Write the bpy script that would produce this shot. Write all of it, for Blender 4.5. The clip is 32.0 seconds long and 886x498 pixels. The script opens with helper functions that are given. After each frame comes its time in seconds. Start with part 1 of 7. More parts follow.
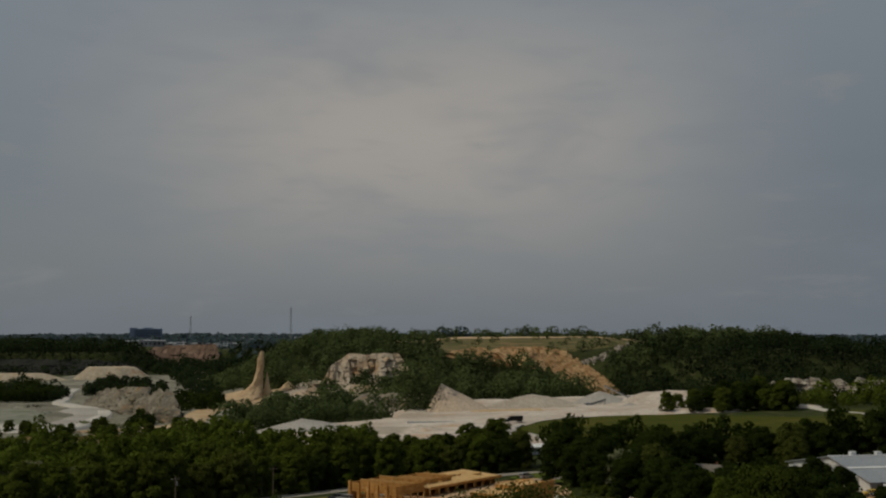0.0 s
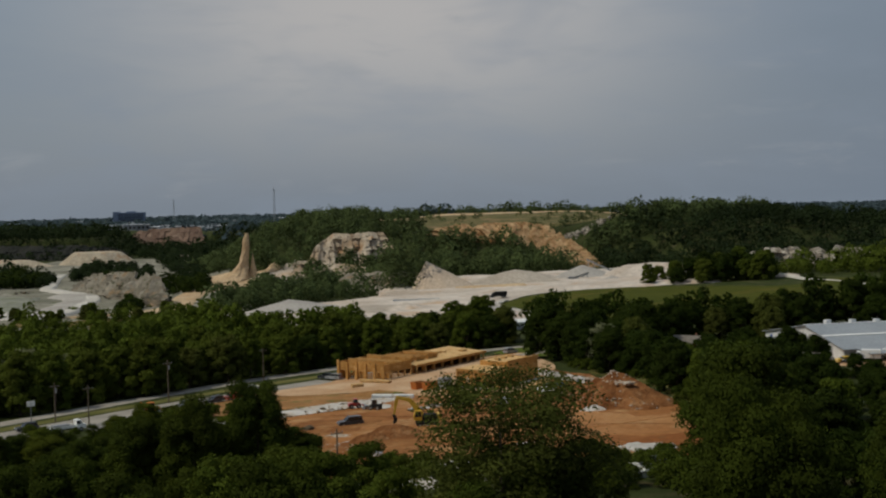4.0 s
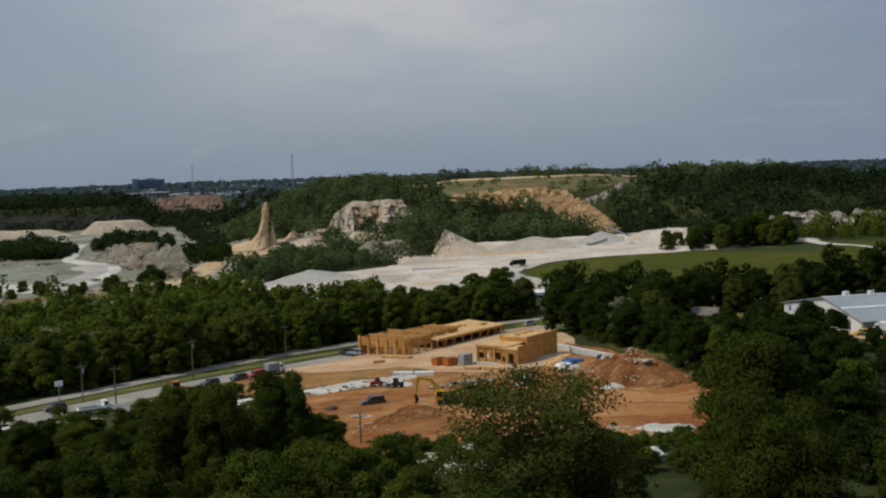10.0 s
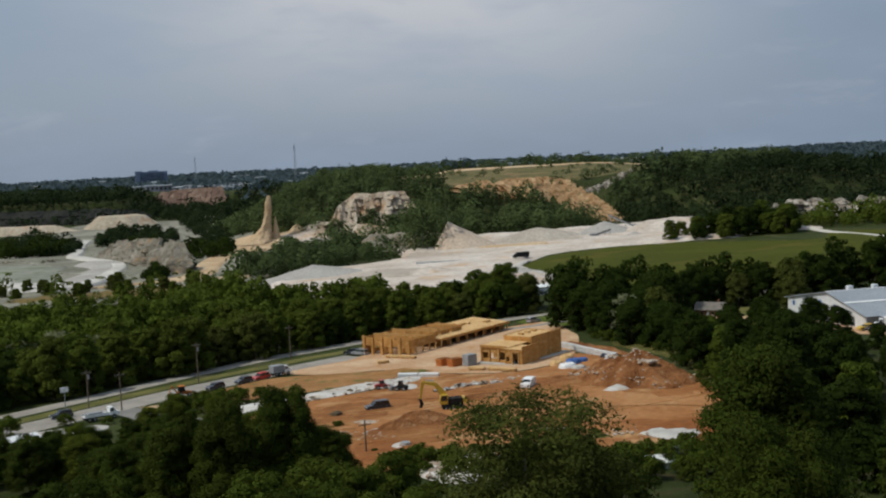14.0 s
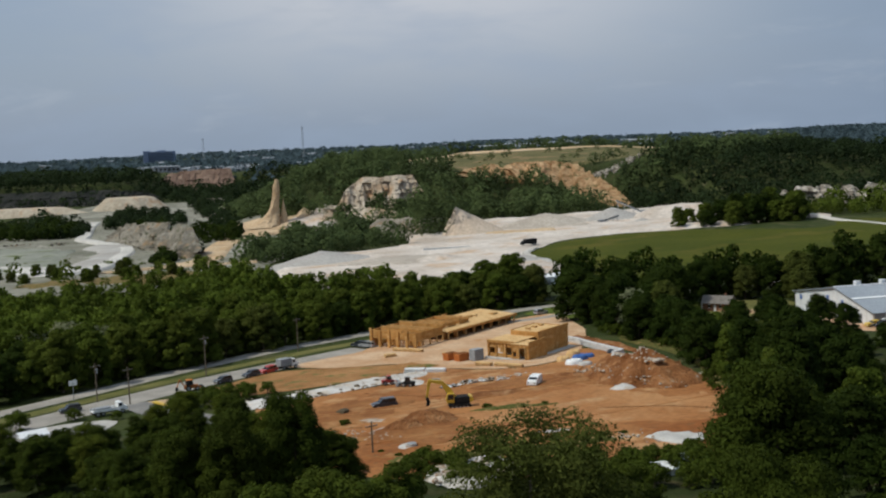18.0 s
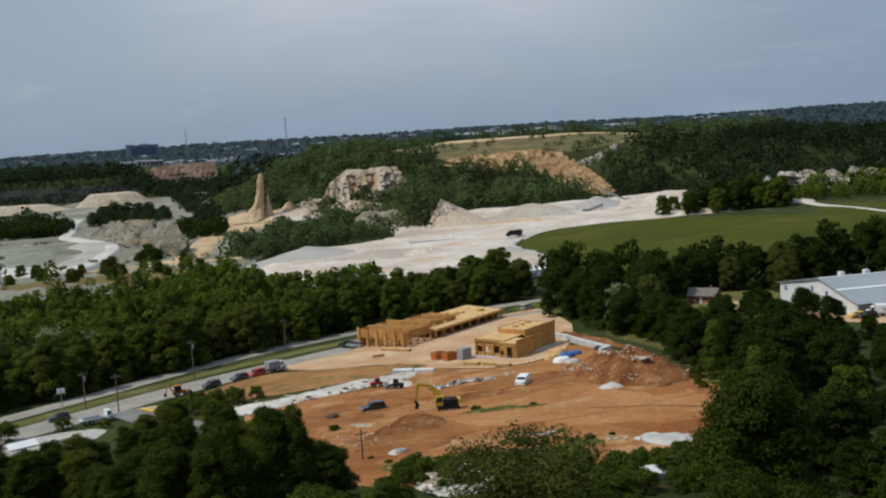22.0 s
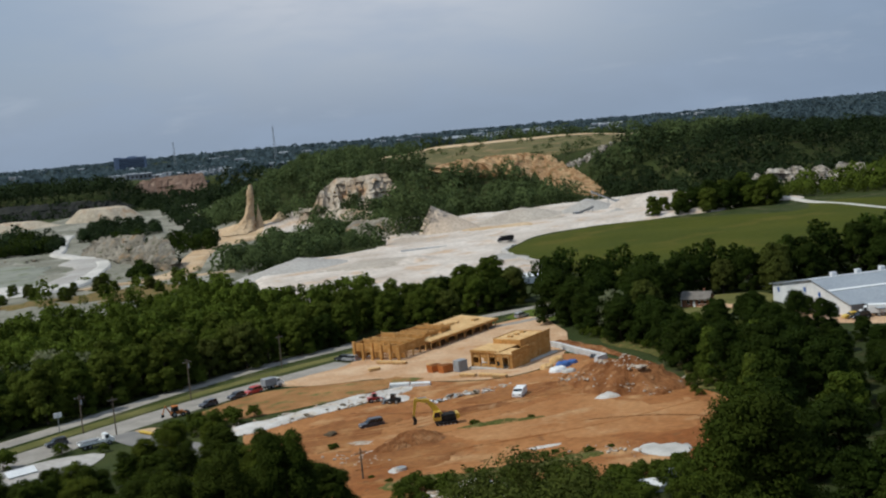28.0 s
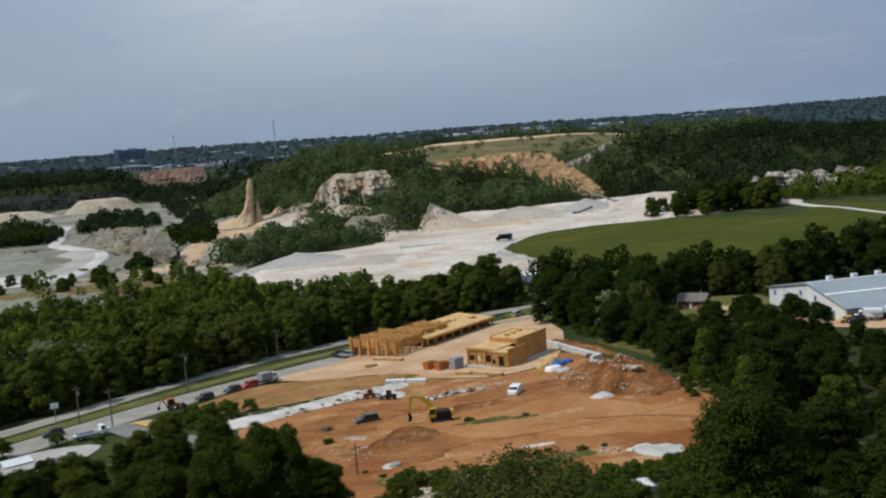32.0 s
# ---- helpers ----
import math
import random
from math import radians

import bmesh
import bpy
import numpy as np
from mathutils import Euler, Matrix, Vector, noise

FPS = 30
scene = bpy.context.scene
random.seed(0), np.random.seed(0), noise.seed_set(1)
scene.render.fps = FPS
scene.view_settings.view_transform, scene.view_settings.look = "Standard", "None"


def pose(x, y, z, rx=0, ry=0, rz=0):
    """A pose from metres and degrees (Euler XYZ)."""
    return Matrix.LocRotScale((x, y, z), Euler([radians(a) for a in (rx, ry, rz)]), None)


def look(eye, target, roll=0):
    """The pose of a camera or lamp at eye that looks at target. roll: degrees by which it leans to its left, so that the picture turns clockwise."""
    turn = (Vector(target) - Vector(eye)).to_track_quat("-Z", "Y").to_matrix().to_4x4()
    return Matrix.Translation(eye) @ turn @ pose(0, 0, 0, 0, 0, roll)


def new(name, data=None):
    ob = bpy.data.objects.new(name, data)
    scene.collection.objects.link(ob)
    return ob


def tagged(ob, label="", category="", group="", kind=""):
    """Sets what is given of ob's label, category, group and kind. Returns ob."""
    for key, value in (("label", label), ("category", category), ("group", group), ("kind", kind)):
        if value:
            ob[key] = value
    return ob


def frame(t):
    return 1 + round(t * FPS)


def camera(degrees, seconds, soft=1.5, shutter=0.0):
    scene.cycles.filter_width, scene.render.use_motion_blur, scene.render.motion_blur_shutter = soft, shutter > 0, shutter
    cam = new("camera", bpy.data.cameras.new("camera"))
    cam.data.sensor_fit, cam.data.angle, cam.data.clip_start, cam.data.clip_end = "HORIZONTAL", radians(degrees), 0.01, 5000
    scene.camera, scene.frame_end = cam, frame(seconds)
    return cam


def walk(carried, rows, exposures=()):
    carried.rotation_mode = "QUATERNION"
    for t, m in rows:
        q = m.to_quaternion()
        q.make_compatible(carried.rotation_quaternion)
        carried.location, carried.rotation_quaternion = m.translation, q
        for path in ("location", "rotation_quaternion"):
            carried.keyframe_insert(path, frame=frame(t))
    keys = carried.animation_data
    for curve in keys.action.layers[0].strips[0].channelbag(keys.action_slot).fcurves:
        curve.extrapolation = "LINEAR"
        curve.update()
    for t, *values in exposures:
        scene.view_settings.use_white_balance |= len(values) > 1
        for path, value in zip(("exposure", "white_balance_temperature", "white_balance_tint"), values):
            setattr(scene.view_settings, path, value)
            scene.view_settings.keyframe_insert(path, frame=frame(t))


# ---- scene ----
cam = camera(41.89, 32.0, soft=2.2)
PATH = [
    (0, 0.026, -0, 39.751, 94.13, -0.068, -0.069),
    (0.5, 0.294, -0.092, 39.618, 95.661, 0.196, 0.5),
    (1, 0.411, -0.372, 39.593, 96.173, -0.178, 0.2),
    (1.5, 0.474, -0.761, 39.847, 94.757, 0.146, -0.771),
    (2, 0.556, -1.029, 39.972, 92.731, -0.825, -0.763),
    (2.5, 0.485, -1.387, 40.295, 93.694, -0.014, -0.57),
    (3, 0.428, -1.775, 40.643, 93.263, 0.363, -0.767),
    (3.5, 0.314, -2.184, 40.433, 90.471, 0.681, -1.018),
    (4, 0.243, -2.522, 41.014, 87.995, 1.288, -0.884),
    (4.5, 0.143, -2.786, 41.256, 87.779, 1.324, -0.23),
    (6.5, 0.112, -3.744, 42.087, 86.627, 1.993, -0.115),
    (7, 0.104, -4.037, 42.241, 86.321, 2.1, -0.223),
    (7.5, 0.151, -3.895, 42.767, 85.914, 1.9, -0.193),
    (8, 0.18, -4.05, 43.126, 86.043, 2.011, 0.29),
    (8.5, 0.14, -4.17, 43.336, 86.183, 2.038, 0.431),
    (9, 0.2, -4.253, 43.717, 86.308, 1.775, 0.207),
    (9.5, 0.192, -4.305, 44.152, 86.06, 1.923, -0.049),
    (10, 0.182, -4.42, 44.83, 86.134, 1.957, 0.002),
    (10.5, 0.107, -4.54, 45.038, 86.215, 1.888, 0.586),
    (11, 0.301, -4.496, 45.627, 86.249, 1.837, 0.625),
    (11.5, 0.241, -4.483, 46.124, 85.991, 2.12, 0.216),
    (12, 0.392, -4.241, 46.372, 85.691, 2.735, 0.528),
    (12.5, 0.503, -4.211, 46.865, 85.716, 2.63, 0.011),
    (13, 0.401, -4.494, 47.315, 85.604, 2.098, -0.251),
    (13.5, 0.409, -4.426, 47.759, 85.523, 1.994, -0.289),
    (14, 0.546, -4.259, 48.093, 85.498, 2.74, 0.131),
    (14.5, 0.487, -4.332, 48.507, 85.139, 2.693, 0.082),
    (16.5, 0.66, -4.187, 50.304, 84.507, 3.329, -0.086),
    (17, 0.976, -4.037, 50.68, 84.749, 2.969, -0.074),
    (17.5, 0.777, -4.132, 50.953, 84.545, 2.306, -0.149),
    (18, 0.816, -4.117, 51.739, 84.505, 2.555, 0.531),
    (18.5, 0.915, -4.173, 52.231, 84.938, 2.992, 0.356),
    (19, 1.03, -4.08, 52.818, 84.352, 2.245, 0.13),
    (19.5, 0.864, -4.265, 53.201, 83.932, 2.617, 0.247),
    (20, 0.699, -4.208, 53.81, 83.797, 3.168, 0.391),
    (20.5, 0.957, -4.298, 53.981, 84.047, 3.092, 1.172),
    (21, 0.882, -4.15, 54.297, 83.863, 2.643, 0.992),
    (21.5, 0.973, -4.183, 54.61, 83.465, 3.341, 0.66),
    (22, 0.989, -4.148, 54.858, 83.814, 3.592, -0.282),
    (22.5, 0.888, -4.189, 55.334, 84.047, 3.58, -0.697),
    (23, 0.912, -4.169, 55.433, 83.952, 3.357, -1.34),
    (23.5, 0.771, -4.302, 55.714, 84.06, 3.475, -1.772),
    (24, 0.646, -4.299, 55.953, 83.68, 3.24, -1.451),
    (24.5, 0.576, -4.246, 56.432, 83.84, 2.93, -0.88),
    (25, 0.527, -4.42, 56.214, 84.214, 2.915, -0.529),
    (25.5, 0.376, -4.44, 56.344, 83.928, 2.992, -0.398),
    (27.5, 0.363, -4.494, 57.13, 83.278, 6.382, -0.77),
    (28, 0.722, -4.275, 57.207, 83.916, 5.186, -0.9),
    (28.5, 0.474, -4.641, 56.982, 83.676, 3.831, -0.747),
    (29, 0.627, -4.634, 57.211, 83.297, 3.656, -0.616),
    (29.5, 0.63, -4.894, 57.177, 83.113, 3.545, -0.724),
    (30, 0.768, -4.999, 57.355, 82.912, 3.982, -1.178),
    (30.5, 0.686, -5.08, 57.506, 83.13, 4.143, -1.393),
    (31, 0.533, -5.081, 57.368, 83.336, 3.816, -0.909),
    (31.5, 0.555, -5.072, 57.917, 83.47, 4.057, -0.377),
    (32, 0.896, -5.193, 57.403, 83.779, 4.222, -0.86),
]
EXPOSURES = [(0.0, -1.14, 7450, 6), (2.5, -1.14, 7450, 6), (4.0, -0.74, 6900, 6), (7.0, -0.42, 6650, 6), (12.0, -0.38, 6450, 6), (15.0, -0.26, 6350, 6), (22.0, -0.16, 6250, 6), (32.0, -0.15, 6100, 6)]
walk(cam, [(t, pose(*p)) for t, *p in PATH], EXPOSURES)

SUN_TO = Vector((-0.75, -0.12, 1.02)).normalized()

# ---- world and sun ----
world = bpy.data.worlds.new("world")
scene.world = world
world.use_nodes = True
wn, wl = world.node_tree.nodes, world.node_tree.links
wn.clear()
w_out = wn.new("ShaderNodeOutputWorld")
w_bg = wn.new("ShaderNodeBackground")
w_sky = wn.new("ShaderNodeTexSky")
w_sky.sky_type = "NISHITA"
w_sky.sun_disc = False
w_sky.sun_elevation = math.asin(SUN_TO.z)
w_sky.sun_rotation = math.atan2(SUN_TO.x, SUN_TO.y)
w_sky.air_density, w_sky.dust_density, w_sky.ozone_density = 1.3, 2.5, 1.2
w_co = wn.new("ShaderNodeTexCoord")


def w_clouds(scale, stretch, detail, low, high, seed):
    """A soft cloud mask over the sky's directions, wider than high."""
    mp = wn.new("ShaderNodeMapping")
    mp.inputs["Scale"].default_value = (scale, scale, scale * stretch)
    mp.inputs["Location"].default_value = (seed, seed * 0.7, 0)
    nz = wn.new("ShaderNodeTexNoise")
    nz.inputs["Detail"].default_value = detail
    nz.inputs["Roughness"].default_value = 0.55
    nz.inputs["Distortion"].default_value = 0.35
    rp = wn.new("ShaderNodeMapRange")
    rp.interpolation_type = "SMOOTHSTEP"
    rp.inputs["From Min"].default_value, rp.inputs["From Max"].default_value = low, high
    wl.new(w_co.outputs["Generated"], mp.inputs["Vector"])
    wl.new(mp.outputs["Vector"], nz.inputs["Vector"])
    wl.new(nz.outputs["Fac"], rp.inputs["Value"])
    return rp.outputs["Result"]


def w_mix(fac, a, b):
    m = wn.new("ShaderNodeMix")
    m.data_type = "RGBA"
    if isinstance(fac, float):
        m.inputs[0].default_value = fac
    else:
        wl.new(fac, m.inputs[0])
    for i, s in ((6, a), (7, b)):
        if isinstance(s, tuple):
            m.inputs[i].default_value = s
        else:
            wl.new(s, m.inputs[i])
    return m.outputs[2]


VEIL = (5.3, 6.35, 8.3, 1)
GREY = (4.7, 5.65, 7.4, 1)
PUFF = (6.0, 6.6, 7.7, 1)
THIN_CLOUD = (9.6, 9.4, 9.9, 1)
HIGH = (6.0, 7.3, 9.3, 1)
DIM = (3.5, 4.4, 6.0, 1)
w_side = wn.new("ShaderNodeSeparateXYZ")
wl.new(w_co.outputs["Generated"], w_side.inputs[0])


def w_ramp(value, a, b, low=0.0, high=1.0):
    r = wn.new("ShaderNodeMapRange")
    r.interpolation_type = "SMOOTHSTEP"
    r.inputs["From Min"].default_value, r.inputs["From Max"].default_value = a, b
    r.inputs["To Min"].default_value, r.inputs["To Max"].default_value = low, high
    wl.new(value, r.inputs["Value"])
    return r.outputs["Result"]


def w_math(op, a, b):
    m = wn.new("ShaderNodeMath")
    m.operation = op
    for k, v in enumerate((a, b)):
        if isinstance(v, float):
            m.inputs[k].default_value = v
        else:
            wl.new(v, m.inputs[k])
    return m.outputs[0]


# a thin bright cloud over the hills, and a dimmer sky away from the sun
w_bank = w_math("MULTIPLY", w_ramp(w_side.outputs["Z"], 0.0, 0.17), w_ramp(w_side.outputs["Z"], 0.17, 0.34, 1.0, 0.0))
w_bank = w_math("MULTIPLY", w_bank, w_ramp(w_math("ABSOLUTE", w_math("ADD", w_side.outputs["X"], 0.02), 0.0), 0.04, 0.36, 0.9, 0.0))
w_bank = w_math("MULTIPLY", w_bank, w_ramp(w_side.outputs["Y"], 0.0, 0.5))
sky_col = w_mix(0.72, w_sky.outputs["Color"], VEIL)
sky_col = w_mix(w_ramp(w_side.outputs["X"], 0.04, 0.6), sky_col, DIM)
sky_col = w_mix(w_ramp(w_side.outputs["Z"], 0.08, 0.3, 0.0, 0.5), sky_col, HIGH)
sky_col = w_mix(w_bank, sky_col, THIN_CLOUD)
w_soft = wn.new("ShaderNodeMath")
w_soft.operation = "MULTIPLY"
w_soft.inputs[1].default_value = 0.42
wl.new(w_clouds(1.5, 3.2, 3, 0.40, 0.74, 3.1), w_soft.inputs[0])
sky_col = w_mix(w_soft.outputs[0], sky_col, GREY)
w_wisp = wn.new("ShaderNodeMath")
w_wisp.operation = "MULTIPLY"
w_wisp.inputs[1].default_value = 0.6
wl.new(w_clouds(2.6, 3.6, 4, 0.54, 0.84, 8.4), w_wisp.inputs[0])
sky_col = w_mix(w_wisp.outputs[0], sky_col, PUFF)
wl.new(sky_col, w_bg.inputs["Color"])
w_bg.inputs["Strength"].default_value = 0.075
wl.new(w_bg.outputs[0], w_out.inputs[0])

sun = new("sun", bpy.data.lights.new("sun", "SUN"))
sun.data.energy, sun.data.angle, sun.data.color = 3.3, radians(0.9), (1.0, 0.94, 0.84)
sun.matrix_world = look(SUN_TO * 800, (0, 0, 0))


# ---- materials ----
def material(name, dark, light, scale=1.0, fine=8.0, rough=0.9, bump=0.3, spec=0.06, metal=0.0, third=None, tiny=None, space="Object", spread=0.0, relief=0.05, streak=1.0):
    """Two-scale mottled surface: large patches between two colours, fine grain, an optional third colour in spots. Scales in 1/m."""
    m = bpy.data.materials.new(name)
    m.use_nodes = True
    n, k = m.node_tree.nodes, m.node_tree.links
    bs = n["Principled BSDF"]
    bs.inputs["Roughness"].default_value = rough
    bs.inputs["Metallic"].default_value = metal
    bs.inputs["Specular IOR Level"].default_value = spec
    co = n.new("ShaderNodeTexCoord")
    mp = n.new("ShaderNodeMapping")
    mp.inputs["Scale"].default_value = (1, 1, streak)
    k.new(co.outputs[space], mp.inputs["Vector"])

    def noise_at(s, det, lo, hi):
        z = n.new("ShaderNodeTexNoise")
        z.inputs["Scale"].default_value, z.inputs["Detail"].default_value = s, det
        k.new(mp.outputs["Vector"], z.inputs["Vector"])
        r = n.new("ShaderNodeMapRange")
        r.inputs["From Min"].default_value, r.inputs["From Max"].default_value = lo, hi
        k.new(z.outputs["Fac"], r.inputs["Value"])
        return r.outputs["Result"]

    def mix(fac, a, b, mode="MIX"):
        x = n.new("ShaderNodeMix")
        x.data_type, x.blend_type = "RGBA", mode
        if isinstance(fac, float):
            x.inputs[0].default_value = fac
        else:
            k.new(fac, x.inputs[0])
        for i, s in ((6, a), (7, b)):
            if isinstance(s, tuple):
                x.inputs[i].default_value = (*s, 1)
            else:
                k.new(s, x.inputs[i])
        return x.outputs[2]

    col = mix(noise_at(scale, 6, 0.32, 0.68), dark, light)
    if third:
        col = mix(noise_at(scale * 1.9, 5, 0.55, 0.68), col, third)
    if tiny:
        col = mix(noise_at(fine * 0.6, 3, 0.60, 0.70), col, tiny)
    grain = noise_at(fine, 4, 0.25, 0.75)
    g = n.new("ShaderNodeMapRange")
    g.inputs["To Min"].default_value, g.inputs["To Max"].default_value = 0.78, 1.2
    k.new(grain, g.inputs["Value"])
    hsv = n.new("ShaderNodeHueSaturation")
    k.new(col, hsv.inputs["Color"])
    if spread:
        oi = n.new("ShaderNodeObjectInfo")
        r = n.new("ShaderNodeMapRange")
        r.inputs["To Min"].default_value, r.inputs["To Max"].default_value = 1 - spread, 1 + spread
        k.new(oi.outputs["Random"], r.inputs["Value"])
        t = n.new("ShaderNodeMath")
        t.operation = "MULTIPLY"
        k.new(r.outputs["Result"], t.inputs[0])
        k.new(g.outputs["Result"], t.inputs[1])
        k.new(t.outputs[0], hsv.inputs["Value"])
    else:
        k.new(g.outputs["Result"], hsv.inputs["Value"])
    k.new(hsv.outputs["Color"], bs.inputs["Base Color"])
    if bump:
        b = n.new("ShaderNodeBump")
        b.inputs["Strength"].default_value, b.inputs["Distance"].default_value = bump, relief
        k.new(grain, b.inputs["Height"])
        k.new(b.outputs[0], bs.inputs["Normal"])
    return m


def leaf_material(name, dark, light, warm, patch=0.1):
    """Foliage: varies from tree to tree and from leaf to leaf, and lets some light through."""
    m = bpy.data.materials.new(name)
    m.use_nodes = True
    n, k = m.node_tree.nodes, m.node_tree.links
    bs = n["Principled BSDF"]
    bs.inputs["Roughness"].default_value, bs.inputs["Specular IOR Level"].default_value = 0.8, 0.05
    oi, ge = n.new("ShaderNodeObjectInfo"), n.new("ShaderNodeNewGeometry")
    mx = []
    for i in range(2):
        x = n.new("ShaderNodeMix")
        x.data_type = "RGBA"
        mx.append(x)
    k.new(ge.outputs["Random Per Island"], mx[0].inputs[0])
    mx[0].inputs[6].default_value, mx[0].inputs[7].default_value = (*dark, 1), (*light, 1)
    r = n.new("ShaderNodeMapRange")
    r.inputs["To Min"].default_value, r.inputs["To Max"].default_value = 0.0, 0.6
    k.new(oi.outputs["Random"], r.inputs["Value"])
    k.new(r.outputs["Result"], mx[1].inputs[0])
    k.new(mx[0].outputs[2], mx[1].inputs[6])
    mx[1].inputs[7].default_value = (*warm, 1)
    co, nz = n.new("ShaderNodeTexCoord"), n.new("ShaderNodeTexNoise")
    nz.inputs["Scale"].default_value, nz.inputs["Detail"].default_value = patch, 3
    k.new(co.outputs["Object"], nz.inputs["Vector"])
    v = n.new("ShaderNodeMapRange")
    v.inputs["From Min"].default_value, v.inputs["From Max"].default_value = 0.34, 0.66
    v.inputs["To Min"].default_value, v.inputs["To Max"].default_value = 0.68, 1.4
    k.new(nz.outputs["Fac"], v.inputs["Value"])
    hsv = n.new("ShaderNodeHueSaturation")
    k.new(mx[1].outputs[2], hsv.inputs["Color"])
    k.new(v.outputs["Result"], hsv.inputs["Value"])
    k.new(hsv.outputs["Color"], bs.inputs["Base Color"])
    tr, ad = n.new("ShaderNodeBsdfTranslucent"), n.new("ShaderNodeMixShader")
    k.new(hsv.outputs["Color"], tr.inputs["Color"])
    ad.inputs[0].default_value = 0.38
    k.new(bs.outputs[0], ad.inputs[1])
    k.new(tr.outputs[0], ad.inputs[2])
    k.new(ad.outputs[0], n["Material Output"].inputs["Surface"])
    return m


M = {}
M["grass"] = material("rough_grass", (0.028, 0.040, 0.012), (0.055, 0.064, 0.020), 0.05, 1.2, third=(0.085, 0.080, 0.040), bump=0.6, relief=0.3)
M["field"] = material("mown_field", (0.044, 0.055, 0.006), (0.070, 0.074, 0.008), 0.018, 0.7, third=(0.088, 0.080, 0.013), bump=0.4, relief=0.15)
M["verge"] = material("dry_verge_grass", (0.085, 0.090, 0.026), (0.165, 0.150, 0.055), 0.12, 1.6, bump=0.4, relief=0.1)
M["dirt"] = material("red_dirt", (0.225, 0.083, 0.027), (0.375, 0.178, 0.068), 0.045, 0.8, third=(0.42, 0.242, 0.112), tiny=(0.19, 0.090, 0.036), bump=0.5, relief=0.12)
M["lightdirt"] = material("pale_tan_dirt", (0.295, 0.125, 0.044), (0.39, 0.20, 0.085), 0.07, 0.9, third=(0.41, 0.24, 0.115), bump=0.4, relief=0.1)
M["redsoil"] = material("dark_red_soil", (0.155, 0.058, 0.020), (0.31, 0.138, 0.055), 0.25, 2.2, third=(0.37, 0.20, 0.095), bump=0.9, relief=0.4)
M["dust"] = material("pale_site_dust", (0.44, 0.265, 0.145), (0.56, 0.395, 0.255), 0.09, 1.4, third=(0.43, 0.235, 0.11), bump=0.3)
M["brush"] = material("brown_weedy_soil", (0.24, 0.12, 0.045), (0.36, 0.19, 0.08), 0.13, 1.6, third=(0.13, 0.125, 0.04), bump=0.6, relief=0.15)
M["gravel"] = material("white_gravel", (0.44, 0.405, 0.36), (0.62, 0.59, 0.55), 0.22, 3.0, third=(0.50, 0.42, 0.33), bump=0.7, relief=0.12)
M["road"] = material("worn_pale_asphalt", (0.25, 0.228, 0.198), (0.335, 0.308, 0.268), 0.15, 3.0, third=(0.34, 0.31, 0.265), bump=0.2)
M["asphalt"] = material("grey_asphalt", (0.17, 0.165, 0.155), (0.24, 0.225, 0.205), 0.2, 3.0, bump=0.2)
M["limestone"] = material("crushed_limestone", (0.42, 0.35, 0.285), (0.62, 0.555, 0.49), 0.035, 0.4, third=(0.50, 0.365, 0.255), bump=0.4, relief=0.4)
M["greystone"] = material("grey_crushed_stone", (0.34, 0.315, 0.285), (0.43, 0.405, 0.37), 0.05, 0.7, bump=0.4, relief=0.4)
M["sand"] = material("tan_quarry_sand", (0.43, 0.30, 0.175), (0.58, 0.44, 0.29), 0.05, 0.6, third=(0.52, 0.34, 0.18), bump=0.5, relief=0.5)
M["floor"] = material("grey_quarry_floor", (0.155, 0.150, 0.115), (0.27, 0.255, 0.205), 0.022, 0.3, third=(0.36, 0.34, 0.29), tiny=(0.09, 0.11, 0.05), bump=0.5, relief=0.5)
M["haul"] = material("pale_haul_road", (0.44, 0.415, 0.375), (0.58, 0.55, 0.50), 0.05, 0.8, bump=0.3)
M["cliff"] = material("orange_cliff_soil", (0.23, 0.12, 0.052), (0.50, 0.335, 0.185), 0.14, 0.5, third=(0.12, 0.105, 0.045), bump=0.4, relief=0.5, streak=0.3)
M["greyrock"] = material("grey_weathered_rock", (0.135, 0.118, 0.09), (0.31, 0.278, 0.222), 0.07, 0.35, third=(0.27, 0.19, 0.115), tiny=(0.08, 0.085, 0.045), bump=0.8, relief=1.2, streak=0.22)
M["whiterock"] = material("white_weathered_rock", (0.23, 0.195, 0.155), (0.53, 0.475, 0.405), 0.22, 0.5, third=(0.13, 0.10, 0.07), tiny=(0.07, 0.07, 0.045), bump=1.0, relief=1.0)
# rock taken almost to black: the wall's shade is in this colour
M["shaderock"] = material("shade_toned_wall_rock", (0.016, 0.018, 0.016), (0.036, 0.036, 0.031), 0.06, 0.4, bump=0.8, relief=1.0)
M["redrock"] = material("red_clay_cliff", (0.14, 0.09, 0.068), (0.23, 0.155, 0.115), 0.05, 0.4, third=(0.28, 0.20, 0.15), bump=0.8, relief=1.0, streak=0.22)
M["tanrock"] = material("stained_limestone_rock", (0.33, 0.235, 0.15), (0.52, 0.45, 0.36), 0.06, 0.45, third=(0.42, 0.24, 0.12), tiny=(0.17, 0.14, 0.09), bump=0.6, relief=0.8, streak=0.4)
M["spoil"] = material("pale_spoil", (0.36, 0.30, 0.22), (0.50, 0.43, 0.33), 0.05, 0.4, third=(0.40, 0.27, 0.17), bump=0.5, relief=0.6, streak=0.5)
M["cone"] = material("tan_crushed_stone", (0.47, 0.37, 0.28), (0.56, 0.46, 0.36), 0.06, 0.6, bump=0.3, relief=0.3)
M["brownstone"] = material("brown_grey_crushed_stone", (0.36, 0.31, 0.255), (0.46, 0.405, 0.34), 0.05, 0.6, bump=0.4, relief=0.3)
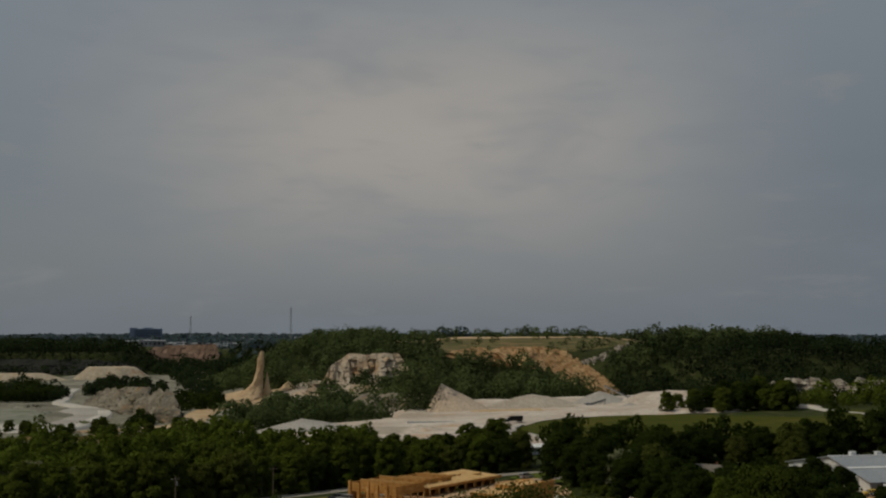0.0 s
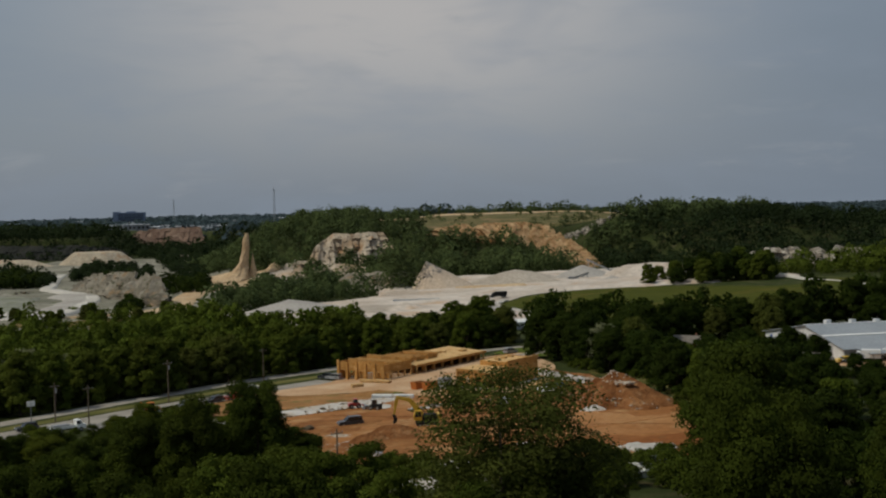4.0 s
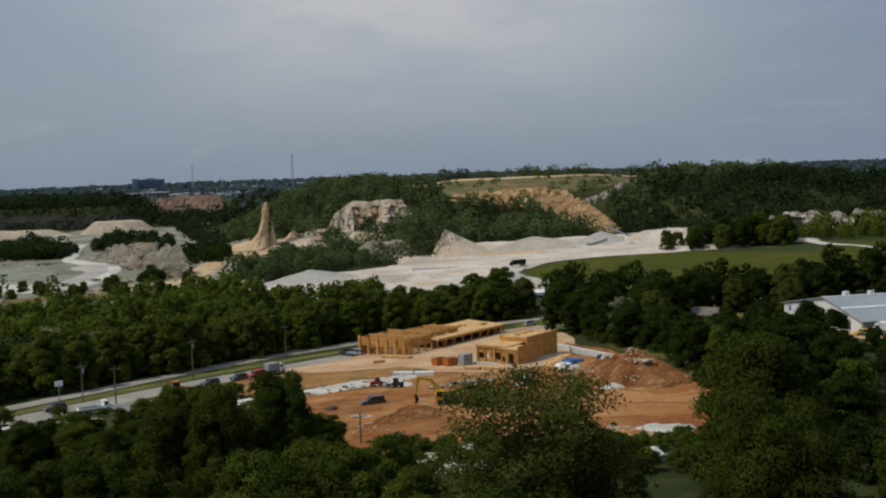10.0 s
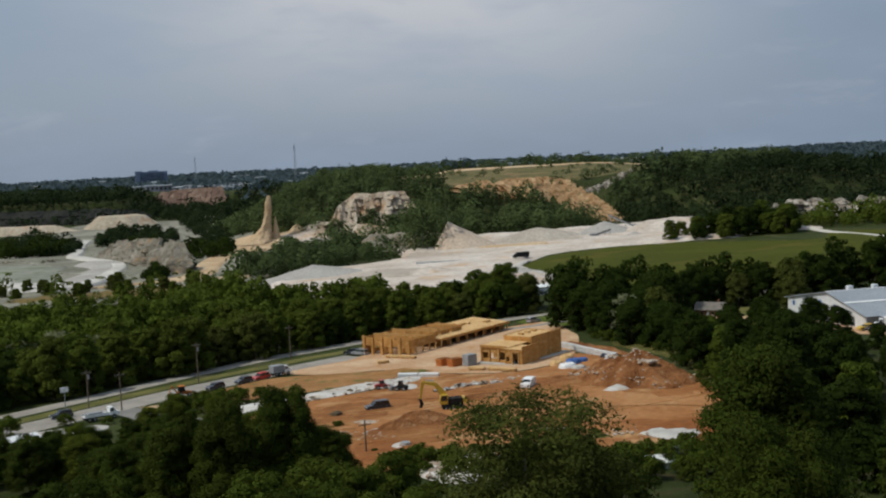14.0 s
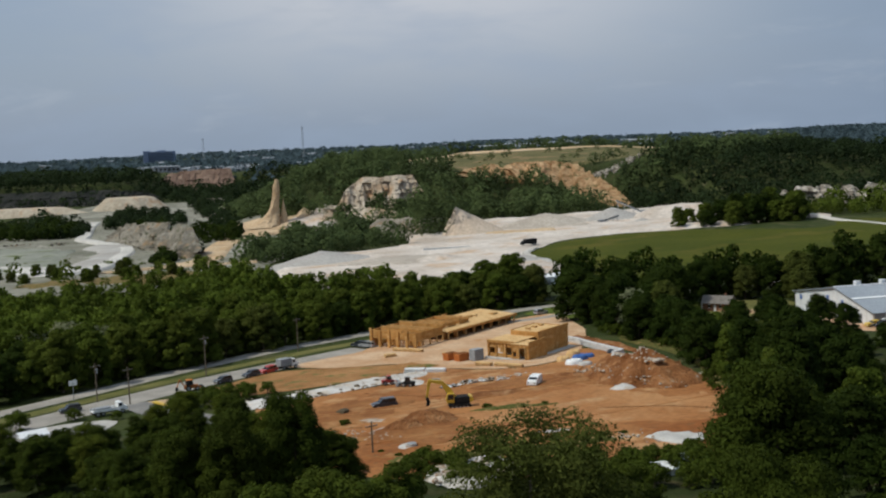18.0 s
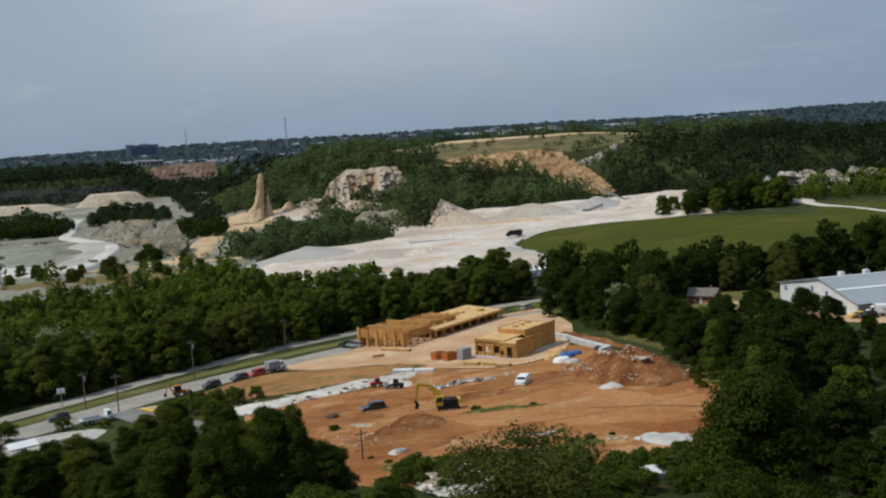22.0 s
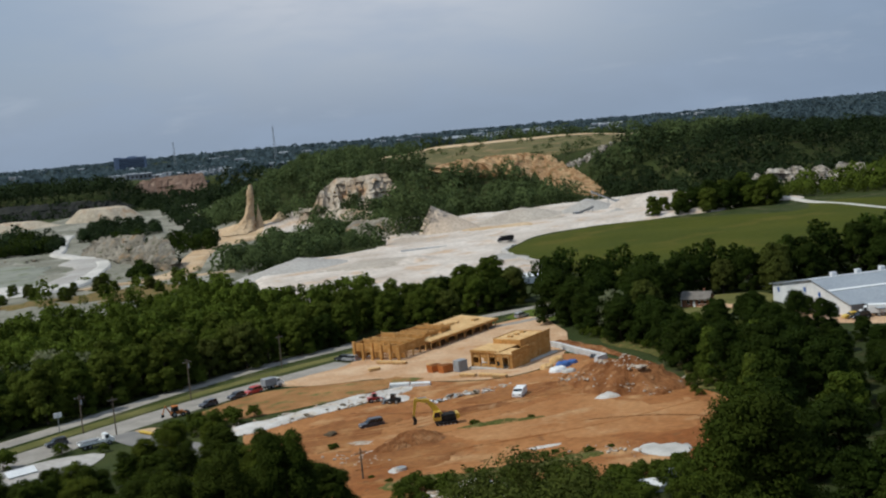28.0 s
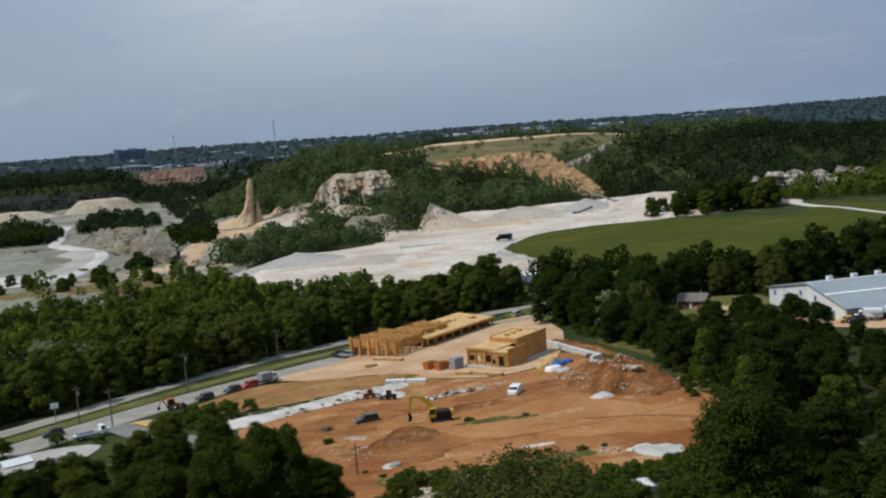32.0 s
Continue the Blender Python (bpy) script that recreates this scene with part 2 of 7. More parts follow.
M["silt"] = material("dried_grey_green_silt", (0.20, 0.205, 0.165), (0.30, 0.30, 0.25), 0.03, 0.25, third=(0.15, 0.17, 0.09), bump=0.2, relief=0.2)
M["plateau"] = material("rough_plateau_grass", (0.085, 0.085, 0.034), (0.155, 0.130, 0.058), 0.03, 0.4, third=(0.27, 0.18, 0.095), bump=0.4, relief=0.3)
M["weedgreen"] = material("green_weeds", (0.070, 0.080, 0.020), (0.12, 0.115, 0.035), 0.5, 2.4, third=(0.30, 0.18, 0.08), bump=0.7, relief=0.25)
M["lawn"] = material("bright_lawn", (0.060, 0.085, 0.014), (0.095, 0.118, 0.022), 0.1, 1.5, bump=0.3)
M["weeds"] = material("weedy_soil", (0.10, 0.095, 0.03), (0.20, 0.14, 0.06), 0.5, 2.0, third=(0.28, 0.15, 0.06), bump=0.6, relief=0.2)
M["osb"] = material("oriented_strand_board", (0.38, 0.185, 0.052), (0.50, 0.27, 0.09), 0.5, 4.0, third=(0.54, 0.34, 0.15), rough=0.8, bump=0.1, spread=0.14)
M["lumber"] = material("fresh_sawn_lumber", (0.42, 0.235, 0.085), (0.54, 0.335, 0.14), 0.8, 6.0, rough=0.75, bump=0.1, spread=0.14)
M["deck"] = material("pale_roof_sheathing", (0.55, 0.34, 0.145), (0.66, 0.45, 0.22), 0.35, 3.0, third=(0.47, 0.27, 0.11), rough=0.8, bump=0.1)
M["concrete"] = material("light_concrete", (0.38, 0.36, 0.33), (0.52, 0.50, 0.46), 0.3, 4.0, rough=0.85, bump=0.2)
M["block"] = material("grey_white_retaining_block", (0.50, 0.50, 0.49), (0.62, 0.62, 0.61), 0.5, 3.0, rough=0.85, bump=0.2, spread=0.08)
M["white"] = material("white_paint", (0.70, 0.70, 0.68), (0.80, 0.80, 0.79), 0.4, 5.0, rough=0.5, bump=0.0, spec=0.4)
M["offwhite"] = material("weathered_white_sheet_metal", (0.60, 0.61, 0.61), (0.74, 0.74, 0.73), 0.25, 4.0, rough=0.55, bump=0.05, spec=0.4)
M["roofgrey"] = material("grey_metal_roofing", (0.24, 0.265, 0.29), (0.31, 0.335, 0.36), 0.10, 2.0, rough=0.5, bump=0.05, spec=0.4)
M["shingle"] = material("brown_grey_shingle", (0.14, 0.125, 0.11), (0.20, 0.18, 0.155), 0.4, 4.0, bump=0.2)
M["brick"] = material("red_brown_brick", (0.16, 0.075, 0.045), (0.24, 0.12, 0.075), 0.6, 6.0, bump=0.2)
M["yellow"] = material("machine_yellow_paint", (0.52, 0.33, 0.03), (0.62, 0.42, 0.05), 0.8, 6.0, rough=0.45, bump=0.0, spec=0.5)
M["orange"] = material("rusty_orange_paint", (0.40, 0.13, 0.035), (0.52, 0.19, 0.06), 0.7, 5.0, rough=0.6, bump=0.05)
M["red"] = material("red_car_paint", (0.38, 0.03, 0.025), (0.46, 0.05, 0.04), 0.7, 5.0, rough=0.3, bump=0.0, spec=0.5)
M["blue"] = material("blue_tarpaulin", (0.05, 0.11, 0.30), (0.09, 0.17, 0.40), 0.9, 5.0, rough=0.5, bump=0.2)
M["navy"] = material("dark_slate_car_paint", (0.030, 0.035, 0.045), (0.05, 0.055, 0.065), 0.7, 5.0, rough=0.28, bump=0.0, spec=0.5)
M["silver"] = material("silver_car_paint", (0.36, 0.37, 0.38), (0.45, 0.46, 0.47), 0.7, 5.0, rough=0.3, bump=0.0, spec=0.5, metal=0.3)
M["steel"] = material("galvanised_steel", (0.27, 0.28, 0.28), (0.38, 0.39, 0.39), 0.7, 5.0, rough=0.5, bump=0.05, metal=0.5, spec=0.4)
M["grey"] = material("grey_sheet_steel", (0.24, 0.25, 0.26), (0.32, 0.33, 0.34), 0.5, 4.0, rough=0.6, bump=0.05)
M["dark"] = material("black_rubber_and_grease", (0.018, 0.018, 0.018), (0.035, 0.034, 0.032), 0.9, 6.0, rough=0.8, bump=0.1)
# near-black colour that stands for shade inside openings
M["shade"] = material("interior_shade", (0.030, 0.024, 0.018), (0.055, 0.044, 0.032), 0.6, 4.0, rough=0.9, bump=0.0)
M["glass"] = material("tinted_glass", (0.012, 0.015, 0.018), (0.022, 0.026, 0.030), 0.7, 5.0, rough=0.08, bump=0.0, spec=0.6)
M["pole"] = material("weathered_timber_pole", (0.11, 0.085, 0.06), (0.18, 0.145, 0.105), 0.8, 5.0, bump=0.3)
M["bark"] = material("grey_brown_bark", (0.075, 0.06, 0.042), (0.14, 0.115, 0.085), 0.9, 5.0, bump=0.6)
M["farwall"] = material("distant_pale_wall", (0.25, 0.265, 0.29), (0.40, 0.41, 0.43), 0.03, 0.3, rough=0.8, bump=0.0, spread=0.35)
M["farblue"] = material("distant_blue_grey_wall", (0.14, 0.18, 0.27), (0.17, 0.215, 0.31), 0.02, 0.2, rough=0.7, bump=0.0)
M["leaf"] = leaf_material("oak_leaves", (0.0162, 0.0293, 0.0038), (0.0302, 0.0476, 0.0067), (0.0263, 0.0387, 0.0054))
M["leaf_near"] = leaf_material("near_oak_leaves", (0.0269, 0.0436, 0.0053), (0.0555, 0.0765, 0.01), (0.0476, 0.0606, 0.0079))
M["leaf_light"] = leaf_material("light_green_leaves", (0.0412, 0.0648, 0.0078), (0.0895, 0.1166, 0.015), (0.0706, 0.0897, 0.0131))
M["leaf_olive"] = leaf_material("olive_leaves", (0.0445, 0.0576, 0.0099), (0.0903, 0.1065, 0.0209), (0.0723, 0.0795, 0.0177))
M["leaf_far"] = leaf_material("distant_wood_leaves", (0.0164, 0.0273, 0.0101), (0.0236, 0.0367, 0.013), (0.0211, 0.032, 0.0118), 0.05)
# hillside greens raised and greyed to carry the haze over the hill
M["leaf_hill"] = leaf_material("hillside_leaves", (0.057, 0.0817, 0.0296), (0.079, 0.1053, 0.0384), (0.0735, 0.096, 0.034), 0.05)
M["leaf_belt"] = leaf_material("belt_leaves", (0.0490, 0.0725, 0.0088), (0.0860, 0.1150, 0.0155), (0.0800, 0.0960, 0.0150))
# far foliage: the blue-grey of distance haze is mixed into the leaf colour
M["leaf_haze"] = leaf_material("hazed_far_leaves", (0.0578, 0.0847, 0.0965), (0.0766, 0.1068, 0.1195), (0.0712, 0.0988, 0.1109))
M["leaf_pale"] = leaf_material("pale_grey_green_leaves", (0.1200, 0.1450, 0.0650), (0.2400, 0.2550, 0.1500), (0.2100, 0.2150, 0.1200))
M["darkdirt"] = material("damp_red_dirt", (0.185, 0.070, 0.024), (0.285, 0.130, 0.048), 0.12, 1.0, third=(0.33, 0.17, 0.07), bump=0.5, relief=0.12)
M["leaf_sun"] = leaf_material("yellow_green_leaves", (0.0451, 0.0676, 0.0077), (0.1037, 0.128, 0.0152), (0.082, 0.095, 0.0123))
M["rubble"] = material("dusty_rubble", (0.30, 0.235, 0.17), (0.48, 0.42, 0.35), 0.6, 3.0, third=(0.28, 0.15, 0.08), bump=0.5)
M["boulder"] = material("brown_grey_boulder", (0.07, 0.055, 0.035), (0.13, 0.10, 0.065), 0.7, 4.0, bump=0.6)
# woodland floor with the shade under the crowns put into its colour
M["shade_litter"] = material("shade_toned_undergrowth", (0.022, 0.030, 0.009), (0.040, 0.050, 0.016), 0.12, 1.5, third=(0.055, 0.048, 0.022), bump=0.6, relief=0.3)


# ---- ground form ----
def ramp(a, b, v):
    u = np.clip((v - a) / (b - a), 0, 1)
    return u * u * (3 - 2 * u)


LEVEL_Y = [-1500, 0, 168, 300, 450, 600, 900, 1300, 1700, 2500, 4500, 5200]
LEVEL_Z = [16, 10, 2.6, -3.3, -7, -9, -10, -10, -4, 2, 12, 15]


def ground(x, y):
    """Height of the land: a slope down from the viewer to the road, the quarry floor, and wooded hills behind it."""
    x, y = np.asarray(x, float), np.asarray(y, float)
    z = np.interp(y, LEVEL_Y, LEVEL_Z)
    z = z + 0.04 * np.clip(x, -120, 260) * (1 - ramp(900, 1400, y))
    hill = ramp(-205, -110, x) * (1 - ramp(260, 420, x) * 0.35)
    front = 870 + 18 * ramp(-20, 60, x) - 120 * ramp(110, 190, x)
    z = z + (34 - 7 * ramp(150, 260, x)) * hill * ramp(front, front + 125, y) * (1 - 0.75 * ramp(1350, 1900, y))
    z = z + 22 * (1 - ramp(-405, -370, x)) * ramp(1385, 1415, y) * (1 - 0.6 * ramp(1700, 2400, y))
    z = z + 20 * ramp(-405, -370, x) * (1 - hill) * ramp(1560, 1600, y) * (1 - 0.6 * ramp(1700, 2400, y))
    z = z + 5 * ramp(-190, -110, x) * (1 - ramp(-50, 20, x)) * ramp(960, 1050, y) * (1 - ramp(1150, 1350, y))
    z = z + 8 * ramp(-50, 20, x) * (1 - ramp(260, 330, x)) * ramp(1010, 1300, y) * (1 - ramp(1330, 1420, y))
    z = z - 12 * ramp(-50, 20, x) * (1 - ramp(300, 420, x)) * ramp(1350, 1480, y) * (1 - ramp(1900, 2300, y))
    z = z - 3.2 * ramp(-25, 15, x) * (1 - ramp(150, 220, x)) * ramp(955, 990, y) * (1 - ramp(1000, 1120, y))
    far = ramp(1500, 2500, y)
    z = z + far * 5 * np.sin(x / 310 + y / 470) * np.sin(y / 260 - x / 700)
    z = z + 0.22 * np.sin(x / 9.1 + 1.3) * np.sin(y / 11.7) * ramp(300, 360, y)
    return z


def gz(x, y):
    return float(ground(x, y))


# ---- mesh helpers ----
class Geo:
    """Collects vertices and faces for one mesh."""

    def __init__(self):
        self.v, self.f = [], []

    def add(self, verts, faces):
        n = len(self.v)
        self.v += [tuple(p) for p in verts]
        self.f += [tuple(i + n for i in q) for q in faces]
        return self

    def box(self, x0, y0, z0, x1, y1, z1, e=0.0):
        """A box, with its upright and top edges eased by e."""
        if e <= 0:
            v = [(x0, y0, z0), (x1, y0, z0), (x1, y1, z0), (x0, y1, z0), (x0, y0, z1), (x1, y0, z1), (x1, y1, z1), (x0, y1, z1)]
            return self.add(v, [(3, 2, 1, 0), (4, 5, 6, 7), (0, 1, 5, 4), (1, 2, 6, 5), (2, 3, 7, 6), (3, 0, 4, 7)])

        def ring(i, z):
            return [(x0 + i + e, y0 + i, z), (x1 - i - e, y0 + i, z), (x1 - i, y0 + i + e, z), (x1 - i, y1 - i - e, z),
                    (x1 - i - e, y1 - i, z), (x0 + i + e, y1 - i, z), (x0 + i, y1 - i - e, z), (x0 + i, y0 + i + e, z)]
        v = ring(e, z0) + ring(0, z0 + e) + ring(0, z1 - e) + ring(e, z1)
        q = [(8 * r + i, 8 * r + (i + 1) % 8, 8 * r + 8 + (i + 1) % 8, 8 * r + 8 + i) for r in range(3) for i in range(8)]
        return self.add(v, q + [tuple(range(7, -1, -1)), tuple(range(24, 32))])

    def tube(self, p, q, r0, r1=None, n=8):
        p, q = Vector(p), Vector(q)
        d = (q - p).normalized()
        a = d.orthogonal().normalized()
        b = d.cross(a)
        r1 = r0 if r1 is None else r1
        v = [c + (a * math.cos(2 * math.pi * i / n) + b * math.sin(2 * math.pi * i / n)) * r for c, r in ((p, r0), (q, r1)) for i in range(n)]
        return self.add(v, [(i, (i + 1) % n, n + (i + 1) % n, n + i) for i in range(n)] + [tuple(range(n - 1, -1, -1)), tuple(range(n, 2 * n))])

    def prism(self, outline, y0, y1):
        """An outline in x and z, drawn out from y0 to y1."""
        n = len(outline)
        v = [(x, y0, z) for x, z in outline] + [(x, y1, z) for x, z in outline]
        return self.add(v, [(i, (i + 1) % n, n + (i + 1) % n, n + i) for i in range(n)] + [tuple(range(n - 1, -1, -1)), tuple(range(n, 2 * n))])


def mesh_of(name, geo, mat, smooth=False):
    me = bpy.data.meshes.new(name)
    me.from_pydata(geo.v, [], geo.f)
    me.materials.append(mat)
    if smooth:
        me.polygons.foreach_set("use_smooth", [True] * len(me.polygons))
    me.update()
    return me


def part(name, geo, mat, parent, label="", smooth=False):
    ob = new(name, geo if isinstance(geo, bpy.types.Mesh) else mesh_of(name, geo, mat, smooth))
    ob.parent = parent
    return tagged(ob, label)


def thing(name, x, y, turn=0.0, label="", category="", group="", kind="", z=None, lift=0.08):
    ob = new(name)
    ob.matrix_basis = pose(x, y, gz(x, y) + lift if z is None else z, 0, 0, turn)
    return tagged(ob, label, category, group, kind)


def single(name, geo, mat, label="", category="", kind="", group="", smooth=False):
    return tagged(new(name, mesh_of(name, geo, mat, smooth)), label, category, group, kind)


def grid_faces(nu, nv, wrap=False):
    return [(j * nu + i, j * nu + (i + 1) % nu, (j + 1) * nu + (i + 1) % nu, (j + 1) * nu + i) for j in range(nv - 1) for i in range(nu if wrap else nu - 1)]


def fbm(x, y, z=0.0, octaves=4):
    return noise.fractal(Vector((x, y, z)), 1.0, 2.0, octaves)


def smooth_line(pts, step):
    """Points along a rounded line through pts."""
    pts = [Vector(p) for p in pts]
    p = [2 * pts[0] - pts[1]] + pts + [2 * pts[-1] - pts[-2]]
    out = []
    for a, b, c, d in zip(p, p[1:], p[2:], p[3:]):
        n = max(2, int((c - b).length / step))
        for i in range(n):
            t = i / n
            out.append(0.5 * ((2 * b) + (c - a) * t + (2 * a - 5 * b + 4 * c - d) * t * t + (3 * b - a - 3 * c + d) * t ** 3))
    return out + [pts[-1]]


def region(name, outline, step, lift, mat, ragged=1.0, label="", kind="structure", bumps=0.0, category=""):
    """A patch of ground cover draped over the land, with a ragged rim."""
    from mathutils.geometry import delaunay_2d_cdt
    rim = smooth_line([Vector(p) for p in outline] + [Vector(outline[0])], step)[:-1]
    rim = [p + Vector((fbm(p.x / (6 * step), p.y / (6 * step), 1.7), fbm(p.x / (6 * step), p.y / (6 * step), 7.7))) * ragged for p in rim]
    xs, ys = [p.x for p in rim], [p.y for p in rim]
    inner = []
    y = min(ys) + step / 2
    rx, ry = np.array(xs), np.array(ys)
    while y < max(ys):
        x = min(xs) + step / 2
        while x < max(xs):
            a, b = np.roll(rx, 1), np.roll(ry, 1)
            cross = ((ry > y) != (b > y)) & (x < (a - rx) * (y - ry) / np.where(b == ry, 1e-9, b - ry) + rx)
            if cross.sum() % 2 and np.min((rx - x) ** 2 + (ry - y) ** 2) > (0.5 * step) ** 2:
                inner.append(Vector((x, y)))
            x += step
        y += step
    v, _, f, *_ = delaunay_2d_cdt(rim + inner, [], [list(range(len(rim)))], 1, 1e-5)
    g = Geo()
    co = np.array([tuple(p) for p in v])
    zz = ground(co[:, 0], co[:, 1]) + lift
    if bumps:
        zz = zz + np.array([bumps * (0.5 + 0.5 * fbm(p[0] / (5 * step), p[1] / (5 * step), 3.3)) for p in co])
    near = np.array([np.min((rx - p[0]) ** 2 + (ry - p[1]) ** 2) for p in co]) < 1e-4
    zz = np.where(near, ground(co[:, 0], co[:, 1]) + min(lift, 0.12), zz)
    g.add([(p[0], p[1], z) for p, z in zip(co, zz)], f)
    return single(name, g, mat, label, category, kind, smooth=True)


def ribbon(name, line, width, step, lift, mat, label="", kind="structure", cross=9):
    """A road laid along a line."""
    c = smooth_line([Vector((*p, 0)) for p in line], step)
    g, v = Geo(), []
    for i, p in enumerate(c):
        d = (c[min(i + 1, len(c) - 1)] - c[max(i - 1, 0)]).normalized()
        s = Vector((d.y, -d.x, 0))
        for j in range(cross):
            q = p + s * width * (j / (cross - 1) - 0.5)
            v.append((q.x, q.y, gz(q.x, q.y) + (lift if 0 < j < cross - 1 else min(lift, 0.06))))
    g.add(v, grid_faces(cross, len(c)))
    return single(name, g, mat, label, "", kind, smooth=True)


def face(name, top, foot, nu, nv, rough_amp, gully, mat, label, kind="structure", seed=0.0, ragged=0.2, slant=0.0, wide=8.0, block=0.0):
    """A worn cliff between its upper and its lower line: sharp-edged gullies, slabs, and a ragged upper edge."""
    a, b = [Vector(p) for p in top], [Vector(p) for p in foot]
    long = sum((q - p).length for p, q in zip(a, a[1:]))

    def along(pts, t):
        t *= len(pts) - 1
        i = min(int(t), len(pts) - 2)
        return pts[i].lerp(pts[i + 1], t - i)
    g, v = Geo(), []
    for j in range(nv):
        w = j / (nv - 1)
        for i in range(nu):
            u = i / (nu - 1)
            run = long * u - slant * w
            cut = ragged * max(0.0, fbm(long * u / 14 + seed, seed * 1.3, 0.0, 3)) + 0.5 * (1 - min(1.0, min(u, 1 - u) / 0.08))
            p = along(a, u).lerp(along(b, u), min(1.0, cut + w * (1 - cut)))
            out = (along(b, min(u + 0.02, 1)) - along(b, max(u - 0.02, 0))).cross(Vector((0, 0, 1))).normalized()
            k = math.sin(math.pi * min(max(w, 0.03), 0.97)) ** 0.5
            crease = abs(noise.noise(Vector((run / wide + seed, seed, w * 0.6)))) + 0.4 * abs(noise.noise(Vector((run / (0.36 * wide) + 9, seed, w))))
            d = (crease - 0.25) * gully + fbm(p.x / 6 + seed, p.y / 9, p.z / 8) * rough_amp
            if block:
                d += block * (noise.cell(Vector((run / 6.5 + 0.3 * w, p.z / 9 + seed, seed))) + 0.5 * noise.cell(Vector((run / 2.7, p.z / 4, seed + 3))))
            v.append(p + out * (d * k) + Vector((0, 0, fbm(p.x / 9, p.y / 9, seed) * rough_amp * 0.5)))
    g.add(v, grid_faces(nu, nv))
    return single(name, g, mat, label, "", kind)


def heap(name, x, y, rx, ry, high, turn, mat, label, category="pile", lumps=0.06, sharp=1.0, nu=36, nv=12, group="", peak=(0, 0), seed=0.0, worn=0.0, flat=0.0):
    """A tipped heap of loose stuff, with its toe sunk a little into the ground."""
    g, v = Geo(), []
    for j in range(nv):
        w = j / (nv - 1)
        for i in range(nu):
            an = 2 * math.pi * i / nu
            r = 1.0 + 0.12 * fbm(math.cos(an) * 1.4 + seed, math.sin(an) * 1.4, x * 0.1)
            r *= 1 + worn * fbm(math.cos(an) * 3.5 + seed, math.sin(an) * 3.5, 1.2 * w) * (1 - 0.6 * w)
            px, py = rx * r * w * math.cos(an) + peak[0] * (1 - w), ry * r * w * math.sin(an) + peak[1] * (1 - w)
            hz = high * min(1.0, (1 - w) / flat) if flat else high * (1 - w ** sharp)
            hz += lumps * high * fbm(px / (0.22 * rx) + seed, py / (0.22 * rx), 2.0) * (1 if w < 0.98 else 0)
            c, s = math.cos(radians(turn)), math.sin(radians(turn))
            X, Y = c * px - s * py, s * px + c * py
            v.append((X, Y, hz + gz(x + X, y + Y) - gz(x, y) - (0.25 if j == nv - 1 else 0)))
    g.add(v, grid_faces(nu, nv, True))
    ob = single(name, g, mat, label, category, "", group, smooth=True)
    ob.matrix_basis = pose(x, y, gz(x, y) + 0.05)
    return ob


# ---- the ground sheet ----
def row_steps():
    y, out = -1500.0, []
    while y < 5000:
        out.append(y)
        y += 60 if y < -80 else 10 if y < 110 else 3 if y < 360 else 6 if y < 1000 else 8 if y < 1700 else 40
    return out + [5000.0]


def make_ground():
    ys = np.array(row_steps())
    n = 331
    u = np.linspace(-1, 1, n)
    X = u[None, :] * (330 + 0.8 * np.abs(ys))[:, None]
    Y = np.repeat(ys[:, None], n, 1)
    Z = ground(X, Y)
    g = Geo()
    g.v = np.stack([X, Y, Z], -1).reshape(-1, 3).tolist()
    g.f = grid_faces(n, len(ys))
    return single("ground", g, M["grass"], "rough green and dry grass land falling to a quarry", "ground", "structure", smooth=True)


make_ground()

# quarry floor and its covers
region("quarry_floor", [(-420, 1330), (-440, 900), (-340, 600), (-260, 510), (-150, 495), (-105, 560), (-100, 640), (-95, 760), (-130, 900), (-190, 990), (-230, 1180), (-260, 1330)], 12, 0.45, M["floor"], 6, "bare grey quarry floor with scattered weeds", bumps=1.6)
region("limestone_yard", [(-100, 598), (-74, 500), (-66, 440), (-50, 408), (-20, 412), (18, 424), (46, 470), (33, 552), (42, 590), (60, 624), (95, 634), (126, 628), (168, 640), (175, 790), (120, 812), (60, 806), (18, 822), (-4, 770), (-32, 735), (-30, 690), (-36, 655), (-58, 654), (-80, 640)], 7, 0.9, M["limestone"], 3, "bright crushed-limestone stockyard in the quarry", bumps=1.6)
region("field", [(33, 552), (50, 494), (56, 440), (90, 405), (180, 400), (235, 450), (240, 560), (205, 612), (185, 575), (128, 622), (96, 630), (60, 620), (42, 586)], 8, 0.75, M["field"], 2, "mown green hay field beside the stockyard")
region("silt_pond", [(-318, 812), (-282, 798), (-256, 764), (-236, 700), (-214, 655), (-226, 632), (-262, 622), (-330, 700), (-350, 790)], 9, 1.9, M["silt"], 5, "dried grey-green silt pond on the quarry floor", bumps=0.3)
region("haul_bend", [(-262, 812), (-236, 800), (-218, 774), (-200, 716), (-196, 650), (-218, 640), (-230, 690), (-236, 740), (-256, 780)], 6, 2.2, M["greystone"], 4, "broad gravel bend beside the haul road", bumps=0.6)
ribbon("haul_road", [(-330, 1050), (-317, 990), (-292, 900), (-284, 866), (-256, 822), (-228, 780), (-212, 735), (-206, 695), (-200, 650), (-199, 630), (-212, 608)], 11, 8, 2.7, M["haul"], "winding pale haul road across the quarry floor")
region("quarry_pad", [(-290, 690), (-262, 640), (-225, 605), (-192, 626), (-200, 650), (-240, 664)], 9, 2.3, M["haul"], 5, "pale gravel pad at the quarry floor's edge")
